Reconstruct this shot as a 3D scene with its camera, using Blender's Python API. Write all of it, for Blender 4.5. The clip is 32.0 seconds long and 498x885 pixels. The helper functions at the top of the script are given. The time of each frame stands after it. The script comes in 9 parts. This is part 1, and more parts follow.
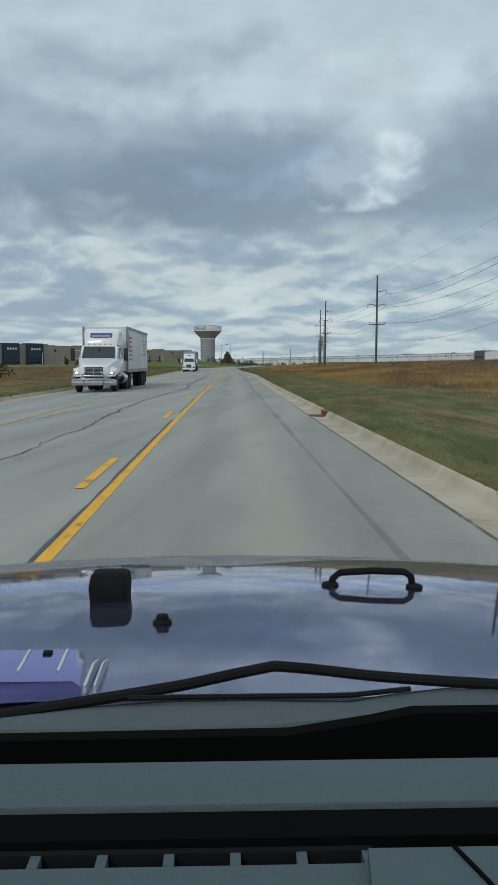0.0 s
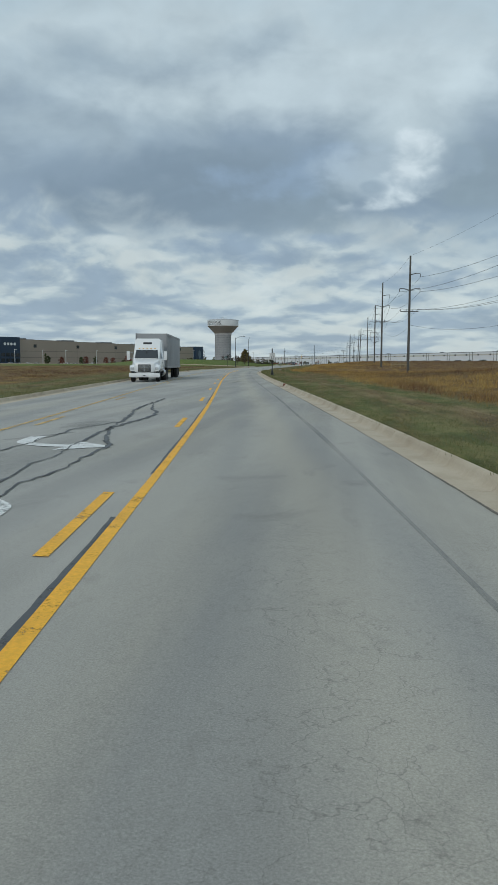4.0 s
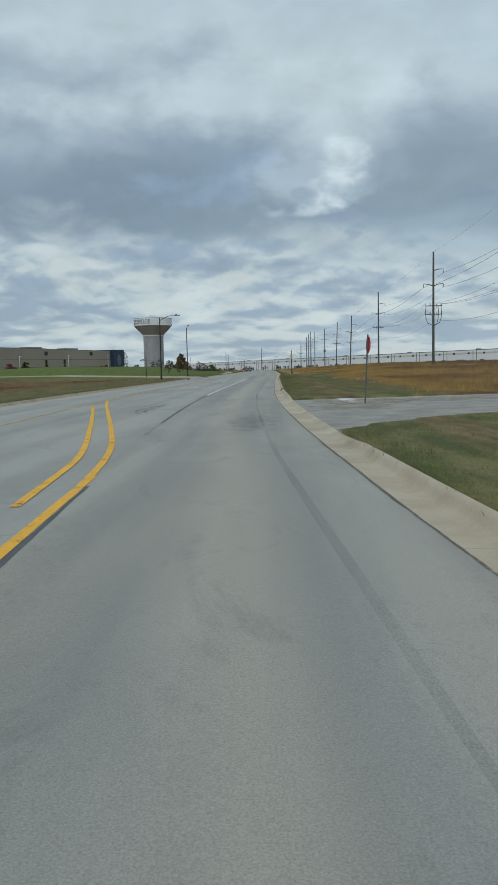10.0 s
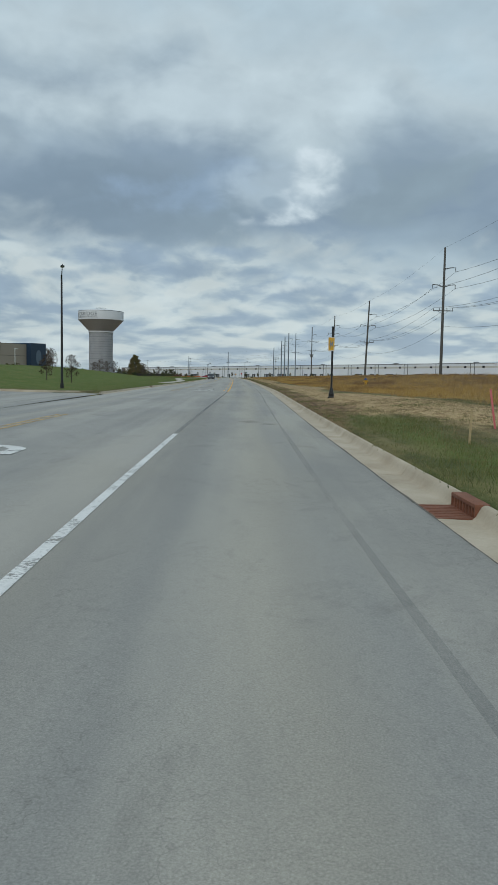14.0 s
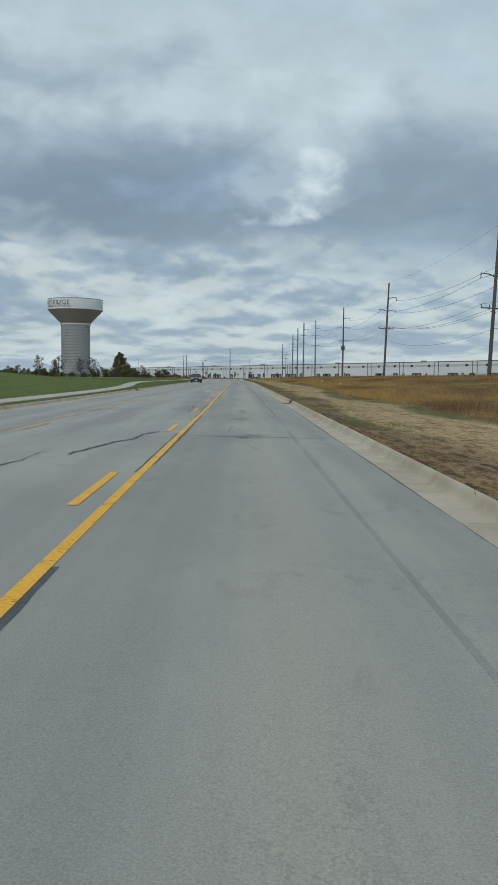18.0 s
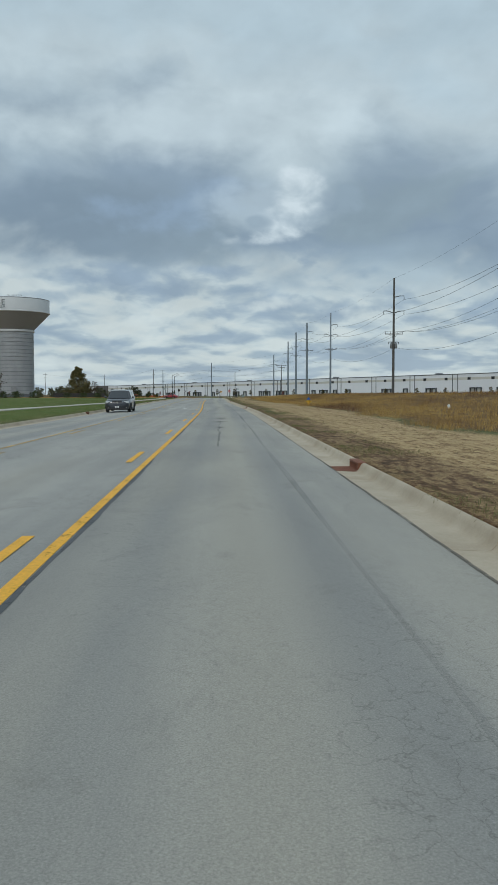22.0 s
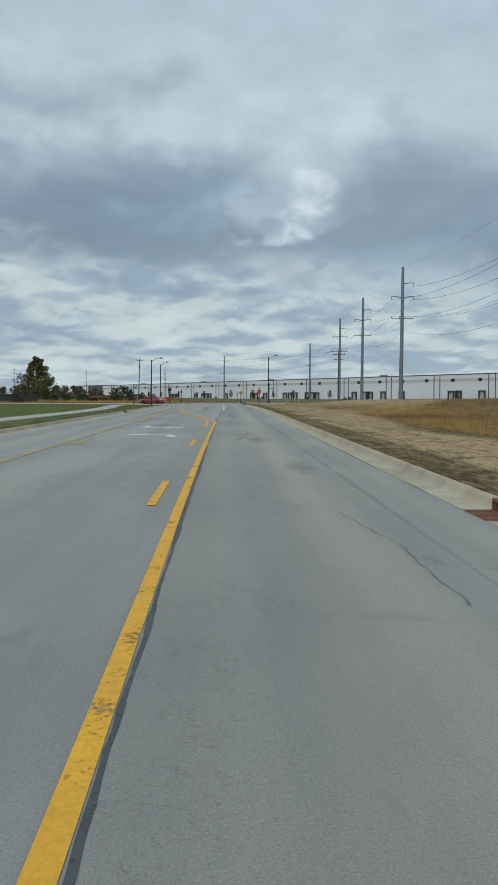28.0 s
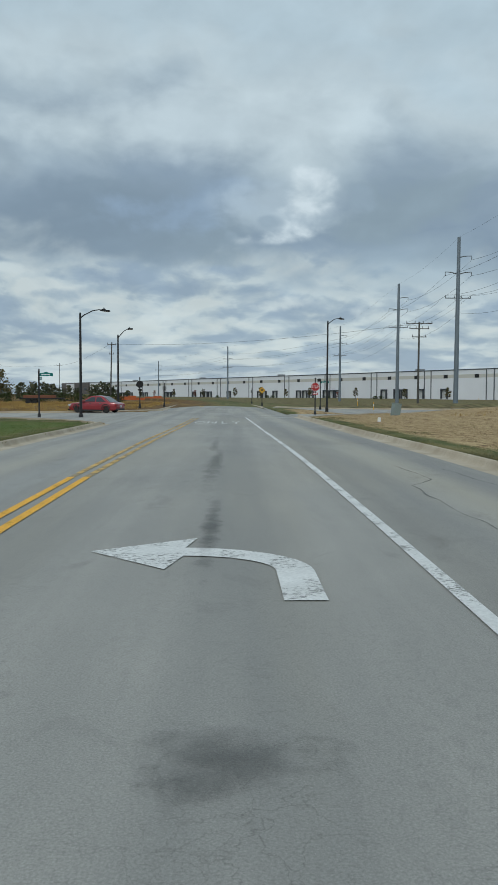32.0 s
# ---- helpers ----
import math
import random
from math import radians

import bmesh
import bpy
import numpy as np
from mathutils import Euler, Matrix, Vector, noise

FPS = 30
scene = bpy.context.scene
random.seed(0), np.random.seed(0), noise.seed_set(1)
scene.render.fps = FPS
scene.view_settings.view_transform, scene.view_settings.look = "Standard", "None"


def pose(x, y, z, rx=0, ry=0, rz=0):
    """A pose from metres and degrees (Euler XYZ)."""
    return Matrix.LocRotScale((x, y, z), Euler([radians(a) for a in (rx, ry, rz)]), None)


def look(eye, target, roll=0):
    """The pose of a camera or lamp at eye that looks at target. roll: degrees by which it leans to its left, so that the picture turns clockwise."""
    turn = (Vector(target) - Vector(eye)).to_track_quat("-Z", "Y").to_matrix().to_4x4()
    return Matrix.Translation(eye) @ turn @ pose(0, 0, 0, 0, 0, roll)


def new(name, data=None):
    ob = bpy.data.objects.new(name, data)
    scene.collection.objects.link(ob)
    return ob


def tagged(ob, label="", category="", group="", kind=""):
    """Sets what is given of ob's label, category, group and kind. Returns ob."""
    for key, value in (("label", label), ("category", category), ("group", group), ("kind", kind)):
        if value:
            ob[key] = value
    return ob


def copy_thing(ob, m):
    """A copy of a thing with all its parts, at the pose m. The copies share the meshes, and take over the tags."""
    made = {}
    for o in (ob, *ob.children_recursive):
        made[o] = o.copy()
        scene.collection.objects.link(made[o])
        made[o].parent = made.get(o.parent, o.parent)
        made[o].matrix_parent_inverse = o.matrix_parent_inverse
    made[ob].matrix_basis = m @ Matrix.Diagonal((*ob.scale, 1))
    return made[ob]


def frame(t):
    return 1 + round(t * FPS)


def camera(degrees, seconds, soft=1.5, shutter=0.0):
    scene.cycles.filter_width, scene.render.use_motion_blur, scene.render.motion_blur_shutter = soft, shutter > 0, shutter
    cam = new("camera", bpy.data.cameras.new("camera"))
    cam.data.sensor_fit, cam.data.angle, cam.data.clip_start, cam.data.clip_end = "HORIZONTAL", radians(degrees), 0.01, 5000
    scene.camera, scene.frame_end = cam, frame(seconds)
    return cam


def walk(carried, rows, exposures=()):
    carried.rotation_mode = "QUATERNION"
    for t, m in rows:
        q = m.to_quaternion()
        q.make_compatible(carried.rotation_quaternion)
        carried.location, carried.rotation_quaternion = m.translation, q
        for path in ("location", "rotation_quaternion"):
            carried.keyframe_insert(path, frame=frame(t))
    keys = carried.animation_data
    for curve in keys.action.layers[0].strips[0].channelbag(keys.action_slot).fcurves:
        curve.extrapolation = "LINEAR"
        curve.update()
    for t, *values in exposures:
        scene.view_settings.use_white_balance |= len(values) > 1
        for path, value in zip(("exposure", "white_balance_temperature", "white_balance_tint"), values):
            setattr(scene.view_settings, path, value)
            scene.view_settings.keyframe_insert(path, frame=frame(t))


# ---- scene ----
LENS = 35.10
# seconds, x, y, z, tilt from straight down, heading, lean
PATH = [
    (0.0, 0.00, 0.00, 1.52, 84.27, 4.85, 0.02),
    (0.5, -1.30, 10.84, 1.52, 84.22, 4.97, -0.24),
    (1.0, -2.48, 21.91, 1.51, 84.20, 4.93, 0.03),
    (1.5, -3.59, 33.24, 1.51, 84.21, 4.93, 0.03),
    (2.0, -4.72, 44.64, 1.53, 84.22, 5.02, -0.10),
    (2.5, -5.86, 56.01, 1.51, 84.19, 5.33, 0.05),
    (3.0, -7.05, 67.31, 1.51, 84.20, 5.71, -0.03),
    (3.5, -8.28, 78.49, 1.50, 84.20, 6.00, 0.16),
    (4.0, -9.62, 89.56, 1.52, 84.18, 6.14, 0.17),
    (4.5, -10.93, 100.10, 1.51, 84.18, 6.12, 0.21),
    (6.5, -16.30, 141.80, 1.51, 84.12, 6.11, -0.55),
    (7.0, -17.48, 152.64, 1.51, 84.24, 6.15, -0.49),
    (7.5, -18.64, 163.49, 1.52, 84.47, 5.74, -0.52),
    (8.0, -19.82, 174.29, 1.52, 84.47, 4.91, -0.69),
    (8.5, -21.06, 185.05, 1.52, 84.45, 3.99, -0.90),
    (9.0, -22.23, 195.71, 1.52, 84.34, 3.13, -1.01),
    (9.5, -23.20, 206.73, 1.51, 84.33, 2.44, -0.91),
    (10.0, -24.05, 217.87, 1.50, 84.59, 1.67, -1.20),
    (10.5, -24.74, 229.08, 1.51, 84.75, 0.85, -1.35),
    (11.0, -25.21, 240.32, 1.51, 84.81, 0.05, -1.27),
    (11.5, -25.48, 251.55, 1.51, 84.96, -0.97, -0.67),
    (12.0, -25.66, 262.73, 1.51, 85.01, -1.75, -0.10),
    (12.5, -25.72, 274.21, 1.50, 85.04, -2.04, 0.30),
    (13.0, -25.75, 285.83, 1.50, 85.04, -1.82, 0.59),
    (13.5, -25.77, 297.58, 1.53, 85.05, -1.34, 0.64),
    (14.0, -25.76, 309.30, 1.52, 85.09, -1.02, 0.95),
    (14.5, -25.57, 320.95, 1.53, 85.06, -0.80, 0.98),
    (16.5, -25.14, 363.66, 1.51, 85.08, -0.76, 0.47),
    (17.0, -25.01, 374.40, 1.51, 85.05, -0.72, 0.43),
    (17.5, -24.91, 385.17, 1.51, 85.04, -0.68, 0.53),
    (18.0, -24.87, 395.98, 1.50, 85.11, -0.69, 0.63),
    (18.5, -24.89, 406.83, 1.51, 85.11, -0.29, 0.51),
    (19.0, -24.91, 417.64, 1.52, 85.38, 0.02, 0.33),
    (19.5, -24.91, 428.38, 1.50, 85.99, 0.23, 0.17),
    (20.0, -24.94, 439.10, 1.51, 86.36, 0.22, 0.23),
    (20.5, -24.98, 449.81, 1.51, 86.42, -0.39, -0.10),
    (21.0, -24.98, 460.57, 1.51, 86.43, -1.07, -0.24),
    (21.5, -24.91, 471.31, 1.51, 86.43, -1.49, -0.17),
    (22.0, -24.82, 482.02, 1.50, 86.37, -1.84, -0.04),
    (22.5, -24.77, 492.73, 1.49, 86.37, -2.05, 0.06),
    (23.0, -24.78, 503.43, 1.52, 86.39, -2.04, -0.07),
    (23.5, -24.80, 514.04, 1.51, 86.40, -2.03, -0.01),
    (24.0, -24.81, 524.45, 1.51, 86.45, -2.03, -0.06),
    (24.5, -24.89, 534.59, 1.51, 86.49, -1.99, 0.40),
    (26.5, -26.01, 571.86, 1.51, 86.55, -1.97, -0.10),
    (27.0, -26.37, 581.62, 1.51, 86.52, -1.86, -0.10),
    (27.5, -26.79, 591.44, 1.49, 86.45, -1.55, 0.20),
    (28.0, -27.32, 601.33, 1.52, 86.49, -1.05, 0.35),
    (28.5, -27.80, 611.16, 1.51, 86.53, -0.55, 0.43),
    (29.0, -28.28, 621.02, 1.52, 86.44, 0.01, 0.37),
    (29.5, -28.81, 630.57, 1.51, 86.48, 0.26, 0.21),
    (30.0, -29.08, 639.96, 1.51, 86.40, 0.37, -0.75),
    (30.5, -29.42, 649.11, 1.52, 86.47, -0.39, -1.24),
    (31.0, -29.84, 657.82, 1.52, 86.37, -1.21, -1.19),
    (31.5, -30.03, 666.21, 1.52, 86.36, -1.56, -0.72),
    (32.0, -30.11, 674.31, 1.49, 86.36, -1.09, 0.32),
]
cam = camera(LENS, 32.0, shutter=0.0)
walk(cam, [(t, pose(x, y, z, tilt, 0, turn) @ pose(0, 0, 0, 0, 0, lean)) for t, x, y, z, tilt, turn, lean in PATH])

# ---------------------------------------------------------------- sky and light
SUN_H, SUN_AZ = radians(38), radians(200)
world = bpy.data.worlds.new("sky")
scene.world = world
world.use_nodes = True


class Nodes:
    """Short hand for building node trees."""

    def __init__(self, tree, fresh=True):
        self.t = tree
        if fresh:
            tree.nodes.clear()

    def add(self, kind, **values):
        n = self.t.nodes.new(kind)
        for k, v in values.items():
            setattr(n, k, v)
        return n

    def link(self, a, b):
        self.t.links.new(a, b)

    def put(self, socket, v):
        if hasattr(v, "is_output"):
            self.t.links.new(v, socket)
        else:
            socket.default_value = v

    def math(self, op, a, b=0.0, c=None, clamp=False):
        n = self.add("ShaderNodeMath", operation=op, use_clamp=clamp)
        self.put(n.inputs[0], a)
        self.put(n.inputs[1], b)
        if c is not None:
            self.put(n.inputs[2], c)
        return n.outputs[0]

    def noise(self, vector, scale, detail=4.0, rough=0.55, distort=0.0):
        n = self.add("ShaderNodeTexNoise")
        self.link(vector, n.inputs["Vector"])
        n.inputs["Scale"].default_value = scale
        n.inputs["Detail"].default_value = detail
        n.inputs["Roughness"].default_value = rough
        n.inputs["Distortion"].default_value = distort
        return n.outputs["Fac"]

    def ramp(self, fac, stops):
        n = self.add("ShaderNodeValToRGB")
        self.link(fac, n.inputs[0])
        e = n.color_ramp.elements
        while len(e) < len(stops):
            e.new(0.5)
        for el, (p, c) in zip(e, stops):
            el.position = p
            el.color = (*c, 1.0) if len(c) == 3 else c
        return n.outputs["Color"]

    def mix(self, fac, a, b, blend="MIX"):
        n = self.add("ShaderNodeMix", data_type="RGBA", blend_type=blend)
        self.put(n.inputs[0], fac)
        for i, v in ((6, a), (7, b)):
            self.put(n.inputs[i], (*v, 1.0) if isinstance(v, tuple) and len(v) == 3 else v)
        return n.outputs[2]

    def mapping(self, vector, scale=(1, 1, 1), loc=(0, 0, 0), rot=(0, 0, 0)):
        n = self.add("ShaderNodeMapping")
        self.link(vector, n.inputs[0])
        n.inputs["Scale"].default_value = scale
        n.inputs["Location"].default_value = loc
        n.inputs["Rotation"].default_value = rot
        return n.outputs[0]


def direction(az, el):
    """Unit vector for an azimuth east of north and an elevation, in degrees."""
    return (math.sin(radians(az)) * math.cos(radians(el)), math.cos(radians(az)) * math.cos(radians(el)), math.sin(radians(el)))


def build_sky():
    n = Nodes(world.node_tree)
    out = n.add("ShaderNodeOutputWorld")
    bg = n.add("ShaderNodeBackground")
    n.link(bg.outputs[0], out.inputs[0])
    sky = n.add("ShaderNodeTexSky", sky_type="NISHITA", sun_disc=False, sun_elevation=SUN_H, sun_rotation=SUN_AZ)
    sky.air_density, sky.dust_density = 1.0, 1.5
    way = n.add("ShaderNodeTexCoord").outputs["Generated"]
    sep = n.add("ShaderNodeSeparateXYZ")
    n.link(way, sep.inputs[0])
    up = n.math("MAXIMUM", sep.outputs[2], 0.0)

    def step(value, low, high):
        r = n.add("ShaderNodeMapRange", interpolation_type="SMOOTHSTEP")
        n.put(r.inputs[0], value)
        r.inputs[1].default_value, r.inputs[2].default_value = low, high
        return r.outputs[0]

    def centred(value, gain):
        return n.math("MULTIPLY", n.math("SUBTRACT", value, 0.5), gain)

    # rows of cloud crowd together towards the horizon
    def deck(lift):
        z = n.math("MAXIMUM", n.math("ADD", up, lift), 0.0)
        c = n.add("ShaderNodeCombineXYZ")
        n.link(sep.outputs[0], c.inputs[0])
        n.link(sep.outputs[1], c.inputs[1])
        n.link(n.math("DIVIDE", z, n.math("ADD", z, 0.13)), c.inputs[2])
        return n.mapping(c.outputs[0], (1, 1, 1.0), (0.37, 0.0, 0.21))

    soft = n.noise(n.mapping(way, (1, 1, 2.0), (0.3, 0.1, 0.45)), 5.0, 5.0, 0.5, 0.4)
    broad = n.noise(n.mapping(way, (1, 1, 2.6), (1.3, 0.4, 0.15)), 2.1, 3.0, 0.45, 0.2)
    lumps = n.noise(n.mapping(way, (1, 1, 1.7), (0.2, 0.7, 0.1)), 12.0, 5.0, 0.48, 0.35)
    wisps = n.noise(n.mapping(way, (1, 1, 1.5), (0.6, 0.2, 0.9)), 28.0, 4.0, 0.48, 0.3)
    low_here, low_over = n.noise(deck(0.0), 8.0, 5.0, 0.48, 0.4), n.noise(deck(0.012), 8.0, 5.0, 0.48, 0.4)
    fine_here, fine_over = n.noise(deck(0.0), 19.0, 4.0, 0.46, 0.4), n.noise(deck(0.006), 19.0, 4.0, 0.46, 0.4)

    # the high grey sheet: a blue-grey belly below, thin and pale above
    height = n.math("ADD", up, n.math("ADD", centred(broad, 0.22), n.math("ADD", centred(soft, 0.26), centred(lumps, 0.045))))
    cloud = n.ramp(height, [(0.0, (0.43, 0.51, 0.545)), (0.10, (0.40, 0.485, 0.53)), (0.15, (0.30, 0.38, 0.44)), (0.195, (0.245, 0.317, 0.388)), (0.235, (0.265, 0.338, 0.405)), (0.285, (0.37, 0.45, 0.50)), (0.34, (0.50, 0.58, 0.61)), (0.40, (0.46, 0.555, 0.60)), (0.47, (0.44, 0.54, 0.59)), (0.62, (0.52, 0.63, 0.68)), (0.9, (0.54, 0.63, 0.67))])

    def masses(blobs, rag):
        """How thick the cloud is that gathers round some directions: azimuth, elevation, width, height, weight."""
        total = 0.0
        for az, el, wide, high, weight in blobs:
            v = n.add("ShaderNodeVectorMath", operation="SUBTRACT")
            n.link(way, v.inputs[0])
            v.inputs[1].default_value = direction(az, el)
            k = n.add("ShaderNodeVectorMath", operation="MULTIPLY")
            n.link(v.outputs[0], k.inputs[0])
            k.inputs[1].default_value = (1 / math.sin(radians(wide)), 1 / math.sin(radians(wide)), 1 / math.sin(radians(high)))
            dot = n.add("ShaderNodeVectorMath", operation="DOT_PRODUCT")
            n.link(k.outputs[0], dot.inputs[0])
            n.link(k.outputs[0], dot.inputs[1])
            total = n.math("ADD", total, n.math("MULTIPLY", n.math("EXPONENT", n.math("MULTIPLY", dot.outputs["Value"], -1.0)), weight))
        rough = n.math("ADD", centred(lumps, rag * 1.5), centred(wisps, rag * 0.8))
        return n.math("ADD", total, n.math("MULTIPLY", rough, n.math("MINIMUM", n.math("MULTIPLY", total, 2.0), 1.0)))

    pale = masses(((1.0, 18.6, 12.0, 3.0, 1.0), (-14.0, 17.6, 7.0, 1.6, 0.5)), 0.5)
    cloud = n.mix(n.math("MULTIPLY", step(pale, 0.2, 1.0), 0.8), cloud, (0.555, 0.635, 0.66))
    belly = masses(((-15.0, 10.8, 11.0, 1.9, 1.0), (-9.0, 13.6, 8.0, 1.6, 0.7), (-3.0, 11.6, 5.5, 2.0, 0.75), (-1.0, 9.2, 4.0, 0.9, 0.6), (13.0, 13.4, 6.5, 2.4, 0.9), (9.0, 11.4, 4.0, 1.2, 0.6)), 1.3)
    cloud = n.mix(n.math("MULTIPLY", step(belly, 0.2, 0.95), 0.85), cloud, n.mix(step(sep.outputs[0], -0.2, 0.12), (0.205, 0.268, 0.325), (0.25, 0.318, 0.36)))
    blue_gap = masses(((-5.0, 12.6, 6.0, 1.6, 0.8), (1.0, 14.2, 4.0, 1.2, 0.6), (-2.0, 8.6, 3.0, 0.5, 0.8)), 1.2)
    cloud = n.mix(n.math("MULTIPLY", step(blue_gap, 0.3, 1.0), 0.6), cloud, (0.27, 0.362, 0.475))

    # tumbled low cloud: pale tops, blue-grey bases and gaps
    low = step(n.math("ADD", up, n.math("ADD", centred(low_here, 0.14), n.math("ADD", centred(lumps, 0.10), n.math("MULTIPLY", sep.outputs[0], 0.05)))), 0.185, 0.125)
    mass = n.math("ADD", n.math("MULTIPLY", low_here, 0.6), n.math("MULTIPLY", fine_here, 0.4))
    lit = n.math("ADD", n.math("MULTIPLY", n.math("SUBTRACT", low_here, low_over), 2.0), n.math("MULTIPLY", n.math("SUBTRACT", fine_here, fine_over), 1.2))
    puff = n.ramp(n.math("ADD", mass, n.math("MULTIPLY", lit, 0.22)), [(0.36, (0.295, 0.375, 0.455)), (0.43, (0.345, 0.425, 0.49)), (0.48, (0.415, 0.49, 0.53)), (0.53, (0.51, 0.58, 0.595)), (0.62, (0.60, 0.65, 0.635))])
    tint = n.math("MULTIPLY", n.math("SUBTRACT", 0.06, up), 8.0, clamp=True)
    puff = n.mix(n.math("MULTIPLY", tint, 0.5), puff, (0.50, 0.565, 0.58))
    cloud = n.mix(n.math("MULTIPLY", low, 0.9), cloud, puff)
    scraps = masses(((-13.5, 6.6, 3.6, 0.7, 0.9), (-9.0, 7.2, 1.8, 0.5, 0.8), (0.9, 7.4, 1.6, 0.55, 0.9), (5.4, 4.3, 3.0, 0.6, 0.7), (-14.5, 3.6, 3.5, 0.7, 0.7), (9.8, 8.4, 3.6, 0.7, 0.7), (2.3, 2.7, 2.2, 0.4, 0.7), (-3.0, 6.0, 2.2, 0.5, 0.6)), 1.5)
    cloud = n.mix(n.math("MULTIPLY", step(scraps, 0.35, 0.95), 0.75), cloud, (0.275, 0.36, 0.435))
    tops = masses(((-15.0, 8.3, 4.0, 0.6, 0.8), (-11.5, 2.2, 4.5, 0.7, 0.8), (-6.0, 5.0, 3.4, 0.6, 0.8), (3.2, 6.3, 3.6, 0.6, 0.7), (10.5, 5.6, 4.0, 0.7, 0.7), (0.5, 1.3, 6.0, 0.5, 0.7), (-2.5, 7.6, 3.0, 0.4, 0.6)), 1.5)
    cloud = n.mix(n.math("MULTIPLY", step(tops, 0.35, 0.95), 0.7), cloud, (0.595, 0.65, 0.64))

    # the one towering head that catches the light, with ragged grey scraps before it
    body = masses(((2.6, 13.4, 4.4, 1.7, 0.9), (4.6, 12.2, 4.0, 1.6, 0.7)), 0.9)
    cloud = n.mix(n.math("MULTIPLY", step(body, 0.25, 1.0), 0.62), cloud, (0.455, 0.54, 0.59))
    head = masses(((5.4, 15.0, 1.4, 1.0, 0.95), (5.8, 14.0, 1.7, 1.2, 0.9), (5.0, 12.9, 2.2, 1.1, 0.72), (4.6, 11.3, 2.5, 0.7, 0.72), (1.6, 10.7, 2.6, 0.5, 0.65)), 1.2)
    bright = n.ramp(n.math("ADD", n.math("MULTIPLY", lumps, 0.5), n.math("MULTIPLY", wisps, 0.5)), [(0.40, (0.48, 0.56, 0.60)), (0.47, (0.56, 0.635, 0.665)), (0.55, (0.64, 0.71, 0.735))])
    cloud = n.mix(n.math("MULTIPLY", step(head, 0.30, 1.05), 0.92), cloud, bright)
    dark = masses(((2.5, 11.9, 1.3, 0.6, 0.8), (-0.2, 11.0, 0.9, 0.5, 0.7), (8.6, 13.4, 1.8, 1.5, 0.8)), 1.6)
    cloud = n.mix(n.math("MULTIPLY", step(dark, 0.35, 0.9), 0.7), cloud, (0.28, 0.355, 0.415))

    grain = n.math("ADD", 1.0, n.math("ADD", centred(wisps, 0.14), centred(lumps, 0.32)))
    gray = n.add("ShaderNodeCombineColor")
    for i in range(3):
        n.link(grain, gray.inputs[i])
    cloud = n.mix(1.0, cloud, gray.outputs[0], "MULTIPLY")
    blue = n.mix(1.0, sky.outputs[0], (0.10, 0.10, 0.10), "MULTIPLY")
    both = n.mix(0.05, cloud, blue)
    both = n.mix(1.0, both, (0.985, 1.035, 1.075), "MULTIPLY")
    n.link(both, bg.inputs["Color"])
    bg.inputs["Strength"].default_value = 1.0


build_sky()
sun = new("sun", bpy.data.lights.new("sun", "SUN"))
sun.data.energy, sun.data.angle, sun.data.color = 0.9, radians(14), (1.0, 0.96, 0.9)
sun.matrix_world = look((0, 0, 50), (math.sin(SUN_AZ) * -40, math.cos(SUN_AZ) * -40, 50 - 40 * math.tan(SUN_H)))


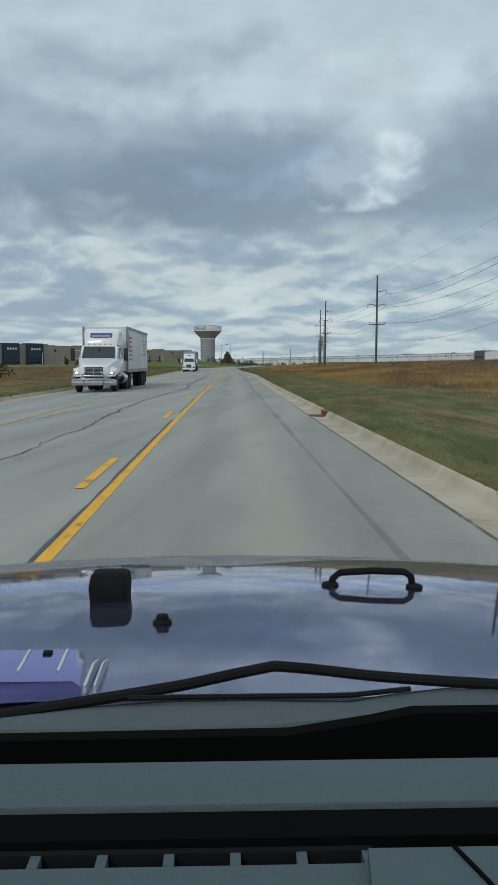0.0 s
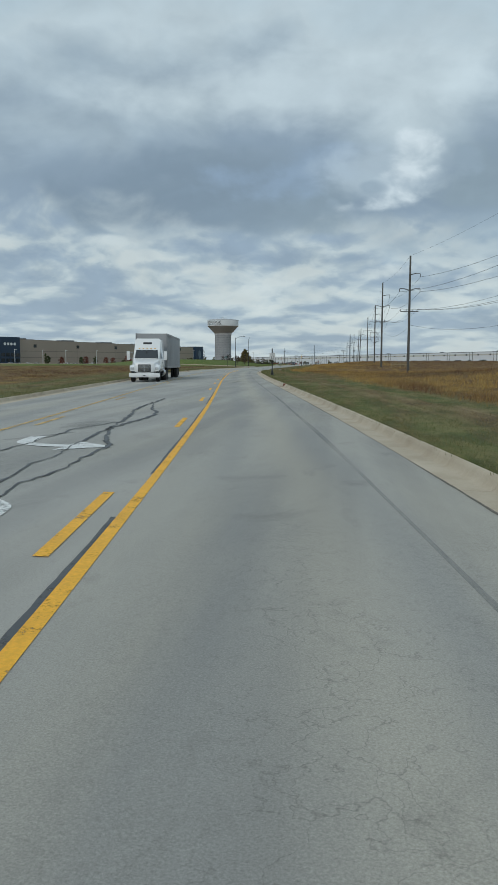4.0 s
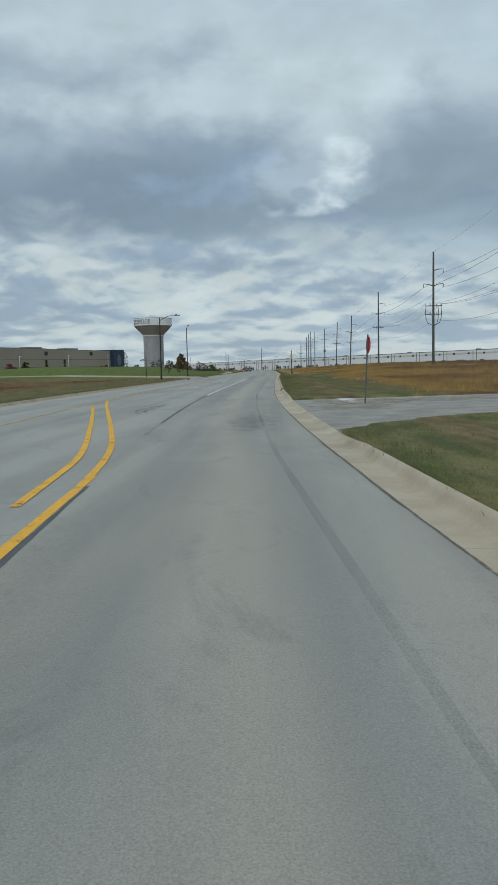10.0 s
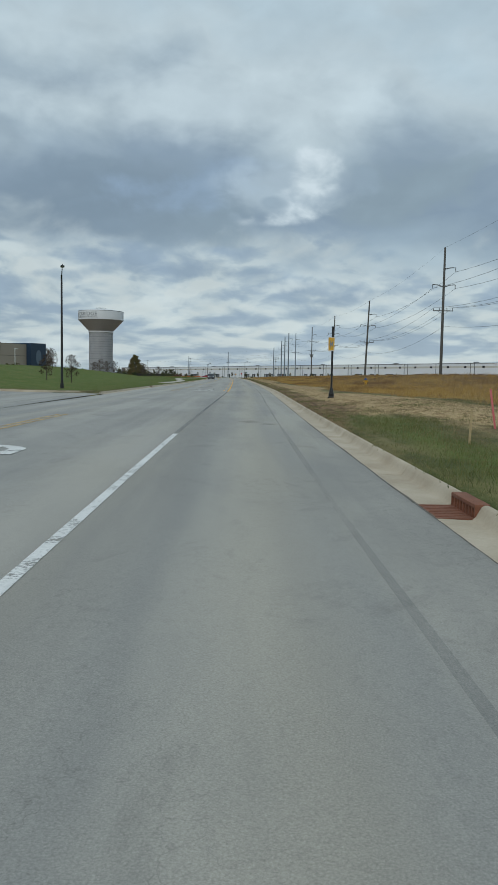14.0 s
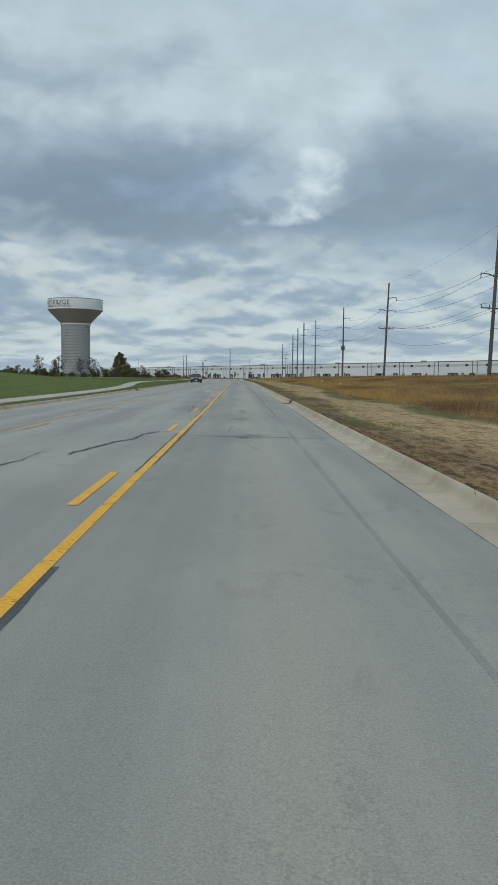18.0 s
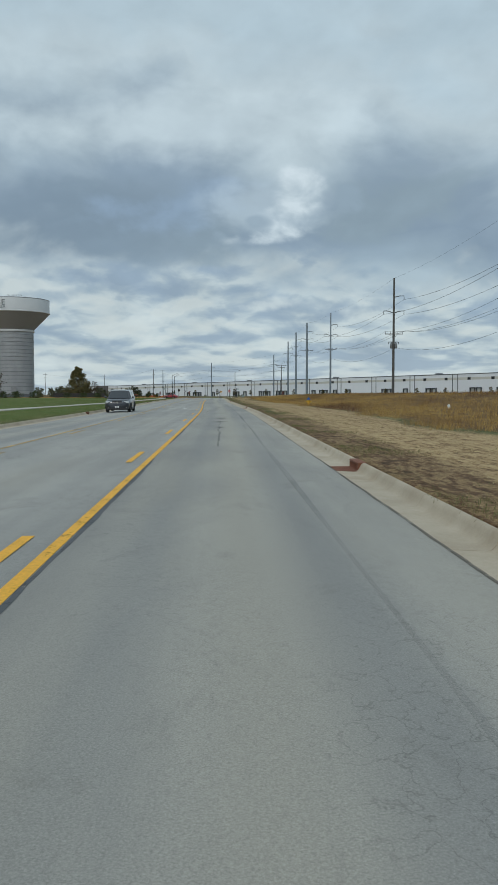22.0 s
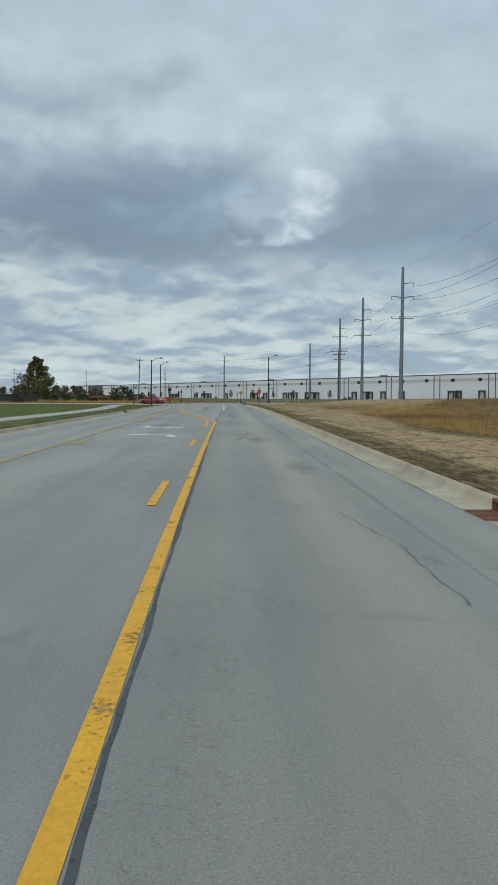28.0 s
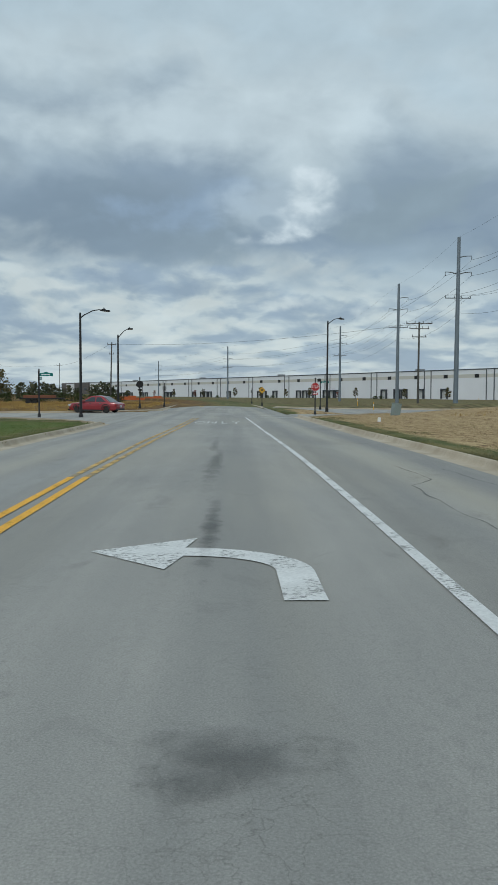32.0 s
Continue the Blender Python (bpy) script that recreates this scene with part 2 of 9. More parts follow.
# ---------------------------------------------------------------- materials
def material(name, base, rough=0.7, metal=0.0, second=None, scale=3.0, amount=0.5, fine=40.0, fine_amount=0.25, bump=0.0, bump_scale=None, stretch=(1, 1, 1), coat=0.0, per_piece=0.0, space="Object", spec=0.5):
    """A surface with two scales of variation: broad stains from base to second, and a fine grain."""
    m = bpy.data.materials.new(name)
    m.use_nodes = True
    n = Nodes(m.node_tree)
    out = n.add("ShaderNodeOutputMaterial")
    b = n.add("ShaderNodeBsdfPrincipled")
    n.link(b.outputs[0], out.inputs[0])
    at = n.add("ShaderNodeTexCoord").outputs["Object"] if space == "Object" else n.add("ShaderNodeNewGeometry").outputs["Position"]
    at = n.mapping(at, stretch)
    broad = n.noise(at, scale, 5.0, 0.6)
    grain = n.noise(at, fine, 4.0, 0.65)
    second = second or tuple(c * 0.7 for c in base)
    k = n.math("MULTIPLY", n.math("SUBTRACT", broad, 0.35, clamp=True), 3.0 * amount, clamp=True)
    c = n.mix(k, base, second)
    g = n.math("ADD", n.math("MULTIPLY", n.math("SUBTRACT", grain, 0.5), 2 * fine_amount), 1.0)
    gray = n.add("ShaderNodeCombineColor")
    for i in range(3):
        n.link(g, gray.inputs[i])
    c = n.mix(1.0, c, gray.outputs[0], "MULTIPLY")
    if per_piece:
        r = n.add("ShaderNodeObjectInfo").outputs["Random"]
        v = n.math("ADD", n.math("MULTIPLY", n.math("SUBTRACT", r, 0.5), 2 * per_piece), 1.0)
        g2 = n.add("ShaderNodeCombineColor")
        for i in range(3):
            n.link(v, g2.inputs[i])
        c = n.mix(1.0, c, g2.outputs[0], "MULTIPLY")
    n.link(c, b.inputs["Base Color"])
    n.link(n.math("ADD", n.math("MULTIPLY", n.math("SUBTRACT", broad, 0.5), 0.2), rough, clamp=True), b.inputs["Roughness"])
    b.inputs["Metallic"].default_value = metal
    b.inputs["Coat Weight"].default_value = coat
    b.inputs["Coat Roughness"].default_value = 0.04
    b.inputs["Specular IOR Level"].default_value = spec
    if bump:
        bp = n.add("ShaderNodeBump")
        bp.inputs["Strength"].default_value = bump
        bp.inputs["Distance"].default_value = 0.02
        n.link(n.noise(at, bump_scale or fine, 4.0, 0.6), bp.inputs["Height"])
        n.link(bp.outputs[0], b.inputs["Normal"])
    return m


# ---------------------------------------------------------------- plan of the road
def curve(knots):
    """A smooth function through (y, value) knots."""
    ys = np.array([k[0] for k in knots], float)
    vs = np.array([k[1] for k in knots], float)
    fine = np.arange(ys[0], ys[-1] + 1, 2.0)
    raw = np.interp(fine, ys, vs)
    pad = 12
    wide = np.concatenate([raw[0] + (raw[1] - raw[0]) * np.arange(-pad, 0), raw, raw[-1] + (raw[-1] - raw[-2]) * np.arange(1, pad + 1)])
    w = np.hanning(2 * pad + 1)
    soft = np.convolve(wide, w / w.sum(), "valid")
    return lambda y: float(np.interp(y, fine, soft)) if np.ndim(y) == 0 else np.interp(y, fine, soft)


# x of the line on the left of the driven lane, along y
line_x = curve([(-400, 41), (-200, 20.5), (-80, 7.6), (0, -1.45), (20, -3.65), (53, -7.2), (96, -11.5), (112, -13.35), (161, -19.75), (203, -24.7), (218, -25.95), (232, -26.9), (250, -27.55), (265, -27.75), (295, -27.5), (330, -27.3), (383, -26.4), (425, -26.35), (510, -26.5), (545, -26.6), (580, -27.4), (608, -28.05), (645, -28.4), (684, -28.4), (720, -29.1), (735, -29.5), (780, -30.5), (830, -32), (880, -37), (930, -50), (1000, -80), (1100, -130)])
edge_r = curve([(-400, 3.86), (640, 3.88), (665, 3.8), (690, 3.2), (735, 3.7), (1100, 3.8)])       # edge of the asphalt, offset from line_x
lane_l = curve([(-400, -4.25), (215, -4.25), (260, -5.0), (400, -5.0), (440, -4.3), (1100, -4.3)])
edge_l = curve([(-400, -7.9), (215, -7.9), (260, -9.0), (400, -9.0), (440, -7.95), (680, -7.7), (1100, -7.9)])
GUTTER, KERB, KERB_H = 0.44, 0.17, 0.15
ROAD_Y0, ROAD_Y1 = -120.0, 724.0

side_r = curve([(-400, 1.2), (0, 1.5), (140, 1.9), (190, 0.1), (222, -0.7), (277, 0.4), (352, 1.5), (424, 2.0), (550, 1.45), (678, 1.15), (745, 0.8), (800, -0.1), (900, -1.2), (1400, -2.0)])
side_l = curve([(-400, 0.3), (0, 0.3), (200, 0.3), (300, 0.2), (352, 0.3), (388, 0.7), (445, 0.9), (520, 0.8), (620, 0.5), (700, 0.1), (760, -0.4), (800, -0.6), (900, -1.3), (1400, -2.2)])


def smooth(a, b, v):
    k = min(1.0, max(0.0, (v - a) / (b - a)))
    return k * k * (3 - 2 * k)


def drop(y):
    """The land falls gently from the last bend on."""
    return -0.0055 * max(0.0, y - 684.0) * smooth(684, 710, y)


def road_z(u):
    """Height of the asphalt at the offset u from line_x: a low crown over the middle lane."""
    if u > 0:
        return -0.012 * u
    if u > -4.3:
        return 0.0
    return 0.024 * (u + 4.3)


# side roads: (from x, towards, y of the middle at that x, slope of the middle, half width, half mouth, length)
SIDE_ROADS = {
    "drive": (-23.0, 1, 247.7, 0.0, 6.3, 9.6, 150.0),
    "street": (-37.2, -1, 357.0, 0.0, 7.0, 13.0, 140.0),
    "cross_left": (-36.6, -1, 734.5, 0.12, 5.2, 17.5, 240.0),
    "cross_right": (-25.2, 1, 756.0, 0.16, 7.5, 22.5, 170.0),
}


def side_shape(key, d):
    """Middle y and half width of a side road, d metres from the main road."""
    x0, way, y0, slope, half, mouth, length = SIDE_ROADS[key]
    if key == "drive":
        # only the near side of the drive flares out towards the road
        flare = (mouth - half) * math.exp(-max(d, 0.0) / 2.8)
        return y0 - flare, half + flare
    return y0 + slope * d * way, half + (mouth - half) * math.exp(-max(d, 0.0) / (0.42 * (mouth - half)))


def side_z(key, d):
    return (-0.012 if key == "drive" else -0.05) + (0.03 if key == "street" else 0.012 if key == "drive" else 0.0) * min(max(d, 0.0), 25) + drop(SIDE_ROADS[key][2])


def ground_z(x, y):
    u = x - line_x(y)
    r, l = edge_r(y) + GUTTER + KERB, edge_l(y) - GUTTER - KERB
    und = 0.10 * noise.noise((x * 0.05, y * 0.05, 0.3)) + 0.25 * noise.noise((x * 0.012, y * 0.012, 4.0))
    far = smooth(900, 1500, y)
    if u >= 0:
        d = max(0.0, u - r)
        z_road = drop(y)
        rise = 0.012 + 0.10 * smooth(300, 335, y) * (1 - smooth(345, 400, y))
        z = 0.11 + z_road * (1 - smooth(3.5, 26, d)) + rise * min(d, 4) + (side_r(y) - 0.16 - 4 * rise) * smooth(3.5, 26, d) + 0.004 * max(0, min(d, 200) - 26) * (1 - far) + und * smooth(2, 15, d)
        keys = ("drive", "cross_right")
    else:
        d = max(0.0, l - u)
        z = 0.03 + drop(y) * (1 - smooth(3, 40, d)) + 0.012 * min(d, 4) + (side_l(y) - 0.08) * smooth(3, 40, d) - 1.1 * smooth(45, 110, d) * (1 - smooth(600, 700, y)) + und * smooth(2, 15, d)
        z += 1.9 * smooth(6, 26, d) * (1 - smooth(38, 72, d)) * smooth(366, 386, y) * (1 - smooth(460, 560, y))
        keys = ("street", "cross_left")
    for key in keys:
        x0, way, y0, slope, half, mouth, length = SIDE_ROADS[key]
        e = (x - x0) * way
        if -1 < e < length + 10:
            mid, w = side_shape(key, e)
            away = abs(y - mid) - w
            top = side_z(key, e)
            if away < 14:
                k = 1 - smooth(1.0, 14, away)
                z = z * (1 - k) + (top + 0.10) * k
            if away < (0.3 if key == "drive" else 0.8):
                z = top - 0.25
    if y > 745:
        k = 1 - smooth(1.0, 12, d)
        z = z * (1 - k) + (0.06 + drop(y)) * k
    return z - 25.0 * smooth(1200, 4500, math.hypot(x, y - 400))


def grid_mesh(name, xs_at, ys, z_at, mat, smooth_faces=True):
    """A sheet: for every y a row of x places."""
    rows = [[(x, y, z_at(i, j, x, y)) for j, x in enumerate(xs_at(y))] for i, y in enumerate(ys)]
    w = len(rows[0])
    verts = [v for r in rows for v in r]
    faces = [(i * w + j, i * w + j + 1, (i + 1) * w + j + 1, (i + 1) * w + j) for i in range(len(rows) - 1) for j in range(w - 1)]
    me = bpy.data.meshes.new(name)
    me.from_pydata(verts, [], faces)
    me.polygons.foreach_set("use_smooth", [smooth_faces] * len(faces))
    me.materials.append(mat)
    return new(name, me)


# ---------------------------------------------------------------- helpers for meshes
def to_mesh(name, bm, mat, smooth_angle=None):
    me = bpy.data.meshes.new(name)
    bm.to_mesh(me)
    bm.free()
    for m in mat if isinstance(mat, (list, tuple)) else [mat]:
        me.materials.append(m)
    if smooth_angle is not None:
        me.polygons.foreach_set("use_smooth", [True] * len(me.polygons))
        me.set_sharp_from_angle(angle=radians(smooth_angle))
    return me


def part(name, bm, mat, parent, label="", smooth_angle=35):
    ob = new(name, to_mesh(name, bm, mat, smooth_angle))
    ob.parent = parent
    return tagged(ob, label)


def again(name, me, parent, m, label=""):
    """One more part on a mesh that exists already."""
    ob = new(name, me)
    ob.parent = parent
    ob.matrix_basis = m
    return tagged(ob, label)


def thing(name, m, label, category, group="", kind=""):
    ob = new(name)
    ob.empty_display_size = 0.2
    ob.matrix_basis = m
    return tagged(ob, label, category, group, kind)


def box(bm, x0, y0, z0, x1, y1, z1, bevel=0.0, m=None, mat=0):
    r = bmesh.ops.create_cube(bm, size=1.0)
    bmesh.ops.transform(bm, verts=r["verts"], matrix=Matrix.Translation(((x0 + x1) / 2, (y0 + y1) / 2, (z0 + z1) / 2)) @ Matrix.Diagonal((abs(x1 - x0), abs(y1 - y0), abs(z1 - z0), 1)))
    verts = list(r["verts"])
    if bevel:
        edges = list({e for v in verts for e in v.link_edges})
        g = bmesh.ops.bevel(bm, geom=edges, offset=bevel, segments=2, affect="EDGES", profile=0.6)
        verts = list({v for f in g["faces"] for v in f.verts} | {v for v in verts if v.is_valid})
        seen, stack = set(verts), list(verts)
        while stack:
            for e in stack.pop().link_edges:
                for v in e.verts:
                    if v not in seen:
                        seen.add(v)
                        stack.append(v)
        verts = list(seen)
    if m is not None:
        bmesh.ops.transform(bm, verts=verts, matrix=m)
    if mat:
        for f in {f for v in verts for f in v.link_faces}:
            f.material_index = mat
    return verts


def lathe(bm, profile, seg=24, m=None, cap=True):
    """A turned form about z: profile is (radius, height) from below to above."""
    rings = []
    for r, z in profile:
        rings.append([bm.verts.new((r * math.cos(2 * math.pi * i / seg), r * math.sin(2 * math.pi * i / seg), z)) for i in range(seg)])
    for a, b in zip(rings, rings[1:]):
        for i in range(seg):
            bm.faces.new((a[i], a[(i + 1) % seg], b[(i + 1) % seg], b[i]))
    if cap:
        bm.faces.new(list(reversed(rings[0])))
        bm.faces.new(rings[-1])
    verts = [v for r in rings for v in r]
    if m is not None:
        bmesh.ops.transform(bm, verts=verts, matrix=m)
    return verts


def tube(bm, pts, r, seg=8, r_end=None):
    """A round bar along points."""
    pts = [Vector(p) for p in pts]
    rings = []
    n = len(pts)
    for i, p in enumerate(pts):
        d = (pts[min(i + 1, n - 1)] - pts[max(i - 1, 0)]).normalized()
        side = d.cross(Vector((0, 0, 1)))
        if side.length < 0.05:
            side = d.cross(Vector((0, 1, 0)))
        side.normalize()
        up = side.cross(d)
        k = r if r_end is None else r + (r_end - r) * i / (n - 1)
        rings.append([bm.verts.new(p + k * (math.cos(2 * math.pi * j / seg) * side + math.sin(2 * math.pi * j / seg) * up)) for j in range(seg)])
    for a, b in zip(rings, rings[1:]):
        for j in range(seg):
            bm.faces.new((a[j], b[j], b[(j + 1) % seg], a[(j + 1) % seg]))
    bm.faces.new(rings[0])
    bm.faces.new(list(reversed(rings[-1])))


def boxes(*specs):
    bm = bmesh.new()
    for s in specs:
        box(bm, *s)
    return bm


def prism(bm, outline, z0, z1, m=None, mat=0):
    """An upright prism on an outline of (x, y)."""
    a = [bm.verts.new((x, y, z0)) for x, y in outline]
    b = [bm.verts.new((x, y, z1)) for x, y in outline]
    fs = [bm.faces.new(list(reversed(a))), bm.faces.new(b)]
    k = len(a)
    for i in range(k):
        fs.append(bm.faces.new((a[i], a[(i + 1) % k], b[(i + 1) % k], b[i])))
    for f in fs:
        f.material_index = mat
    if m is not None:
        bmesh.ops.transform(bm, verts=a + b, matrix=m)
    bmesh.ops.recalc_face_normals(bm, faces=fs)
    return a + b


def mown_bands(n, at, across):
    """0 on green, 1 on dry tan: the bands that mowing leaves along the verge, counted from the back of the kerb."""
    d = n.math("MAXIMUM", n.math("SUBTRACT", across, 4.5), n.math("SUBTRACT", n.math("MULTIPLY", across, -1.0), 8.5))
    wob = n.noise(n.mapping(at, (1, 0.25, 1)), 0.45, 4, 0.55)
    d = n.math("ADD", d, n.math("MULTIPLY", n.math("SUBTRACT", wob, 0.5), 2.4))
    band = n.ramp(n.math("MULTIPLY", d, 0.1), [(0.0, (0.05,) * 3), (0.11, (0.12,) * 3), (0.20, (0.45,) * 3), (0.27, (0.9,) * 3), (0.32, (0.75,) * 3), (0.36, (0.05,) * 3), (0.44, (0.1,) * 3), (0.52, (0.5,) * 3), (0.58, (0.15,) * 3), (0.70, (0.75,) * 3)])
    streak = n.noise(n.mapping(at, (1, 0.08, 1)), 1.6, 5, 0.65)
    return n.math("ADD", n.math("MULTIPLY", band, 0.8), n.math("MULTIPLY", n.math("SUBTRACT", streak, 0.46), 2.4), clamp=True)


def mixed_ground():
    """Grassland: the cover attribute says where it is dry and golden (r), bare and straw-strewn (g) or lawn (b)."""
    m = bpy.data.materials.new("grassland")
    m.use_nodes = True
    n = Nodes(m.node_tree)
    out = n.add("ShaderNodeOutputMaterial")
    b = n.add("ShaderNodeBsdfPrincipled")
    n.link(b.outputs[0], out.inputs[0])
    at = n.add("ShaderNodeNewGeometry").outputs["Position"]
    att = n.add("ShaderNodeAttribute", attribute_name="cover")
    sep = n.add("ShaderNodeSeparateColor")
    n.link(att.outputs["Color"], sep.inputs[0])
    broad = n.noise(n.mapping(at, (1, 0.45, 1)), 0.16, 5, 0.6)
    mid = n.noise(n.mapping(at, (1, 0.3, 1)), 0.9, 5, 0.65)
    fine = n.noise(at, 7.0, 5, 0.7)
    tiny = n.noise(at, 34.0, 3, 0.7)
    across = n.add("ShaderNodeAttribute", attribute_name="across").outputs["Fac"]
    lane_at = n.add("ShaderNodeCombineXYZ")
    n.link(across, lane_at.inputs[0])
    cut = n.add("ShaderNodeSeparateXYZ")
    n.link(at, cut.inputs[0])
    n.link(n.math("MULTIPLY", cut.outputs[1], 0.035), lane_at.inputs[1])
    rows = n.noise(lane_at.outputs[0], 2.2, 5, 0.65)
    furrow = n.noise(n.mapping(lane_at.outputs[0], (1, 6, 1), (0, 0, 0), (0, 0, 0.03)), 6.5, 4, 0.6, 0.5)
    verge = n.mix(mown_bands(n, at, across), n.ramp(mid, [(0.42, (0.075, 0.09, 0.029)), (0.5, (0.11, 0.12, 0.04)), (0.58, (0.165, 0.155, 0.06))]), n.ramp(n.mix(0.5, mid, rows), [(0.42, (0.10, 0.07, 0.034)), (0.5, (0.165, 0.12, 0.06)), (0.58, (0.23, 0.175, 0.09))]))
    field = n.ramp(n.mix(0.5, broad, mid), [(0.40, (0.26, 0.165, 0.05)), (0.46, (0.195, 0.118, 0.042)), (0.505, (0.11, 0.062, 0.032)), (0.54, (0.15, 0.086, 0.036)), (0.60, (0.27, 0.175, 0.052))])
    clump = n.noise(n.mapping(at, (1, 0.6, 1)), 2.4, 6, 0.68)
    tuft = n.noise(at, 11.0, 4, 0.7)
    bare = n.ramp(n.mix(0.45, n.mix(0.5, clump, tuft), n.mix(0.6, rows, furrow)), [(0.40, (0.10, 0.056, 0.03)), (0.445, (0.20, 0.125, 0.06)), (0.485, (0.36, 0.245, 0.125)), (0.54, (0.48, 0.355, 0.19)), (0.62, (0.37, 0.265, 0.125))])
    dirt = n.ramp(n.mix(0.5, n.mix(0.5, clump, tuft), n.mix(0.7, rows, furrow)), [(0.41, (0.055, 0.032, 0.017)), (0.46, (0.115, 0.066, 0.034)), (0.50, (0.165, 0.10, 0.052)), (0.54, (0.31, 0.215, 0.108)), (0.58, (0.15, 0.095, 0.046)), (0.64, (0.36, 0.265, 0.13))])
    lawn = n.ramp(mid, [(0.32, (0.075, 0.115, 0.022)), (0.5, (0.10, 0.135, 0.03)), (0.68, (0.14, 0.15, 0.045))])

    def edge(value):
        return n.math("MULTIPLY", n.math("SUBTRACT", n.math("ADD", value, n.math("MULTIPLY", n.math("SUBTRACT", n.mix(0.5, mid, fine), 0.5), 1.1)), 0.36), 3.5, clamp=True)

    c = n.mix(edge(sep.outputs[0]), verge, field)
    c = n.mix(edge(sep.outputs[2]), c, lawn)
    c = n.mix(edge(sep.outputs[1]), c, bare)
    c = n.mix(edge(att.outputs["Alpha"]), c, dirt)
    g = n.math("ADD", n.math("MULTIPLY", n.math("SUBTRACT", n.mix(0.5, fine, tiny), 0.5), 1.5), 1.0)
    gray = n.add("ShaderNodeCombineColor")
    for i in range(3):
        n.link(g, gray.inputs[i])
    n.link(n.mix(1.0, c, gray.outputs[0], "MULTIPLY"), b.inputs["Base Color"])
    b.inputs["Roughness"].default_value = 0.95
    b.inputs["Specular IOR Level"].default_value = 0.2
    bp = n.add("ShaderNodeBump")
    bp.inputs["Strength"].default_value = 1.0
    bp.inputs["Distance"].default_value = 0.08
    n.link(n.mix(0.5, fine, mid), bp.inputs["Height"])
    n.link(bp.outputs[0], b.inputs["Normal"])
    return m


def asphalt_material(name, light, dark):
    """Sun-bleached asphalt: worn wheel tracks, patches, oil stains and stone grain."""
    m = bpy.data.materials.new(name)
    m.use_nodes = True
    n = Nodes(m.node_tree)
    out = n.add("ShaderNodeOutputMaterial")
    b = n.add("ShaderNodeBsdfPrincipled")
    n.link(b.outputs[0], out.inputs[0])
    at = n.add("ShaderNodeNewGeometry").outputs["Position"]
    tracks = n.noise(n.mapping(at, (1.0, 0.02, 1), (0, 0, 0), (0, 0, 0.02)), 0.9, 4, 0.55)
    patch = n.noise(n.mapping(at, (1, 0.35, 1)), 0.35, 6, 0.62, 0.4)
    stain = n.noise(n.mapping(at, (1, 0.5, 1)), 1.3, 6, 0.7, 0.8)
    stone = n.noise(at, 85.0, 4, 0.8)
    pits = n.add("ShaderNodeTexVoronoi")
    n.link(at, pits.inputs["Vector"])
    pits.inputs["Scale"].default_value = 90.0
    k = n.math("ADD", n.math("MULTIPLY", tracks, 0.55), n.math("MULTIPLY", patch, 0.45))
    c = n.ramp(k, [(0.41, dark), (0.50, tuple((p + q) / 2 for p, q in zip(light, dark))), (0.58, light)])
    worm = n.noise(n.mapping(at, (1, 0.6, 1), (2, 5, 0)), 16.0, 4, 0.7, 0.6)
    raw = n.math("MULTIPLY", n.math("SUBTRACT", n.noise(n.mapping(at, (1, 0.2, 1), (9, 4, 0)), 0.8, 4, 0.55), 0.44), 5.0, clamp=True)
    c = n.mix(n.math("MULTIPLY", n.math("MULTIPLY", n.math("SUBTRACT", worm, 0.5), 6.0, clamp=True), n.math("MULTIPLY", raw, 0.35)), c, tuple(v * 0.72 for v in dark))
    u = n.add("ShaderNodeAttribute", attribute_name="across").outputs["Fac"]
    sway = n.math("ADD", u, n.math("MULTIPLY", n.math("SUBTRACT", patch, 0.5), 0.9))

    def near(places, width):
        k = 0.0
        for p in places:
            d = n.math("DIVIDE", n.math("SUBTRACT", sway, p), width)
            k = n.math("ADD", k, n.math("EXPONENT", n.math("MULTIPLY", n.math("MULTIPLY", d, d), -1.0)))
        return k

    c = n.mix(n.math("MULTIPLY", near((1.9, -6.1), 0.38), 0.5), c, (light[0] * 1.12, light[1] * 1.08, light[2] * 1.0))
    c = n.mix(n.math("MULTIPLY", near((1.0, 2.65, -5.2, -7.0), 0.30), 0.38), c, (dark[0] * 0.90, dark[1] * 0.94, dark[2] * 1.0))
    spots = n.math("MULTIPLY", n.math("SUBTRACT", stain, 0.575), 6.0, clamp=True)
    c = n.mix(n.math("MULTIPLY", spots, 0.45), c, tuple(v * 0.55 for v in dark))
    wob = n.add("ShaderNodeVectorMath", operation="ADD")
    n.link(at, wob.inputs[0])
    bend = n.add("ShaderNodeTexNoise")
    n.link(at, bend.inputs["Vector"])
    bend.inputs["Scale"].default_value = 3.0
    bend.inputs["Detail"].default_value = 4.0
    n.link(bend.outputs["Color"], wob.inputs[1])
    net = n.add("ShaderNodeTexVoronoi", feature="DISTANCE_TO_EDGE")
    n.link(n.mapping(wob.outputs[0], (1.3, 0.8, 1)), net.inputs["Vector"])
    net.inputs["Scale"].default_value = 2.4
    hair = n.math("SUBTRACT", 1.0, n.math("MULTIPLY", net.outputs["Distance"], 45.0, clamp=True))
    where = n.math("MULTIPLY", n.math("SUBTRACT", n.noise(n.mapping(at, (1, 0.25, 1), (3, 1, 0)), 0.55, 3, 0.5), 0.50), 6.0, clamp=True)
    c = n.mix(n.math("MULTIPLY", n.math("MULTIPLY", hair, where), 0.38), c, tuple(v * 0.3 for v in dark))
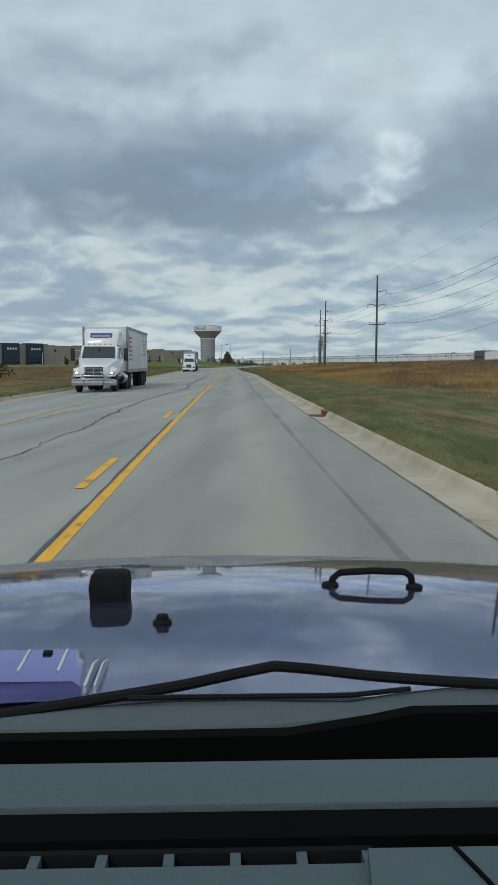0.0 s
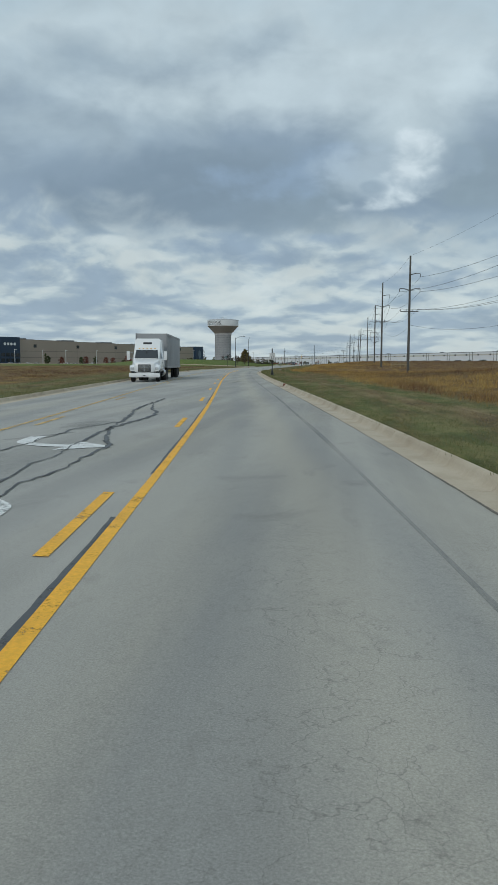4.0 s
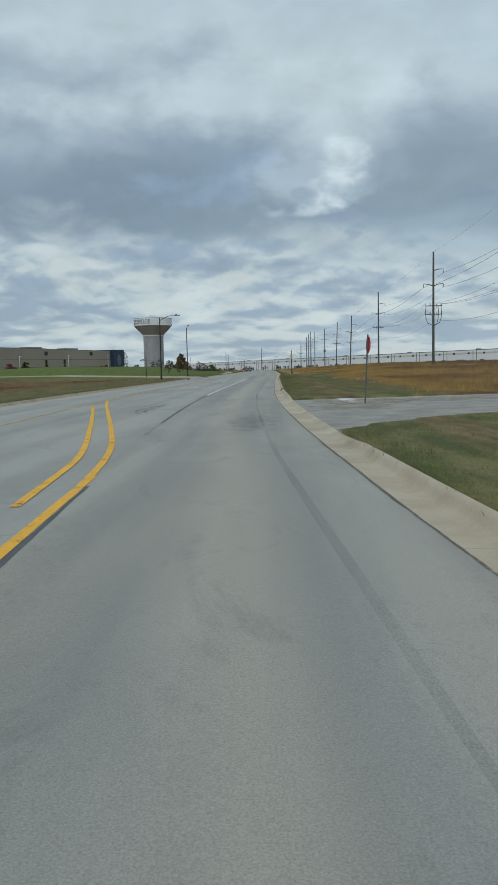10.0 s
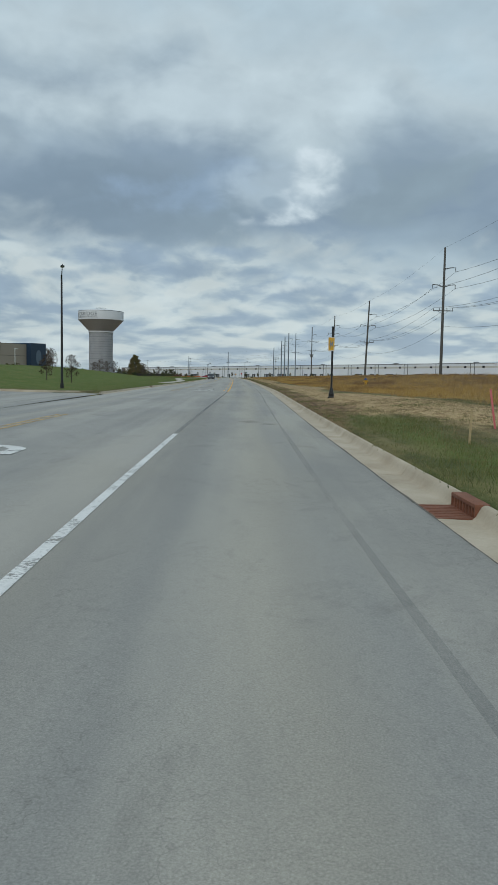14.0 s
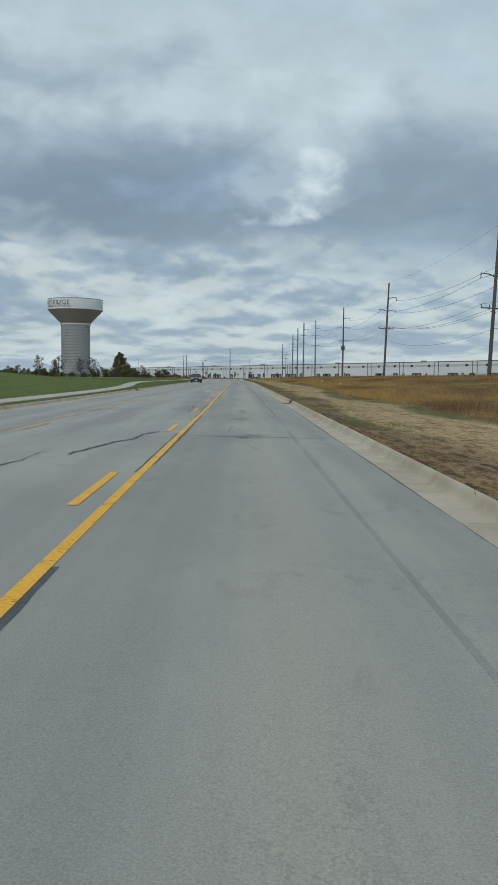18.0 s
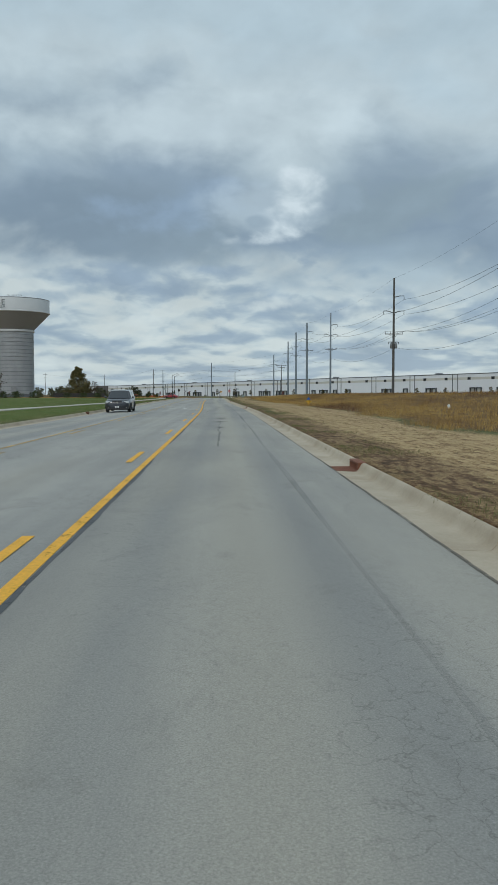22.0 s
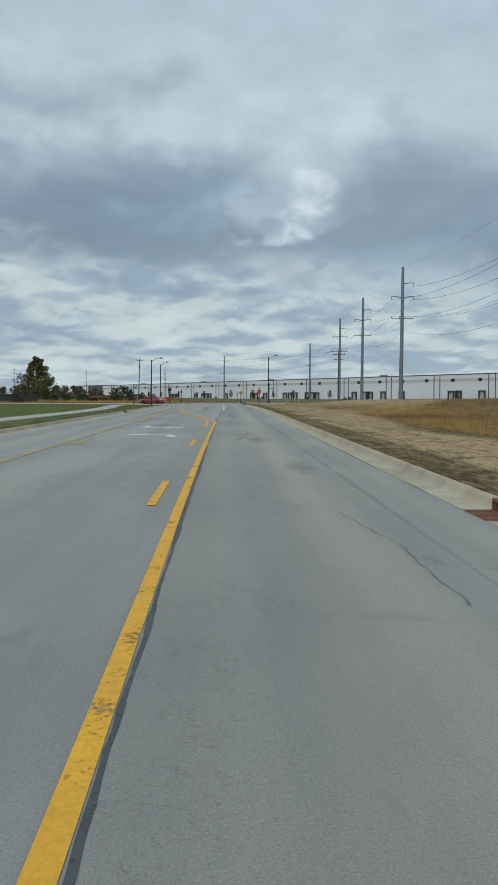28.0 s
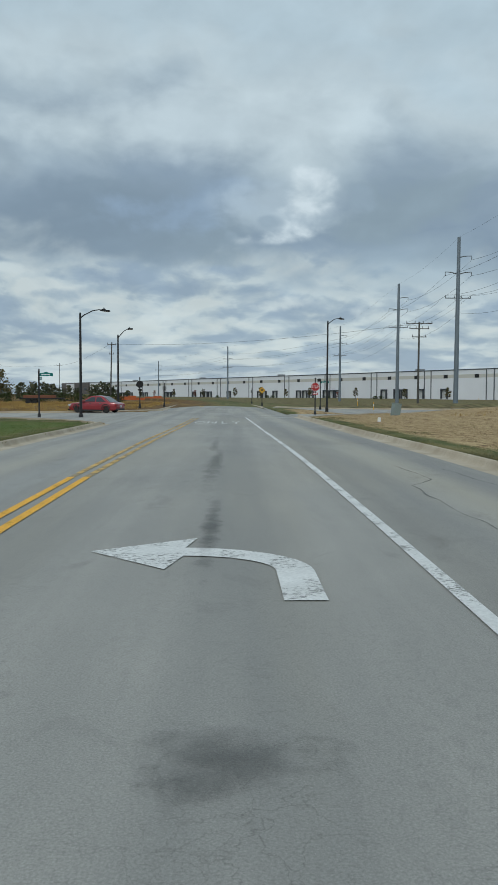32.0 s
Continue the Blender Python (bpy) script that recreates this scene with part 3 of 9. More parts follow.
    buff = n.math("MULTIPLY", n.math("SUBTRACT", n.noise(n.mapping(at, (1, 0.12, 1), (7, 2, 0)), 0.5, 4, 0.55), 0.5), 3.5, clamp=True)
    c = n.mix(n.math("MULTIPLY", buff, 0.5), c, (light[0] * 1.10, light[1] * 1.05, light[2] * 0.94))
    g = n.math("ADD", n.math("MULTIPLY", n.math("SUBTRACT", stone, 0.5), 1.15), n.math("ADD", n.math("MULTIPLY", pits.outputs["Distance"], -0.22), 1.09))
    gray = n.add("ShaderNodeCombineColor")
    for i in range(3):
        n.link(g, gray.inputs[i])
    n.link(n.mix(1.0, c, gray.outputs[0], "MULTIPLY"), b.inputs["Base Color"])
    b.inputs["Roughness"].default_value = 0.8
    b.inputs["Specular IOR Level"].default_value = 0.3
    bp = n.add("ShaderNodeBump")
    bp.inputs["Strength"].default_value = 0.6
    bp.inputs["Distance"].default_value = 0.006
    n.link(stone, bp.inputs["Height"])
    n.link(bp.outputs[0], b.inputs["Normal"])
    return m


M_GRASS = mixed_ground()
M_ASPHALT = asphalt_material("asphalt", (0.367, 0.352, 0.314), (0.266, 0.258, 0.238))
M_ASPHALT_OLD = asphalt_material("bleached_asphalt", (0.377, 0.364, 0.334), (0.279, 0.274, 0.256))
M_GRAVEL = material("gravelly_asphalt", (0.34, 0.315, 0.275), 0.9, second=(0.18, 0.172, 0.16), scale=0.9, amount=0.8, fine=16, fine_amount=0.75, bump=0.8, space="World")
M_CONCRETE = material("kerb_concrete", (0.49, 0.42, 0.32), 0.85, second=(0.32, 0.25, 0.17), scale=0.7, amount=0.8, fine=26, fine_amount=0.16, bump=0.3, space="World")
M_WALK = material("path_concrete", (0.44, 0.41, 0.35), 0.85, second=(0.36, 0.33, 0.275), scale=0.4, fine=22, fine_amount=0.1, space="World")
M_YELLOW = material("yellow_marking", (0.84, 0.42, 0.022), 0.7, second=(0.66, 0.34, 0.04), scale=1.6, amount=0.6, fine=28, fine_amount=0.35, space="World")
M_FADED = material("faded_yellow_marking", (0.62, 0.38, 0.09), 0.75, second=(0.44, 0.34, 0.20), scale=1.2, amount=0.7, fine=28, fine_amount=0.35, space="World")
M_WHITE = material("white_marking", (0.72, 0.72, 0.70), 0.7, second=(0.5, 0.5, 0.48), scale=1.5, amount=0.5, fine=28, fine_amount=0.3, space="World")
M_TAR = material("crack_sealer", (0.045, 0.047, 0.05), 0.6, second=(0.11, 0.115, 0.12), scale=1.4, amount=0.7, fine=20, fine_amount=0.3, space="World")
M_SEAM = material("worn_seam", (0.225, 0.228, 0.226), 0.8, second=(0.29, 0.292, 0.287), scale=0.5, amount=0.8, fine=30, fine_amount=0.3, space="World")


def worn(m, scale, keep, hard, fine=25.0):
    """Wear a flat marking through in places, down to the asphalt under it."""
    n = Nodes(m.node_tree, False)
    at = n.add("ShaderNodeNewGeometry").outputs["Position"]
    b = [q for q in n.t.nodes if q.type == "BSDF_PRINCIPLED"][0]
    k = n.math("ADD", n.math("MULTIPLY", n.noise(at, scale, 5, 0.6), 0.55), n.math("MULTIPLY", n.noise(at, fine, 4, 0.7), 0.45))
    n.link(n.math("MULTIPLY", n.math("SUBTRACT", k, keep), hard, clamp=True), b.inputs["Alpha"])
    return m


M_CRACK = material("dry_crack", (0.12, 0.122, 0.122), 0.8, second=(0.19, 0.19, 0.185), scale=1.4, amount=0.7, fine=20, fine_amount=0.3, space="World")
worn(M_CRACK, 1.2, 0.40, 3.2, 14.0)
worn(M_YELLOW, 2.5, 0.34, 9.0)
worn(M_WHITE, 2.0, 0.36, 8.0)
worn(M_FADED, 1.5, 0.37, 6.0)
worn(M_SEAM, 0.2, 0.38, 2.2, 70.0)
M_SEAM_FAINT = material("faint_worn_seam", (0.24, 0.242, 0.238), 0.8, second=(0.29, 0.292, 0.287), scale=0.5, amount=0.8, fine=30, fine_amount=0.3, space="World")
worn(M_SEAM_FAINT, 0.12, 0.41, 1.5, 70.0)
worn(M_TAR, 1.2, 0.36, 9.0, 12.0)
M_RUST = material("rusted_iron", (0.23, 0.09, 0.05), 0.85, 0.1, second=(0.13, 0.055, 0.034), scale=6, fine=60, fine_amount=0.3, bump=0.3)
M_HOLE = material("dark_opening", (0.012, 0.010, 0.009), 0.9)

# ---------------------------------------------------------------- ground and road
u_left = [-3600, -2200, -1400, -900, -600, -420, -300, -220, -165, -125, -95, -75, -60, -48, -39, -32, -26, -21, -17, -13.5, -10.5, -8, -6, -4.2, -2.8, -1.6, -0.7, 0.0]
u_right = [0.0, 0.4, 0.9, 1.6, 2.4, 3.3, 4.2, 5.2, 6.4, 8, 10, 12.5, 15.5, 19, 23, 28, 34, 41, 50, 62, 77, 97, 125, 165, 220, 300, 420, 600, 900, 1400, 2200, 3600]
ground_ys = [-3200, -2000, -1200, -700, -420, -260, -180, -140] + list(np.arange(-120, 230, 2.0)) + list(np.arange(230, 258, 0.5)) + list(np.arange(258, 800, 2.0)) + list(np.arange(800, 1020, 8.0)) + [1040, 1080, 1130, 1200, 1290, 1400, 1550, 1750, 2000, 2400, 3000, 3800, 4700]


def ground_row(y):
    r, l, c = edge_r(y) + GUTTER + KERB, edge_l(y) - GUTTER - KERB, line_x(y)
    return [c + l + v for v in u_left] + [c + l + 0.05, c + r - 0.05] + [c + r + v for v in u_right]


def ground_h(i, j, x, y):
    if j in (len(u_left), len(u_left) + 1):
        return -0.6
    return ground_z(x, y)


def cover_at(x, y):
    """What grows at a place: golden field, bare soil and straw, lawn."""
    u = x - line_x(y)
    r, l = edge_r(y) + GUTTER + KERB, edge_l(y) - GUTTER - KERB
    wob = 2.5 * noise.noise((x * 0.06, y * 0.03, 1.7)) + 1.2 * noise.noise((x * 0.2, y * 0.1, 3.1))
    if u > 0:
        d = u - r + wob
        gold_from = 6.5 + 1.0 * smooth(245, 270, y) * (1 - smooth(315, 340, y)) - 1.2 * smooth(315, 340, y)
        gold = smooth(gold_from - 2, gold_from + 2, d) * (1 - smooth(650, 705, y) * (1 - smooth(24, 40, d)))
        start = smooth(318, 336, y)
        wide = 4.4 + 0.8 * smooth(500, 560, y) + 17 * smooth(640, 702, y)
        bare = start * smooth(0.4, 1.4, u - r) * (1 - smooth(wide - 1.5, wide + 1.5, d)) * (1 - 0.4 * smooth(735, 760, y))
        past = smooth(762, 772, y) * (1 - smooth(120, 160, d))
        dirt = start * (1 - smooth(0.9 - 0.25 * smooth(555, 585, y), 2.4 - 0.9 * smooth(555, 585, y), u - r + 1.3 * noise.noise((x * 0.3, y * 0.06, 5.0)))) * 0.7 * (1 - past) * (1 - 0.75 * smooth(655, 690, y))
        worked = smooth(150, 160, y) * (1 - smooth(186, 200, y)) * smooth(1.2, 2.6, d) * (1 - smooth(7, 9, d))
        dirt = max(dirt, 0.6 * worked)
        green = smooth(306, 314, y) * (1 - smooth(330, 340, y)) * smooth(0.15, 0.7, u - r) * (1 - smooth(1.2, 2.8, u - r + wob * 0.5))
        return gold * (1 - past), bare * (1 - past) * (1 - green), max(0.35 * past, 0.6 * green), dirt * (1 - green)
    d = l - u + wob
    lawn = smooth(366, 376, y) * (1 - smooth(48, 60, d)) * (1 - smooth(712, 724, y)) * smooth(0.5, 2.5, d)
    lawn = max(lawn, smooth(30, 50, y - 300) * smooth(8, 14, d) * (1 - smooth(712, 724, y)) * (1 - smooth(80, 100, d)) * 0.9)
    gold = (0.75 + 0.3 * noise.noise((x * 0.02, y * 0.01, 9.0))) * smooth(3, 7, d) * (1 - smooth(320, 345, y)) + smooth(724, 735, y) * 0.9
    return gold, 0.0, lawn, 0.0


ground = grid_mesh("ground", ground_row, ground_ys, ground_h, M_GRASS)
tagged(ground, "mown verge, golden field and lawn on level land", "grass", kind="structure")
side_layer = ground.data.attributes.new("across", "FLOAT", "POINT")
side_layer.data.foreach_set("value", [v.co.x - line_x(v.co.y) for v in ground.data.vertices])
layer = ground.data.color_attributes.new("cover", "FLOAT_COLOR", "POINT")
layer.data.foreach_set("color", [c for v in ground.data.vertices for c in cover_at(v.co.x, v.co.y)])


def strip(name, u0, u1, y0, y1, mat, dz=0.0, step=2.0, cols=(0.0, 1.0), uz=None):
    """A strip along the road between two offsets, which may be functions of y."""
    f0 = u0 if callable(u0) else (lambda y: u0)
    f1 = u1 if callable(u1) else (lambda y: u1)
    ys = list(np.arange(y0, y1, step)) + [y1]
    uz = uz or road_z
    return grid_mesh(name, lambda y: [line_x(y) + f0(y) + (f1(y) - f0(y)) * c for c in cols], ys, lambda i, j, x, y: uz(x - line_x(y)) + drop(y) + dz, mat)


ROAD_END = 1000.0
road = strip("road", edge_l, edge_r, ROAD_Y0, ROAD_END, M_ASPHALT_OLD, cols=[i / 16 for i in range(17)])
tagged(road, "bleached light grey asphalt road with three lanes", "road", kind="structure")
lane = strip("road_surface", -0.03, lambda y: edge_r(y) - 0.01, ROAD_Y0, 712, M_ASPHALT, dz=0.003, cols=(0, 0.25, 0.5, 0.75, 1))
tagged(lane, "bluish grey asphalt of the driven lane", "road", kind="structure")
for ob in (road, lane):
    ob.data.attributes.new("across", "FLOAT", "POINT").data.foreach_set("value", [v.co.x - line_x(v.co.y) for v in ob.data.vertices])


def paint(name, u0, u1, y0, y1, mat, label, category="road marking", dz=0.008):
    return tagged(strip(name, u0, u1, y0, y1, mat, dz), label, category, kind="structure")


def ribbon(name, pts, width, mat, label, category, dz=0.010, wander=0.0, seed=0):
    """A ribbon on the road through (y, u) places."""
    rnd = random.Random(seed)
    fine = []
    if not wander and len(pts) > 2:
        # round the corners of a painted curve
        ys = np.array([p[0] for p in pts])
        us = np.array([p[1] for p in pts])
        at = np.arange(ys[0], ys[-1], 0.5)
        flat = np.interp(at, ys, us)
        wide = np.concatenate([np.full(4, flat[0]), flat, np.full(4, flat[-1])])
        ends = np.minimum(np.arange(len(flat)), np.arange(len(flat))[::-1]) >= 4
        soft = np.convolve(wide, np.hanning(11)[1:-1] / np.hanning(11).sum(), "valid")
        pts = list(zip(at, np.where(ends, soft, flat))) + [pts[-1]]
    for (ya, ua), (yb, ub) in zip(pts, pts[1:]):
        k = max(1, int(math.hypot(yb - ya, ub - ua) / (0.22 if wander else 2.0)))
        fine += [(ya + (yb - ya) * i / k, ua + (ub - ua) * i / k) for i in range(k)]
    fine.append(pts[-1])
    if wander:
        drift, more = 0.0, []
        for y, u in fine:
            drift = 0.75 * drift + rnd.uniform(-wander, wander)
            more.append((y, u + drift))
        fine = more
    verts, faces = [], []
    swell = 0.8
    for i, (y, u) in enumerate(fine):
        a, b = fine[max(i - 1, 0)], fine[min(i + 1, len(fine) - 1)]
        d = Vector((b[1] - a[1], b[0] - a[0])).normalized()
        swell = min(1.4, max(0.3, swell + rnd.uniform(-0.22, 0.22)))
        w = width * (swell if wander else 1.0) / 2
        for s in (-1, 1):
            uu, yy = u + s * w * d.y, y - s * w * d.x
            verts.append((line_x(yy) + uu, yy, road_z(uu) + drop(yy) + dz))
        if i:
            faces.append((2 * i - 2, 2 * i - 1, 2 * i + 1, 2 * i))
    me = bpy.data.meshes.new(name)
    me.from_pydata(verts, [], faces)
    me.materials.append(mat)
    return tagged(new(name, me), label, category, kind="structure")


LW = 0.125
SOLID = "solid yellow line along the driven lane"
FAR_SOLID = "faded solid yellow line beyond the middle lane"
paint("yellow_line", -LW / 2, LW / 2, ROAD_Y0, 229, M_YELLOW, SOLID)
paint("yellow_line", -LW / 2, LW / 2, 379, 641, M_YELLOW, SOLID)
paint("yellow_line", lambda y: lane_l(y) - LW / 2, lambda y: lane_l(y) + LW / 2, ROAD_Y0, 338, M_FADED, FAR_SOLID)
paint("yellow_line", lambda y: lane_l(y) - LW / 2, lambda y: lane_l(y) + LW / 2, 379, 662, M_FADED, FAR_SOLID)
paint("yellow_line", lambda y: lane_l(y) + 0.24, lambda y: lane_l(y) + 0.36, 253, 338, M_FADED, "faded second yellow line beside the turning lane")
ribbon("yellow_line", [(228, 0.0), (231, -0.12), (234, -0.45), (240, -1.45), (247, -2.75), (253, -3.9), (257, -4.6)], LW, M_YELLOW, "yellow line slanting across the middle lane", "road marking")
ribbon("yellow_line", [(226.5, -0.47), (231, -0.6), (234, -1.0), (240, -2.0), (246, -3.1), (251, -4.1)], LW, M_YELLOW, "yellow line slanting across the middle lane", "road marking")
ribbon("yellow_line", [(640, 0.0), (645, -0.05), (647, -0.22), (652.5, -1.1), (657, -1.75), (662, -2.45), (664, -2.75), (668, -3.3), (672, -3.78), (676, -4.08), (682, -4.15), (688, -4.15)], LW, M_YELLOW, "yellow line slanting across the middle lane", "road marking")
ribbon("yellow_line", [(638, -0.40), (645, -0.42), (647, -0.55), (651, -1.1), (656, -1.95), (659, -2.4), (664, -3.05), (668, -3.72)], LW, M_YELLOW, "yellow line slanting across the middle lane", "road marking")
ribbon("yellow_line", [(645, -4.42), (667, -4.45), (678, -4.45), (688, -4.42)], LW, M_YELLOW, "second yellow line beside the turning lane", "road marking")
for off in (-4.15, -4.42):
    ribbon("yellow_line", [(688, off), (700, off + 0.2), (727, off + 0.95)], LW, M_FADED, "faded yellow line beside the turning lane", "road marking")
paint("white_line", -LW / 2, LW / 2, 262.3, 329.2, M_WHITE, "solid white line beside the turning lane")
ribbon("white_line", [(674, 0.02), (700, 0.0), (729, 0.0)], 0.13, M_WHITE, "solid white line beside the turning lane", "road marking")
for y in (730.0, 735.5):
    ribbon("crosswalk_line", [(y, 0.1), (y + 0.2, 3.6)], 0.2, M_WHITE, "worn white line across the through lane", "road marking")
for off in (-4.2, -3.9):
    paint("yellow_line", off - 0.06, off + 0.06, 780, 930, M_YELLOW, "yellow line past the crossing")
paint("white_line", -7.0, -6.88, 780, 815, M_WHITE, "white edge line past the crossing")

DASHES = [12.33 + 12.3 * k for k in range(-6, 18)] + [384.4 + 11.76 * k for k in range(11)] + [513.8 + 12.65 * k for k in range(10)]
for y in DASHES:
    paint("yellow_dash", -0.46, -0.33, y - 3.05, y, M_YELLOW, "short yellow dash of the middle lane")
    if 0 < y < 222 or y > 383:
        paint("yellow_dash", lambda yy: lane_l(yy) + 0.36, lambda yy: lane_l(yy) + 0.48, y - 3.05, y, M_FADED, "faded yellow dash of the middle lane")


def turn_arrow(y, u, back=False, size=1.0):
    """A curved turn arrow: the stem rises on the right and bends to a head on the left."""
    bm = bmesh.new()

    def place(a, b):
        if back:
            a, b = -a, 2.4 - b
        yy, uu = y + b * size, u + a * size
        return bm.verts.new((line_x(yy) + uu, yy, road_z(uu) + drop(yy) + 0.010))

    steps = [i * math.pi / 2 / 10 for i in range(11)]
    outer = [(0.98, 0.0), (0.98, 0.55)] + [(0.98 - 1.13 * (1 - math.cos(a)), 0.95 + 0.95 * math.sin(a)) for a in steps]
    inner = [(0.66, 0.0), (0.66, 0.55)] + [(0.66 - 0.81 * (1 - math.cos(a)), 0.95 + 0.58 * math.sin(a)) for a in steps]
    row = [(place(*a), place(*b)) for a, b in zip(outer, inner)]
    for (a, b), (c, d) in zip(row, row[1:]):
        bm.faces.new((b, a, c, d))
    p, q = row[-1]
    bm.faces.new((q, p, place(-0.05, 2.4), place(-1.02, 1.72)))
    bm.faces.new((q, place(-1.02, 1.72), place(-0.28, 0.98)))
    ob = new("turn_arrow", to_mesh("turn_arrow", bm, M_WHITE))
    for p in ob.data.polygons:
        if p.normal.z < 0:
            p.flip()
    return tagged(ob, "white curved turn arrow painted on the road", "road marking", "turn arrows", "structure")


for y, off, back in ((96.2, -2.2, False), (102.6, -2.2, True), (217.2, -2.3, False), (224.4, -2.5, True), (380.8, -2.3, False), (387.6, -2.3, True), (470.5, -2.3, False), (476.8, -2.3, True), (555.2, -2.4, False), (562.4, -2.4, True), (628.85, -2.15, False), (635.8, -2.2, True), (282.0, -3.4, False), (323.6, -3.5, False), (679.85, -1.97, False)):
    turn_arrow(y, off, back)


def text_mesh(body, size, mat, name, align="CENTER"):
    c = bpy.data.curves.new(name, "FONT")
    c.body, c.size, c.align_x, c.align_y = body, size, align, "CENTER"
    ob = new(name, c)
    bpy.context.view_layer.update()
    me = bpy.data.meshes.new_from_object(ob.evaluated_get(bpy.context.evaluated_depsgraph_get()))
    bpy.data.objects.remove(ob)
    me.materials.clear()
    me.materials.append(mat)
    me.name = name
    return me


for y, off in ((306.0, -3.0), (716.0, -2.0)):
    for i, ch in enumerate("ONLY"):
        me = text_mesh(ch, 1.0, M_WHITE, "painted_letter")
        ob = new("painted_letter", me)
        uu = off + (-0.95 + 0.66 * i)
        ob.matrix_basis = Matrix.Translation((line_x(y) + uu, y + 1.6, 0.012 + drop(y + 1.6))) @ Matrix.Diagonal((0.78, 4.2, 1, 1))
        tagged(ob, "tall white painted letter on the asphalt", "road marking", "painted word", "structure")

# worn longitudinal joint, crack sealer and patches
for y0, y1, mat in ((ROAD_Y0, 128, M_SEAM), (128, 640, M_SEAM_FAINT)):
    paint("seam", lambda y: 2.79 + 0.02 * math.sin(y * 0.21), lambda y: 2.875 + 0.02 * math.sin(y * 0.37), y0, y1, mat, "dark worn joint in the asphalt", "road joint", 0.006)
M_JOINT = material("gutter_joint", (0.10, 0.085, 0.068), 0.9, second=(0.17, 0.145, 0.115), scale=0.8, amount=0.8, fine=20, fine_amount=0.3, space="World")
worn(M_JOINT, 0.6, 0.34, 4.0, 8.0)
for y in range(-4, 640, 46):
    ribbon("gutter_joint", [(v, edge_r(v) - 0.02) for v in (y, y + 12, y + 24, y + 36, y + 46)], 0.036, M_JOINT, "dirt-filled joint between the asphalt and the concrete gutter", "road joint", 0.007, 0.006, y + 9)
paint("seam", -0.06, 0.06, 329.2, 379, M_SEAM, "dark worn joint in the asphalt", "road joint", 0.006)
paint("seam", -0.06, 0.06, 236, 262.3, M_SEAM, "dark worn joint in the asphalt", "road joint", 0.006)
paint("seam", -0.05, 0.045, 645, 674, M_SEAM, "dark worn joint in the asphalt", "road joint", 0.006)
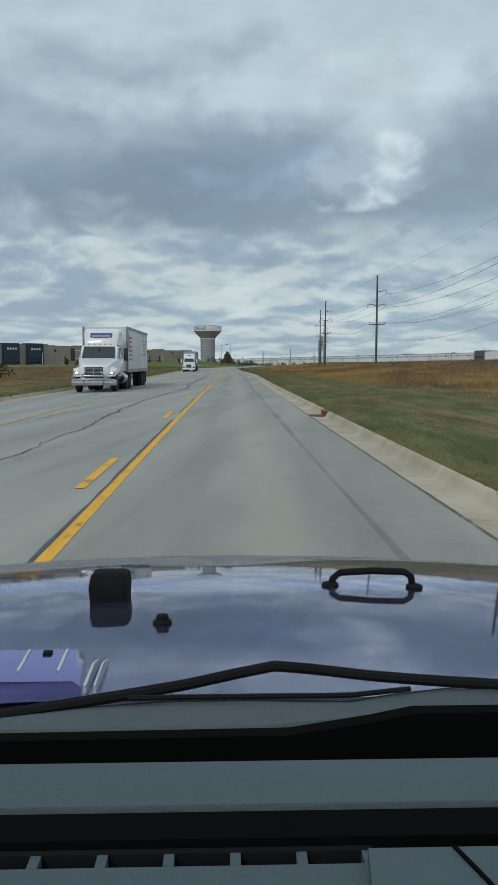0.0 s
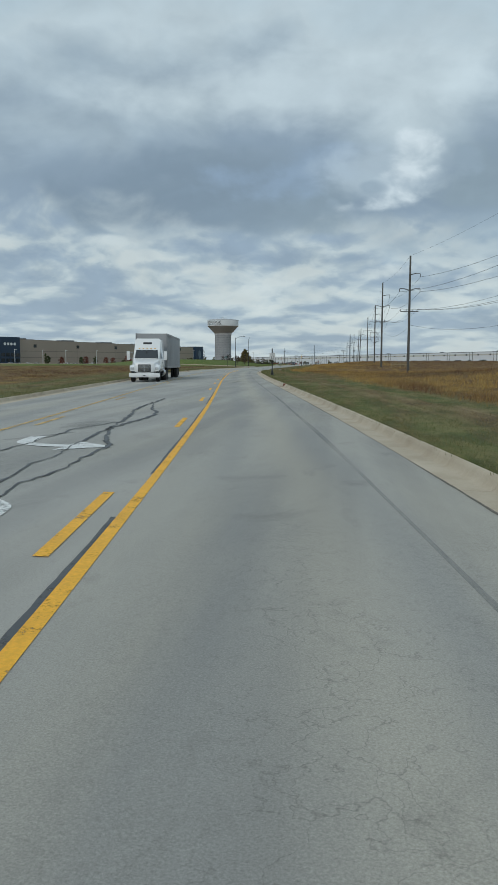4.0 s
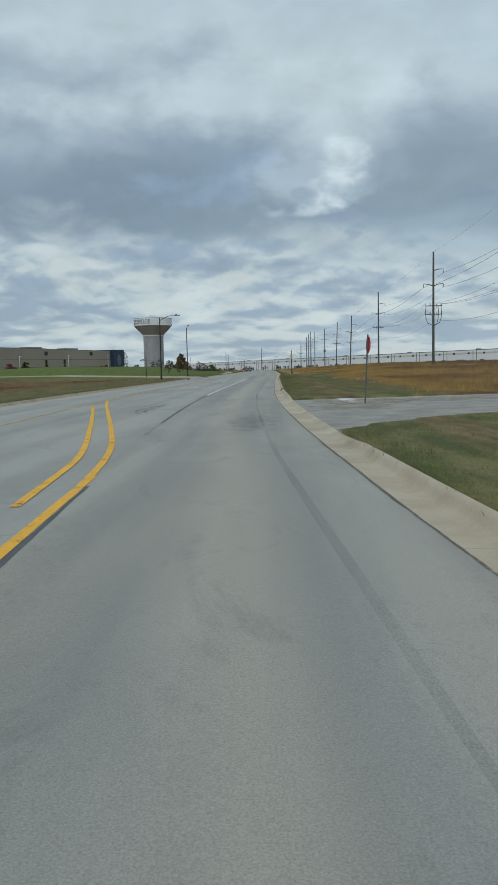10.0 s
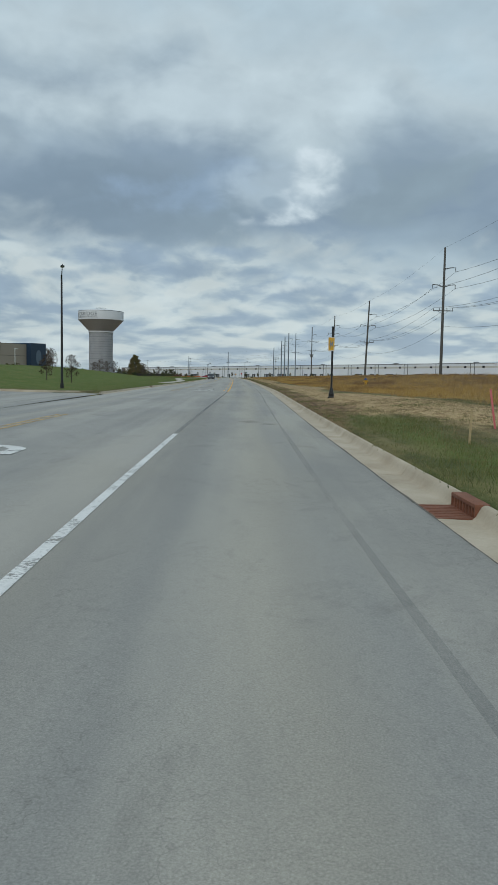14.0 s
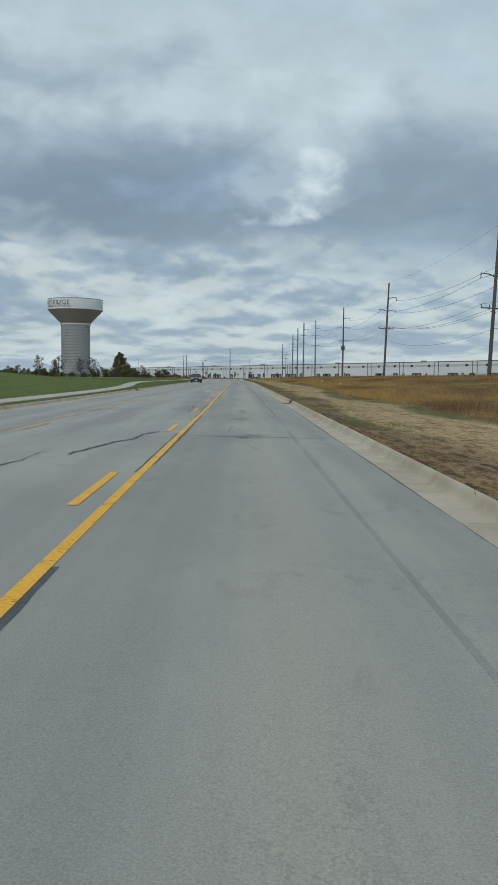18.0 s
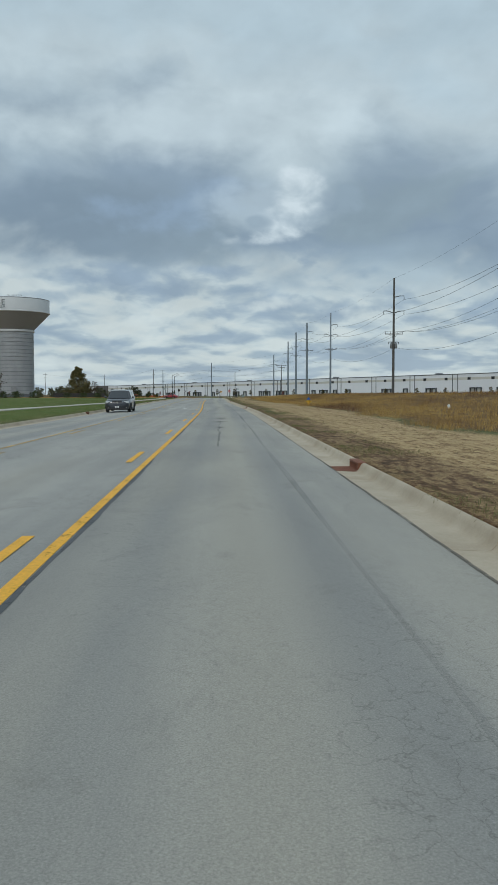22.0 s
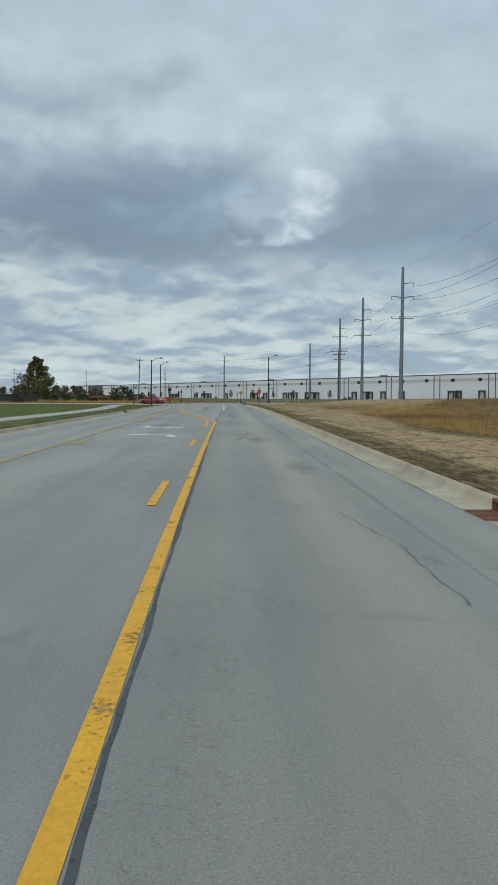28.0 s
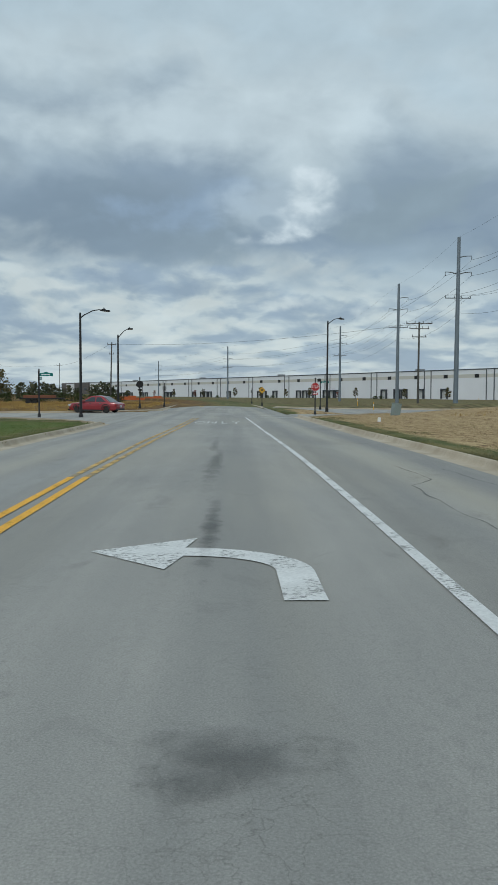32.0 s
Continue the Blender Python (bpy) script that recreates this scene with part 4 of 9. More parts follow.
CRACKS = [
    ([(244.3, 2.85), (244.1, 3.2), (244.4, 3.6)], 0.10), ([(244.6, -1.2), (245.4, -1.5), (247, -1.62), (249, -1.4), (251, -0.9)], 0.10), ([(245.5, -1.2), (247, -1.35), (248.6, -1.15)], 0.06),
    ([(6, -2.4), (12, -2.2), (17.6, -2.1), (29.5, -2.2), (48, -1.3), (54, -1.4)], 0.10),
    ([(54, -1.5), (57, -1.7), (64, -1.6), (72, -1.75), (77.4, -1.75), (79.6, -1.58), (83.6, -1.64), (90, -1.7), (95, -1.63)], 0.12), ([(72, -3.0), (80.7, -2.85), (82.7, -2.68), (85.7, -2.8)], 0.07), ([(87.4, -3.1), (88.4, -2.72), (93.2, -2.7)], 0.06), ([(80.4, -1.4), (80.4, -0.66), (80.1, -0.18), (79.9, 0.03)], 0.03), ([(83.8, -1.5), (83.9, -0.7)], 0.03), ([(69, 0.08), (79, 0.07)], 0.10), ([(70, -0.08), (76, -0.08)], 0.09),
    ([(61, -3.2), (69, -3.1)], 0.06), ([(53.8, -1.5), (55.3, -1.0), (56.2, -1.3), (58, -0.7), (60, -0.6)], 0.07),
    ([(93, -2.2), (99.2, -2.0), (102.4, -1.95), (105.6, -1.85), (114.4, -2.2), (122, -2.0)], 0.12),
    ([(93, -1.6), (99, -1.55), (103.4, -1.25), (107, -1.9), (112, -1.3), (119, -2.3)], 0.12),
    ([(96, -3.1), (103, -3.0), (107, -2.6), (109, -2.0)], 0.06), ([(104, -3.6), (106, -2.4)], 0.05),
    ([(166.7, -2.3), (167.2, -1.5), (168.2, -1.2), (169.4, -1.5), (172, -2.7)], 0.06),
    ([(196, -2.4), (202, -2.1), (208.3, -2.0), (213.3, -1.5), (218, -1.2), (224, -1.6)], 0.09),
    ([(203, -3.3), (212, -3.0), (221, -3.2)], 0.05),
    ([(385, -3.3), (394.7, -3.1), (403, -2.6), (411, -2.2)], 0.07), ([(380, -1.8), (387.8, -1.5), (394.8, -1.8), (400, -1.3)], 0.09),
    ([(410.5, -1.7), (412, -1.4), (413.2, -1.3), (414, -1.05), (415.4, -0.95), (416.5, -0.7)], 0.09), ([(423, -1.2), (425.7, -0.9), (427.6, -0.9), (432, -1.0)], 0.02), ([(431, -0.6), (434, -0.75), (434.4, -0.1)], 0.07),
    ([(427.3, -0.62), (431.8, -0.62)], 0.06), ([(439.5, -0.62), (443.6, -0.62), (444, -0.1)], 0.06),
    ([(415.3, -0.05), (415.3, 2.0), (415.2, 3.7)], 0.07), ([(412, 1.9), (413.5, 1.6), (415.2, 2.1), (417, 1.2), (419, 1.3)], 0.10),
    ([(504, 1.5), (510, 1.53), (513.8, 1.5), (519.3, 1.45), (522.9, 1.63)], 0.10), ([(513.2, 2.5), (515, 2.6), (517, 2.55), (519.5, 2.72), (521, 2.6)], 0.05), ([(512.4, 1.6), (512.3, 2.1), (512.5, 2.6)], 0.03), ([(522.7, 0.9), (523, 2.1)], 0.12), ([(518, 1.0), (516.5, 1.6), (517.2, 2.2)], 0.06),
    ([(538, 1.0), (541, 1.7), (541.6, 2.4), (545, 2.6)], 0.06), ([(544, 0.9), (544.4, 2.0), (545.6, 2.7)], 0.05), ([(548, 0.2), (547.6, 1.4), (548.4, 2.4)], 0.05),
    ([(540, 0.5), (546, 0.6)], 0.05), ([(534, 2.6), (542, 2.5), (550, 2.3)], 0.05), ([(550, 1.2), (551, 2.6)], 0.04),
    ([(612.4, 1.3), (611.6, 2.1), (609.4, 2.4), (607, 2.4)], 0.05), ([(633, 1.5), (630.5, 1.32), (629, 1.2), (627.6, 1.05)], 0.08),
    ([(646.4, -2.1), (647.6, -2.3), (648.2, -2.8)], 0.05), ([(690.4, 1.8), (688, 1.9), (687, 1.3), (685.7, 1.23)], 0.06), ([(685.7, 1.23), (683.5, 1.3), (681.6, 1.22), (679.5, 1.5), (678.6, 1.36), (678.0, 1.03), (676.4, 1.31), (674.9, 1.38), (671, 1.5)], 0.08), ([(682.5, 2.23), (681, 2.16)], 0.05), ([(678, 1.8), (676.5, 1.96), (673, 2.2)], 0.05), ([(686, 2.9), (690, 2.6)], 0.05),
    ([(594, -2.9), (597, -2.6), (599, -2.9)], 0.09), ([(604, -3.4), (606, -3.2)], 0.10), ([(586, -3.6), (589, -3.3)], 0.07),
    ([(73, 2.2), (75, 2.05), (77, 1.95), (79.5, 1.8)], 0.05), ([(51, 1.8), (53, 1.72), (54.5, 1.6), (56.5, 1.5)], 0.05), ([(61, 1.2), (63.5, 1.35), (66, 1.25)], 0.035), ([(336, 1.7), (336.2, 2.3), (335.8, 2.7)], 0.05),
    ([(459, -2.4), (466, -2.0), (474, -2.3)], 0.05), ([(445, -3.0), (452, -2.4)], 0.05),
]
for i, (pts, w) in enumerate(CRACKS):
    near = pts[0][1] > 0.2
    ribbon("sealed_crack", pts, w * (0.55 if near else 0.72), M_CRACK if near else M_TAR, "dark crack winding over the asphalt" if near else "black sealed crack winding over the asphalt", "road crack", 0.012, 0.03 if near else 0.06, i)
for i, (y0, y1, u) in enumerate(((-20, 21, -0.14), (24, 40, -0.15), (44, 75, -0.16), (82, 97, -0.15), (100, 116, -0.16), (118, 130, -0.13), (158, 182, -0.15), (196, 206, 0.12), (209, 214, -0.14), (217, 228, 0.1), (381, 392, -0.13), (395, 402, 0.12), (408, 416, -0.17), (409, 425, 0.14), (424, 437, -0.13), (440, 460, 0.12), (470, 478, -0.14), (479, 500, 0.15), (505, 545, 0.17), (548, 580, 0.12), (590, 640, 0.12), (342, 366, 0.02), (240, 262, 0.02))):
    u = math.copysign(0.088 if abs(u) > 0.05 else 0.0, u)
    ribbon("sealed_crack", [(y0, u), ((y0 + y1) / 2, u * 1.05), (y1, u)], 0.062, M_TAR, "black crack sealer beside the painted line", "road crack", 0.005, 0.007, 100 + i)


def stain_material(name, colour, strength):
    """A soft-edged, uneven oil or tyre stain."""
    m = bpy.data.materials.new(name)
    m.use_nodes = True
    n = Nodes(m.node_tree)
    out = n.add("ShaderNodeOutputMaterial")
    b = n.add("ShaderNodeBsdfPrincipled")
    n.link(b.outputs[0], out.inputs[0])
    at = n.add("ShaderNodeTexCoord").outputs["Object"]
    far = n.add("ShaderNodeVectorMath", operation="LENGTH")
    n.link(at, far.inputs[0])
    place = n.add("ShaderNodeNewGeometry").outputs["Position"]
    k = n.math("ADD", n.math("SUBTRACT", 0.75, far.outputs["Value"]), n.math("MULTIPLY", n.math("SUBTRACT", n.noise(place, 2.2, 6, 0.7), 0.5), 2.2))
    n.link(n.math("MULTIPLY", n.math("MULTIPLY", k, 1.4, clamp=True), strength), b.inputs["Alpha"])
    n.link(n.ramp(n.noise(place, 30.0, 4, 0.7), [(0.3, tuple(v * 0.6 for v in colour)), (0.7, colour)]), b.inputs["Base Color"])
    b.inputs["Roughness"].default_value = 0.7
    return m


M_STAIN = stain_material("oil_stain", (0.10, 0.102, 0.10), 0.42)
M_DUST = stain_material("sandy_dust", (0.46, 0.385, 0.285), 0.75)
M_SMUDGE = stain_material("faint_road_stain", (0.15, 0.15, 0.145), 0.26)
disc = bpy.data.meshes.new("stain")
disc.from_pydata([(-1, -1, 0), (1, -1, 0), (1, 1, 0), (-1, 1, 0)], [], [(0, 1, 2, 3)])
disc.materials.append(M_STAIN)
disc_faint = disc.copy()
disc_faint.materials[0] = M_SMUDGE
STAIN_SPOTS = [(75.2, 0.85, 0.55, 2.6, 0), (76.8, 2.3, 0.5, 2.4, 0), (84, 1.1, 0.3, 1.2, 0), (415.6, 1.75, 0.6, 1.0, 1), (415.0, 1.6, 0.4, 0.7, 1), (403.3, -1.3, 0.5, 0.9, 1), (423, 1.5, 0.5, 1.6, 0), (429, 1.6, 0.3, 3, 0), (523, 1.5, 0.5, 1.3, 1), (516, 1.55, 0.35, 0.9, 1), (528, 1.6, 0.5, 3.0, 0), (240, 2.5, 1.1, 6.0, 0), (335, 1.9, 0.5, 1.2, 0), (334, 2.5, 0.35, 0.8, 0), (405, -2.6, 0.7, 2.2, 0), (398, -3.2, 0.6, 1.8, 0), (690, -2.0, 0.25, 5.0, 0), (697, -2.0, 0.2, 5.0, 0), (678.5, 1.2, 0.9, 1.4, 0), (672, 2.2, 0.7, 1.2, 0), (628, 1.7, 0.7, 3.0, 0), (618, 2.2, 0.5, 2.5, 0), (108, -2.6, 0.8, 2.2, 0), (100, -3.0, 0.7, 2.0, 0), (640, -2.4, 0.8, 2.0, 0), (206, -2.8, 0.8, 2.6, 0), (222, -2.0, 0.7, 2.0, 0), (150, 1.2, 0.35, 5, 0), (300, 1.9, 0.4, 4, 0), (470, 1.8, 0.35, 5, 0), (560, 1.7, 0.4, 4, 0), (590, -2.8, 0.6, 2, 0), (675.6, -3.3, 0.45, 0.4, 1), (677.4, -1.7, 0.55, 0.45, 1), (676.2, -1.05, 0.5, 0.4, 1), (675.6, -1.8, 0.4, 0.3, 1), (674.8, -1.3, 0.5, 0.4, 1), (683, -1.9, 0.16, 3.0, 1), (692, -1.9, 0.2, 4.0, 0)]
for i, (y, u, rx, ry, dark) in enumerate(STAIN_SPOTS):
    ob = new("road_stain", disc if dark else disc_faint)
    ob.matrix_basis = Matrix.Translation((line_x(y) + u, y, road_z(u) + drop(y) + 0.0135 + 0.0006 * (i % 4))) @ Matrix.Diagonal((rx, ry, 1, 1))
    tagged(ob, "dark soft-edged oil stain on the asphalt" if dark else "faint grey stain worn into the asphalt", "stain", kind="structure")


# ---------------------------------------------------------------- kerbs, drains, side roads, paths
KERB_PROFILE = [(0, -0.004), (GUTTER * 0.84, -0.020), (GUTTER * 0.94, -0.012), (GUTTER + 0.01, 0.022), (GUTTER + 0.045, KERB_H * 0.58), (GUTTER + 0.07, KERB_H * 0.86), (GUTTER + 0.10, KERB_H * 0.98), (GUTTER + 0.14, KERB_H), (GUTTER + KERB, KERB_H - 0.014), (GUTTER + KERB + 0.002, -0.35)]
INLETS = [24.0, 84.0, 142.0, 205.4, 270.1, 318.5, 440.2, 498.0, 559.0, 611.6]
INLETS_L = [70.0, 160.0, 226.0, 338.0, 402.0, 472.0, 541.0, 600.0, 668.0]
LENGTH = 3.05


def kerb_height(side, y):
    """Share of the full kerb height: it sinks to a low lip across the mouth of the drive."""
    return 1 - 0.66 * smooth(231.5, 235, y) * (1 - smooth(253.4, 256.4, y)) if side > 0 else 1.0


def kerb_strip(side, y0, y1, skip):
    """The kerb as cast lengths with open joints between them, left out where a drain sits."""
    edge = edge_r if side > 0 else edge_l
    owner = thing("kerb", pose(0, 0, 0), "weathered tan concrete kerb with a gutter pan", "kerb", kind="structure")
    n = max(1, round((y1 - y0) / LENGTH))
    cut = [y0 + (y1 - y0) * i / n for i in range(n + 1)]
    verts, faces = [], []
    made = 0
    for a, b in zip(cut, cut[1:]):
        pieces = [(a, b)]
        for s in skip:
            pieces = [q for lo, hi in pieces for q in ((lo, min(hi, s - 0.5)), (max(lo, s + 0.5), hi)) if q[1] - q[0] > 0.15]
        for lo, hi in pieces:
            rows = [lo + 0.006, (lo + hi) / 2, hi - 0.006]
            vs, fs = [], []
            for y in rows:
                e = edge(y)
                for off, z in KERB_PROFILE:
                    z *= kerb_height(side, y) if z > 0 else 1.0
                    vs.append((line_x(y) + e + side * off, y, road_z(e) + drop(y) + z))
            w = len(KERB_PROFILE)
            for i in range(2):
                for j in range(w - 1):
                    q = (i * w + j, i * w + j + 1, (i + 1) * w + j + 1, (i + 1) * w + j)
                    fs.append(q if side > 0 else q[::-1])
            fs += [tuple(range(w)), tuple(range(2 * w, 3 * w))]
            if side > 0 and lo > -6 and made < 250:
                me = bpy.data.meshes.new("kerb_stone")
                me.from_pydata(vs, [], fs)
                me.polygons.foreach_set("use_smooth", [True] * len(fs))
                me.set_sharp_from_angle(angle=radians(50))
                me.materials.append(M_KERB_PIECE)
                again("kerb_stone", me, owner, Matrix())
                made += 1
            else:
                k = len(verts)
                verts += vs
                faces += [tuple(k + i for i in f) for f in fs]
    if faces:
        me = bpy.data.meshes.new("kerb_run")
        me.from_pydata(verts, [], faces)
        me.materials.append(M_CONCRETE)
        tagged(again("kerb_run", me, owner, Matrix()), kind="stuff")
    return owner


M_KERB_PIECE = material("kerb_piece_concrete", (0.49, 0.42, 0.32), 0.85, second=(0.32, 0.25, 0.17), scale=0.7, amount=0.8, fine=26, fine_amount=0.16, bump=0.3, per_piece=0.05, space="World")


def drain(y, side):
    """A cast-iron kerb inlet: a grate in the gutter and a hooded box in the kerb."""
    edge = edge_r if side > 0 else edge_l
    e = edge(y)
    slope = math.degrees(math.atan2(line_x(y + 2) - line_x(y - 2), 4))
    t = thing("storm_drain", pose(line_x(y) + e, y, road_z(e) + drop(y), 0, 0, -slope), "rusted cast-iron storm drain set in the kerb", "storm drain", "storm drains")
    s = side
    bm = bmesh.new()
    for a in np.arange(-0.44, 0.45, 0.11):
        box(bm, min(0.02 * s, 0.44 * s), a - 0.04, -0.05, max(0.02 * s, 0.44 * s), a + 0.03, -0.004)
    for x in (0.03, 0.23, 0.42):
        box(bm, s * x - 0.03, -0.48, -0.055, s * x + 0.03, 0.48, -0.008)
    part("grate", bm, M_RUST, t)
    bm = bmesh.new()
    box(bm, min(0.43 * s, 0.62 * s), -0.5, 0.105, max(0.43 * s, 0.62 * s), 0.5, 0.158, 0.02)
    for a in np.arange(-0.48, 0.49, 0.12):
        box(bm, min(0.435 * s, 0.49 * s), a - 0.018, -0.03, max(0.435 * s, 0.49 * s), a + 0.018, 0.13)
    part("hood", bm, M_RUST, t)
    part("pit", boxes((min(0.0, 0.75 * s), -0.49, -0.4, max(0.0, 0.60 * s), 0.49, -0.07)), M_HOLE, t)
    part("back_wall", boxes((min(0.53 * s, 0.61 * s), -0.49, -0.1, max(0.53 * s, 0.61 * s), 0.49, 0.11)), M_HOLE, t)
    return t


kerb_strip(1, ROAD_Y0, 733.5, INLETS)
kerb_strip(-1, ROAD_Y0, 344.0, INLETS_L)
kerb_strip(-1, 370.0, 717.0, INLETS_L)
kerb_strip(1, 778.5, ROAD_END - 20, ())
kerb_strip(-1, 752.0, ROAD_END - 20, ())
for y in INLETS:
    drain(y, 1)
for y in INLETS_L:
    drain(y, -1)


def side_road(key, label):
    x0, way, y0, slope, half, mouth, length = SIDE_ROADS[key]
    ds = [-1.2, 0.0, 0.1, 0.2, 0.35] + [0.5 * i for i in range(1, 40)] + list(np.arange(20, length, 5.0)) + [length]
    if key == "drive":
        ds = ds[1:]
    rows = []

    def start(y):
        """Where the side road begins: the drive keeps to the back of the lip."""
        return line_x(y) + edge_r(y) + GUTTER + KERB - 0.02 if key == "drive" else x0

    for d in ds:
        mid, w = side_shape(key, d)
        z = side_z(key, d) if d > 0 or key == "drive" else -0.10 + drop(y0)
        rows.append([(start(mid + w * c) + way * d, mid + w * c, z + (0.012 * (1 - abs(c)))) for c in (-1, -0.5, 0, 0.5, 1)])
    verts = [v for r in rows for v in r]
    faces = []
    for i in range(len(rows) - 1):
        for j in range(4):
            f = (i * 5 + j, (i + 1) * 5 + j, (i + 1) * 5 + j + 1, i * 5 + j + 1)
            faces.append(f if way > 0 else f[::-1])
    me = bpy.data.meshes.new("side_road")
    me.from_pydata(verts, [], faces)
    me.materials.append(M_GRAVEL if key == "drive" else M_ASPHALT_OLD)
    tagged(new("side_road", me), label, "road", kind="structure")
    for edge in (-1, 1):
        prof = [(-0.05, -0.03), (0.10, 0.025), (0.3, 0.085), (0.75, 0.112), (1.0, 0.105), (1.02, -0.35)] if key == "drive" else [(0, 0.0), (0.45, -0.02), (0.50, 0.12), (0.53, 0.14), (0.66, 0.14), (0.665, -0.35)]
        line = []
        for d in (ds if key == "drive" else ds[1:]):
            mid, w = side_shape(key, d)
            line.append(Vector((start(mid + edge * w) + way * d, mid + edge * w, side_z(key, d))))
        vs, fs = [], []
        for i, p in enumerate(line):
            dr = (line[min(i + 1, len(line) - 1)] - line[max(i - 1, 0)])
            out = Vector((dr.y, -dr.x, 0)).normalized()
            if out.y * edge < 0:
                out = -out
            if i == 0:
                out = Vector((way, 0, 0))
            for a, z in prof:
                vs.append(p + out * a + Vector((0, 0, z)))
        k = len(prof)
        for i in range(len(line) - 1):
            for j in range(k - 1):
                f = (i * k + j, i * k + j + 1, (i + 1) * k + j + 1, (i + 1) * k + j)
                fs.append(f if edge * way < 0 else f[::-1])
        fs += [tuple(range(k)), tuple(range(len(vs) - k, len(vs)))]
        if key == "drive":
            me = bpy.data.meshes.new("verge_edge")
            me.from_pydata(vs, [], fs)
            me.materials.append(M_GRASS)
            me.attributes.new("across", "FLOAT", "POINT").data.foreach_set("value", [v.co.x - line_x(v.co.y) for v in me.vertices])
            me.color_attributes.new("cover", "FLOAT_COLOR", "POINT").data.foreach_set("color", [c for v in me.vertices for c in cover_at(v.co.x, v.co.y)])
            tagged(new("verge_edge", me), "ragged grass edge along the gravelly drive", "grass", kind="structure")
            continue
        me = bpy.data.meshes.new("corner_kerb")
        me.from_pydata(vs, [], fs)
        me.materials.append(M_CONCRETE)
        tagged(new("corner_kerb", me), "curved concrete kerb of a side road", "kerb", kind="structure")


side_road("drive", "pale gravelly asphalt drive joining the road")
me = bpy.data.meshes.new("stop_line")
stop = [(line_x(y) + edge_r(y) + GUTTER + KERB + d, y, side_z("drive", d) + 0.02) for y, d in ((249.4, 2.0), (249.4, 2.68), (253.7, 2.62), (253.7, 1.95))]
me.from_pydata(stop, [], [(0, 1, 2, 3)])
me.materials.append(M_WHITE)
tagged(new("stop_line", me), "worn white stop line across the drive", "road marking", kind="structure")
dust_disc = disc.copy()
dust_disc.materials[0] = M_DUST
for x, y, z, rx, ry in ((-14.5, 251.0, 0.115, 9.0, 3.0), (-20.0, 250.5, 0.045, 3.0, 3.4), (-21.0, 247.0, 0.034, 2.0, 3.5)):
    ob = new("dust_drift", dust_disc)
    ob.matrix_basis = Matrix.Translation((x, y, z)) @ Matrix.Rotation(-0.012, 4, "Y") @ Matrix.Diagonal((rx, ry, 1, 1))
    tagged(ob, "sandy dust spread over the drive", "dust", kind="structure")
side_road("street", "grey asphalt side street joining the road")
side_road("cross_left", "grey asphalt cross street at the junction")
side_road("cross_right", "grey asphalt cross street at the junction")


path_base = curve([(380, 3.0), (436, 2.2), (465, 2.4), (480, 3.0), (493, 4.1), (503, 5.6), (518, 6.9), (545, 8.3), (570, 6.3), (600, 4.5), (629, 4.0), (643, 3.5), (671, 3.1), (680, 3.9), (694, 5.2), (740, 8)])


def path_strip(y0, y1, base, width, wave, phase, label):
    """A concrete footpath of cast slabs laid on the lawn."""
    owner = thing("pavement", pose(0, 0, 0), label, "footpath", kind="structure")
    y = y0
    made = 0
    while y < y1:
        rows = []
        for yy in (y + 0.01, y + 0.78, y + 1.55):
            off = edge_l(yy) - base - path_base(yy)
            for o in (-width / 2, width / 2):
                x = line_x(yy) + off + o
                rows.append((x, yy, ground_z(x, yy) + 0.045))
        vs = rows + [(a, b, c - 0.12) for a, b, c in rows]
        fs = [(0, 1, 3, 2), (2, 3, 5, 4), (0, 6, 7, 1), (1, 7, 9, 3), (3, 9, 11, 5), (5, 11, 10, 4), (4, 10, 8, 2), (2, 8, 6, 0)]
        me = bpy.data.meshes.new("slab")
        me.from_pydata(vs, [], fs)
        me.materials.append(M_WALK)
        again("slab", me, owner, Matrix())
        y += 1.56
    return owner


path_strip(430, 704, 0.0, 1.5, 1.3, 0.4, "pale concrete footpath winding over the lawn")

# ---------------------------------------------------------------- power poles and lines
M_WOOD = material("pole_wood", (0.092, 0.090, 0.082), 0.85, second=(0.058, 0.056, 0.052), scale=2, fine=30, stretch=(1, 1, 0.08))
M_STEEL = material("galvanised_steel", (0.20, 0.24, 0.27), 0.5, 0.4, second=(0.15, 0.18, 0.21), scale=0.6, fine=18, fine_amount=0.12)
M_ARM = material("arm_steel", (0.13, 0.14, 0.145), 0.6, 0.3, scale=2)
M_INSULATOR = material("insulator", (0.12, 0.13, 0.14), 0.3, scale=4)
M_CAN = material("transformer_grey", (0.22, 0.24, 0.25), 0.45, scale=3)
M_WIRE = material("wire", (0.045, 0.048, 0.05), 0.6)
POLES = [(20.5, 84, 17.8, "wood"), (11.1, 148.8, 17.7, "wood"), (2.5, 222.5, 18.9, "wood"), (1.3, 277.4, 20.0, "wood"), (3.4, 352.1, 20.1, "riser"), (4.0, 423.9, 20.2, "wood"), (2.6, 483.0, 18.1, "wood"), (3.8, 553.5, 20.0, "wood"), (2.9, 610.4, 20.0, "can"), (1.8, 678.2, 21.2, "steel_small"), (2.9, 744.5, 24.6, "steel"), (3.9, 794.9, 25.2, "steel"), (4.6, 842, 24.6, "steel"), (3.3, 924, 22.5, "steel"), (-33, 1019, 21.5, "steel"), (-77, 1164, 20.5, "steel")]
ARMS = {}
LEAN = {483.0: 2.0, 553.5: 1.8}        # degrees out of plumb, away from the road


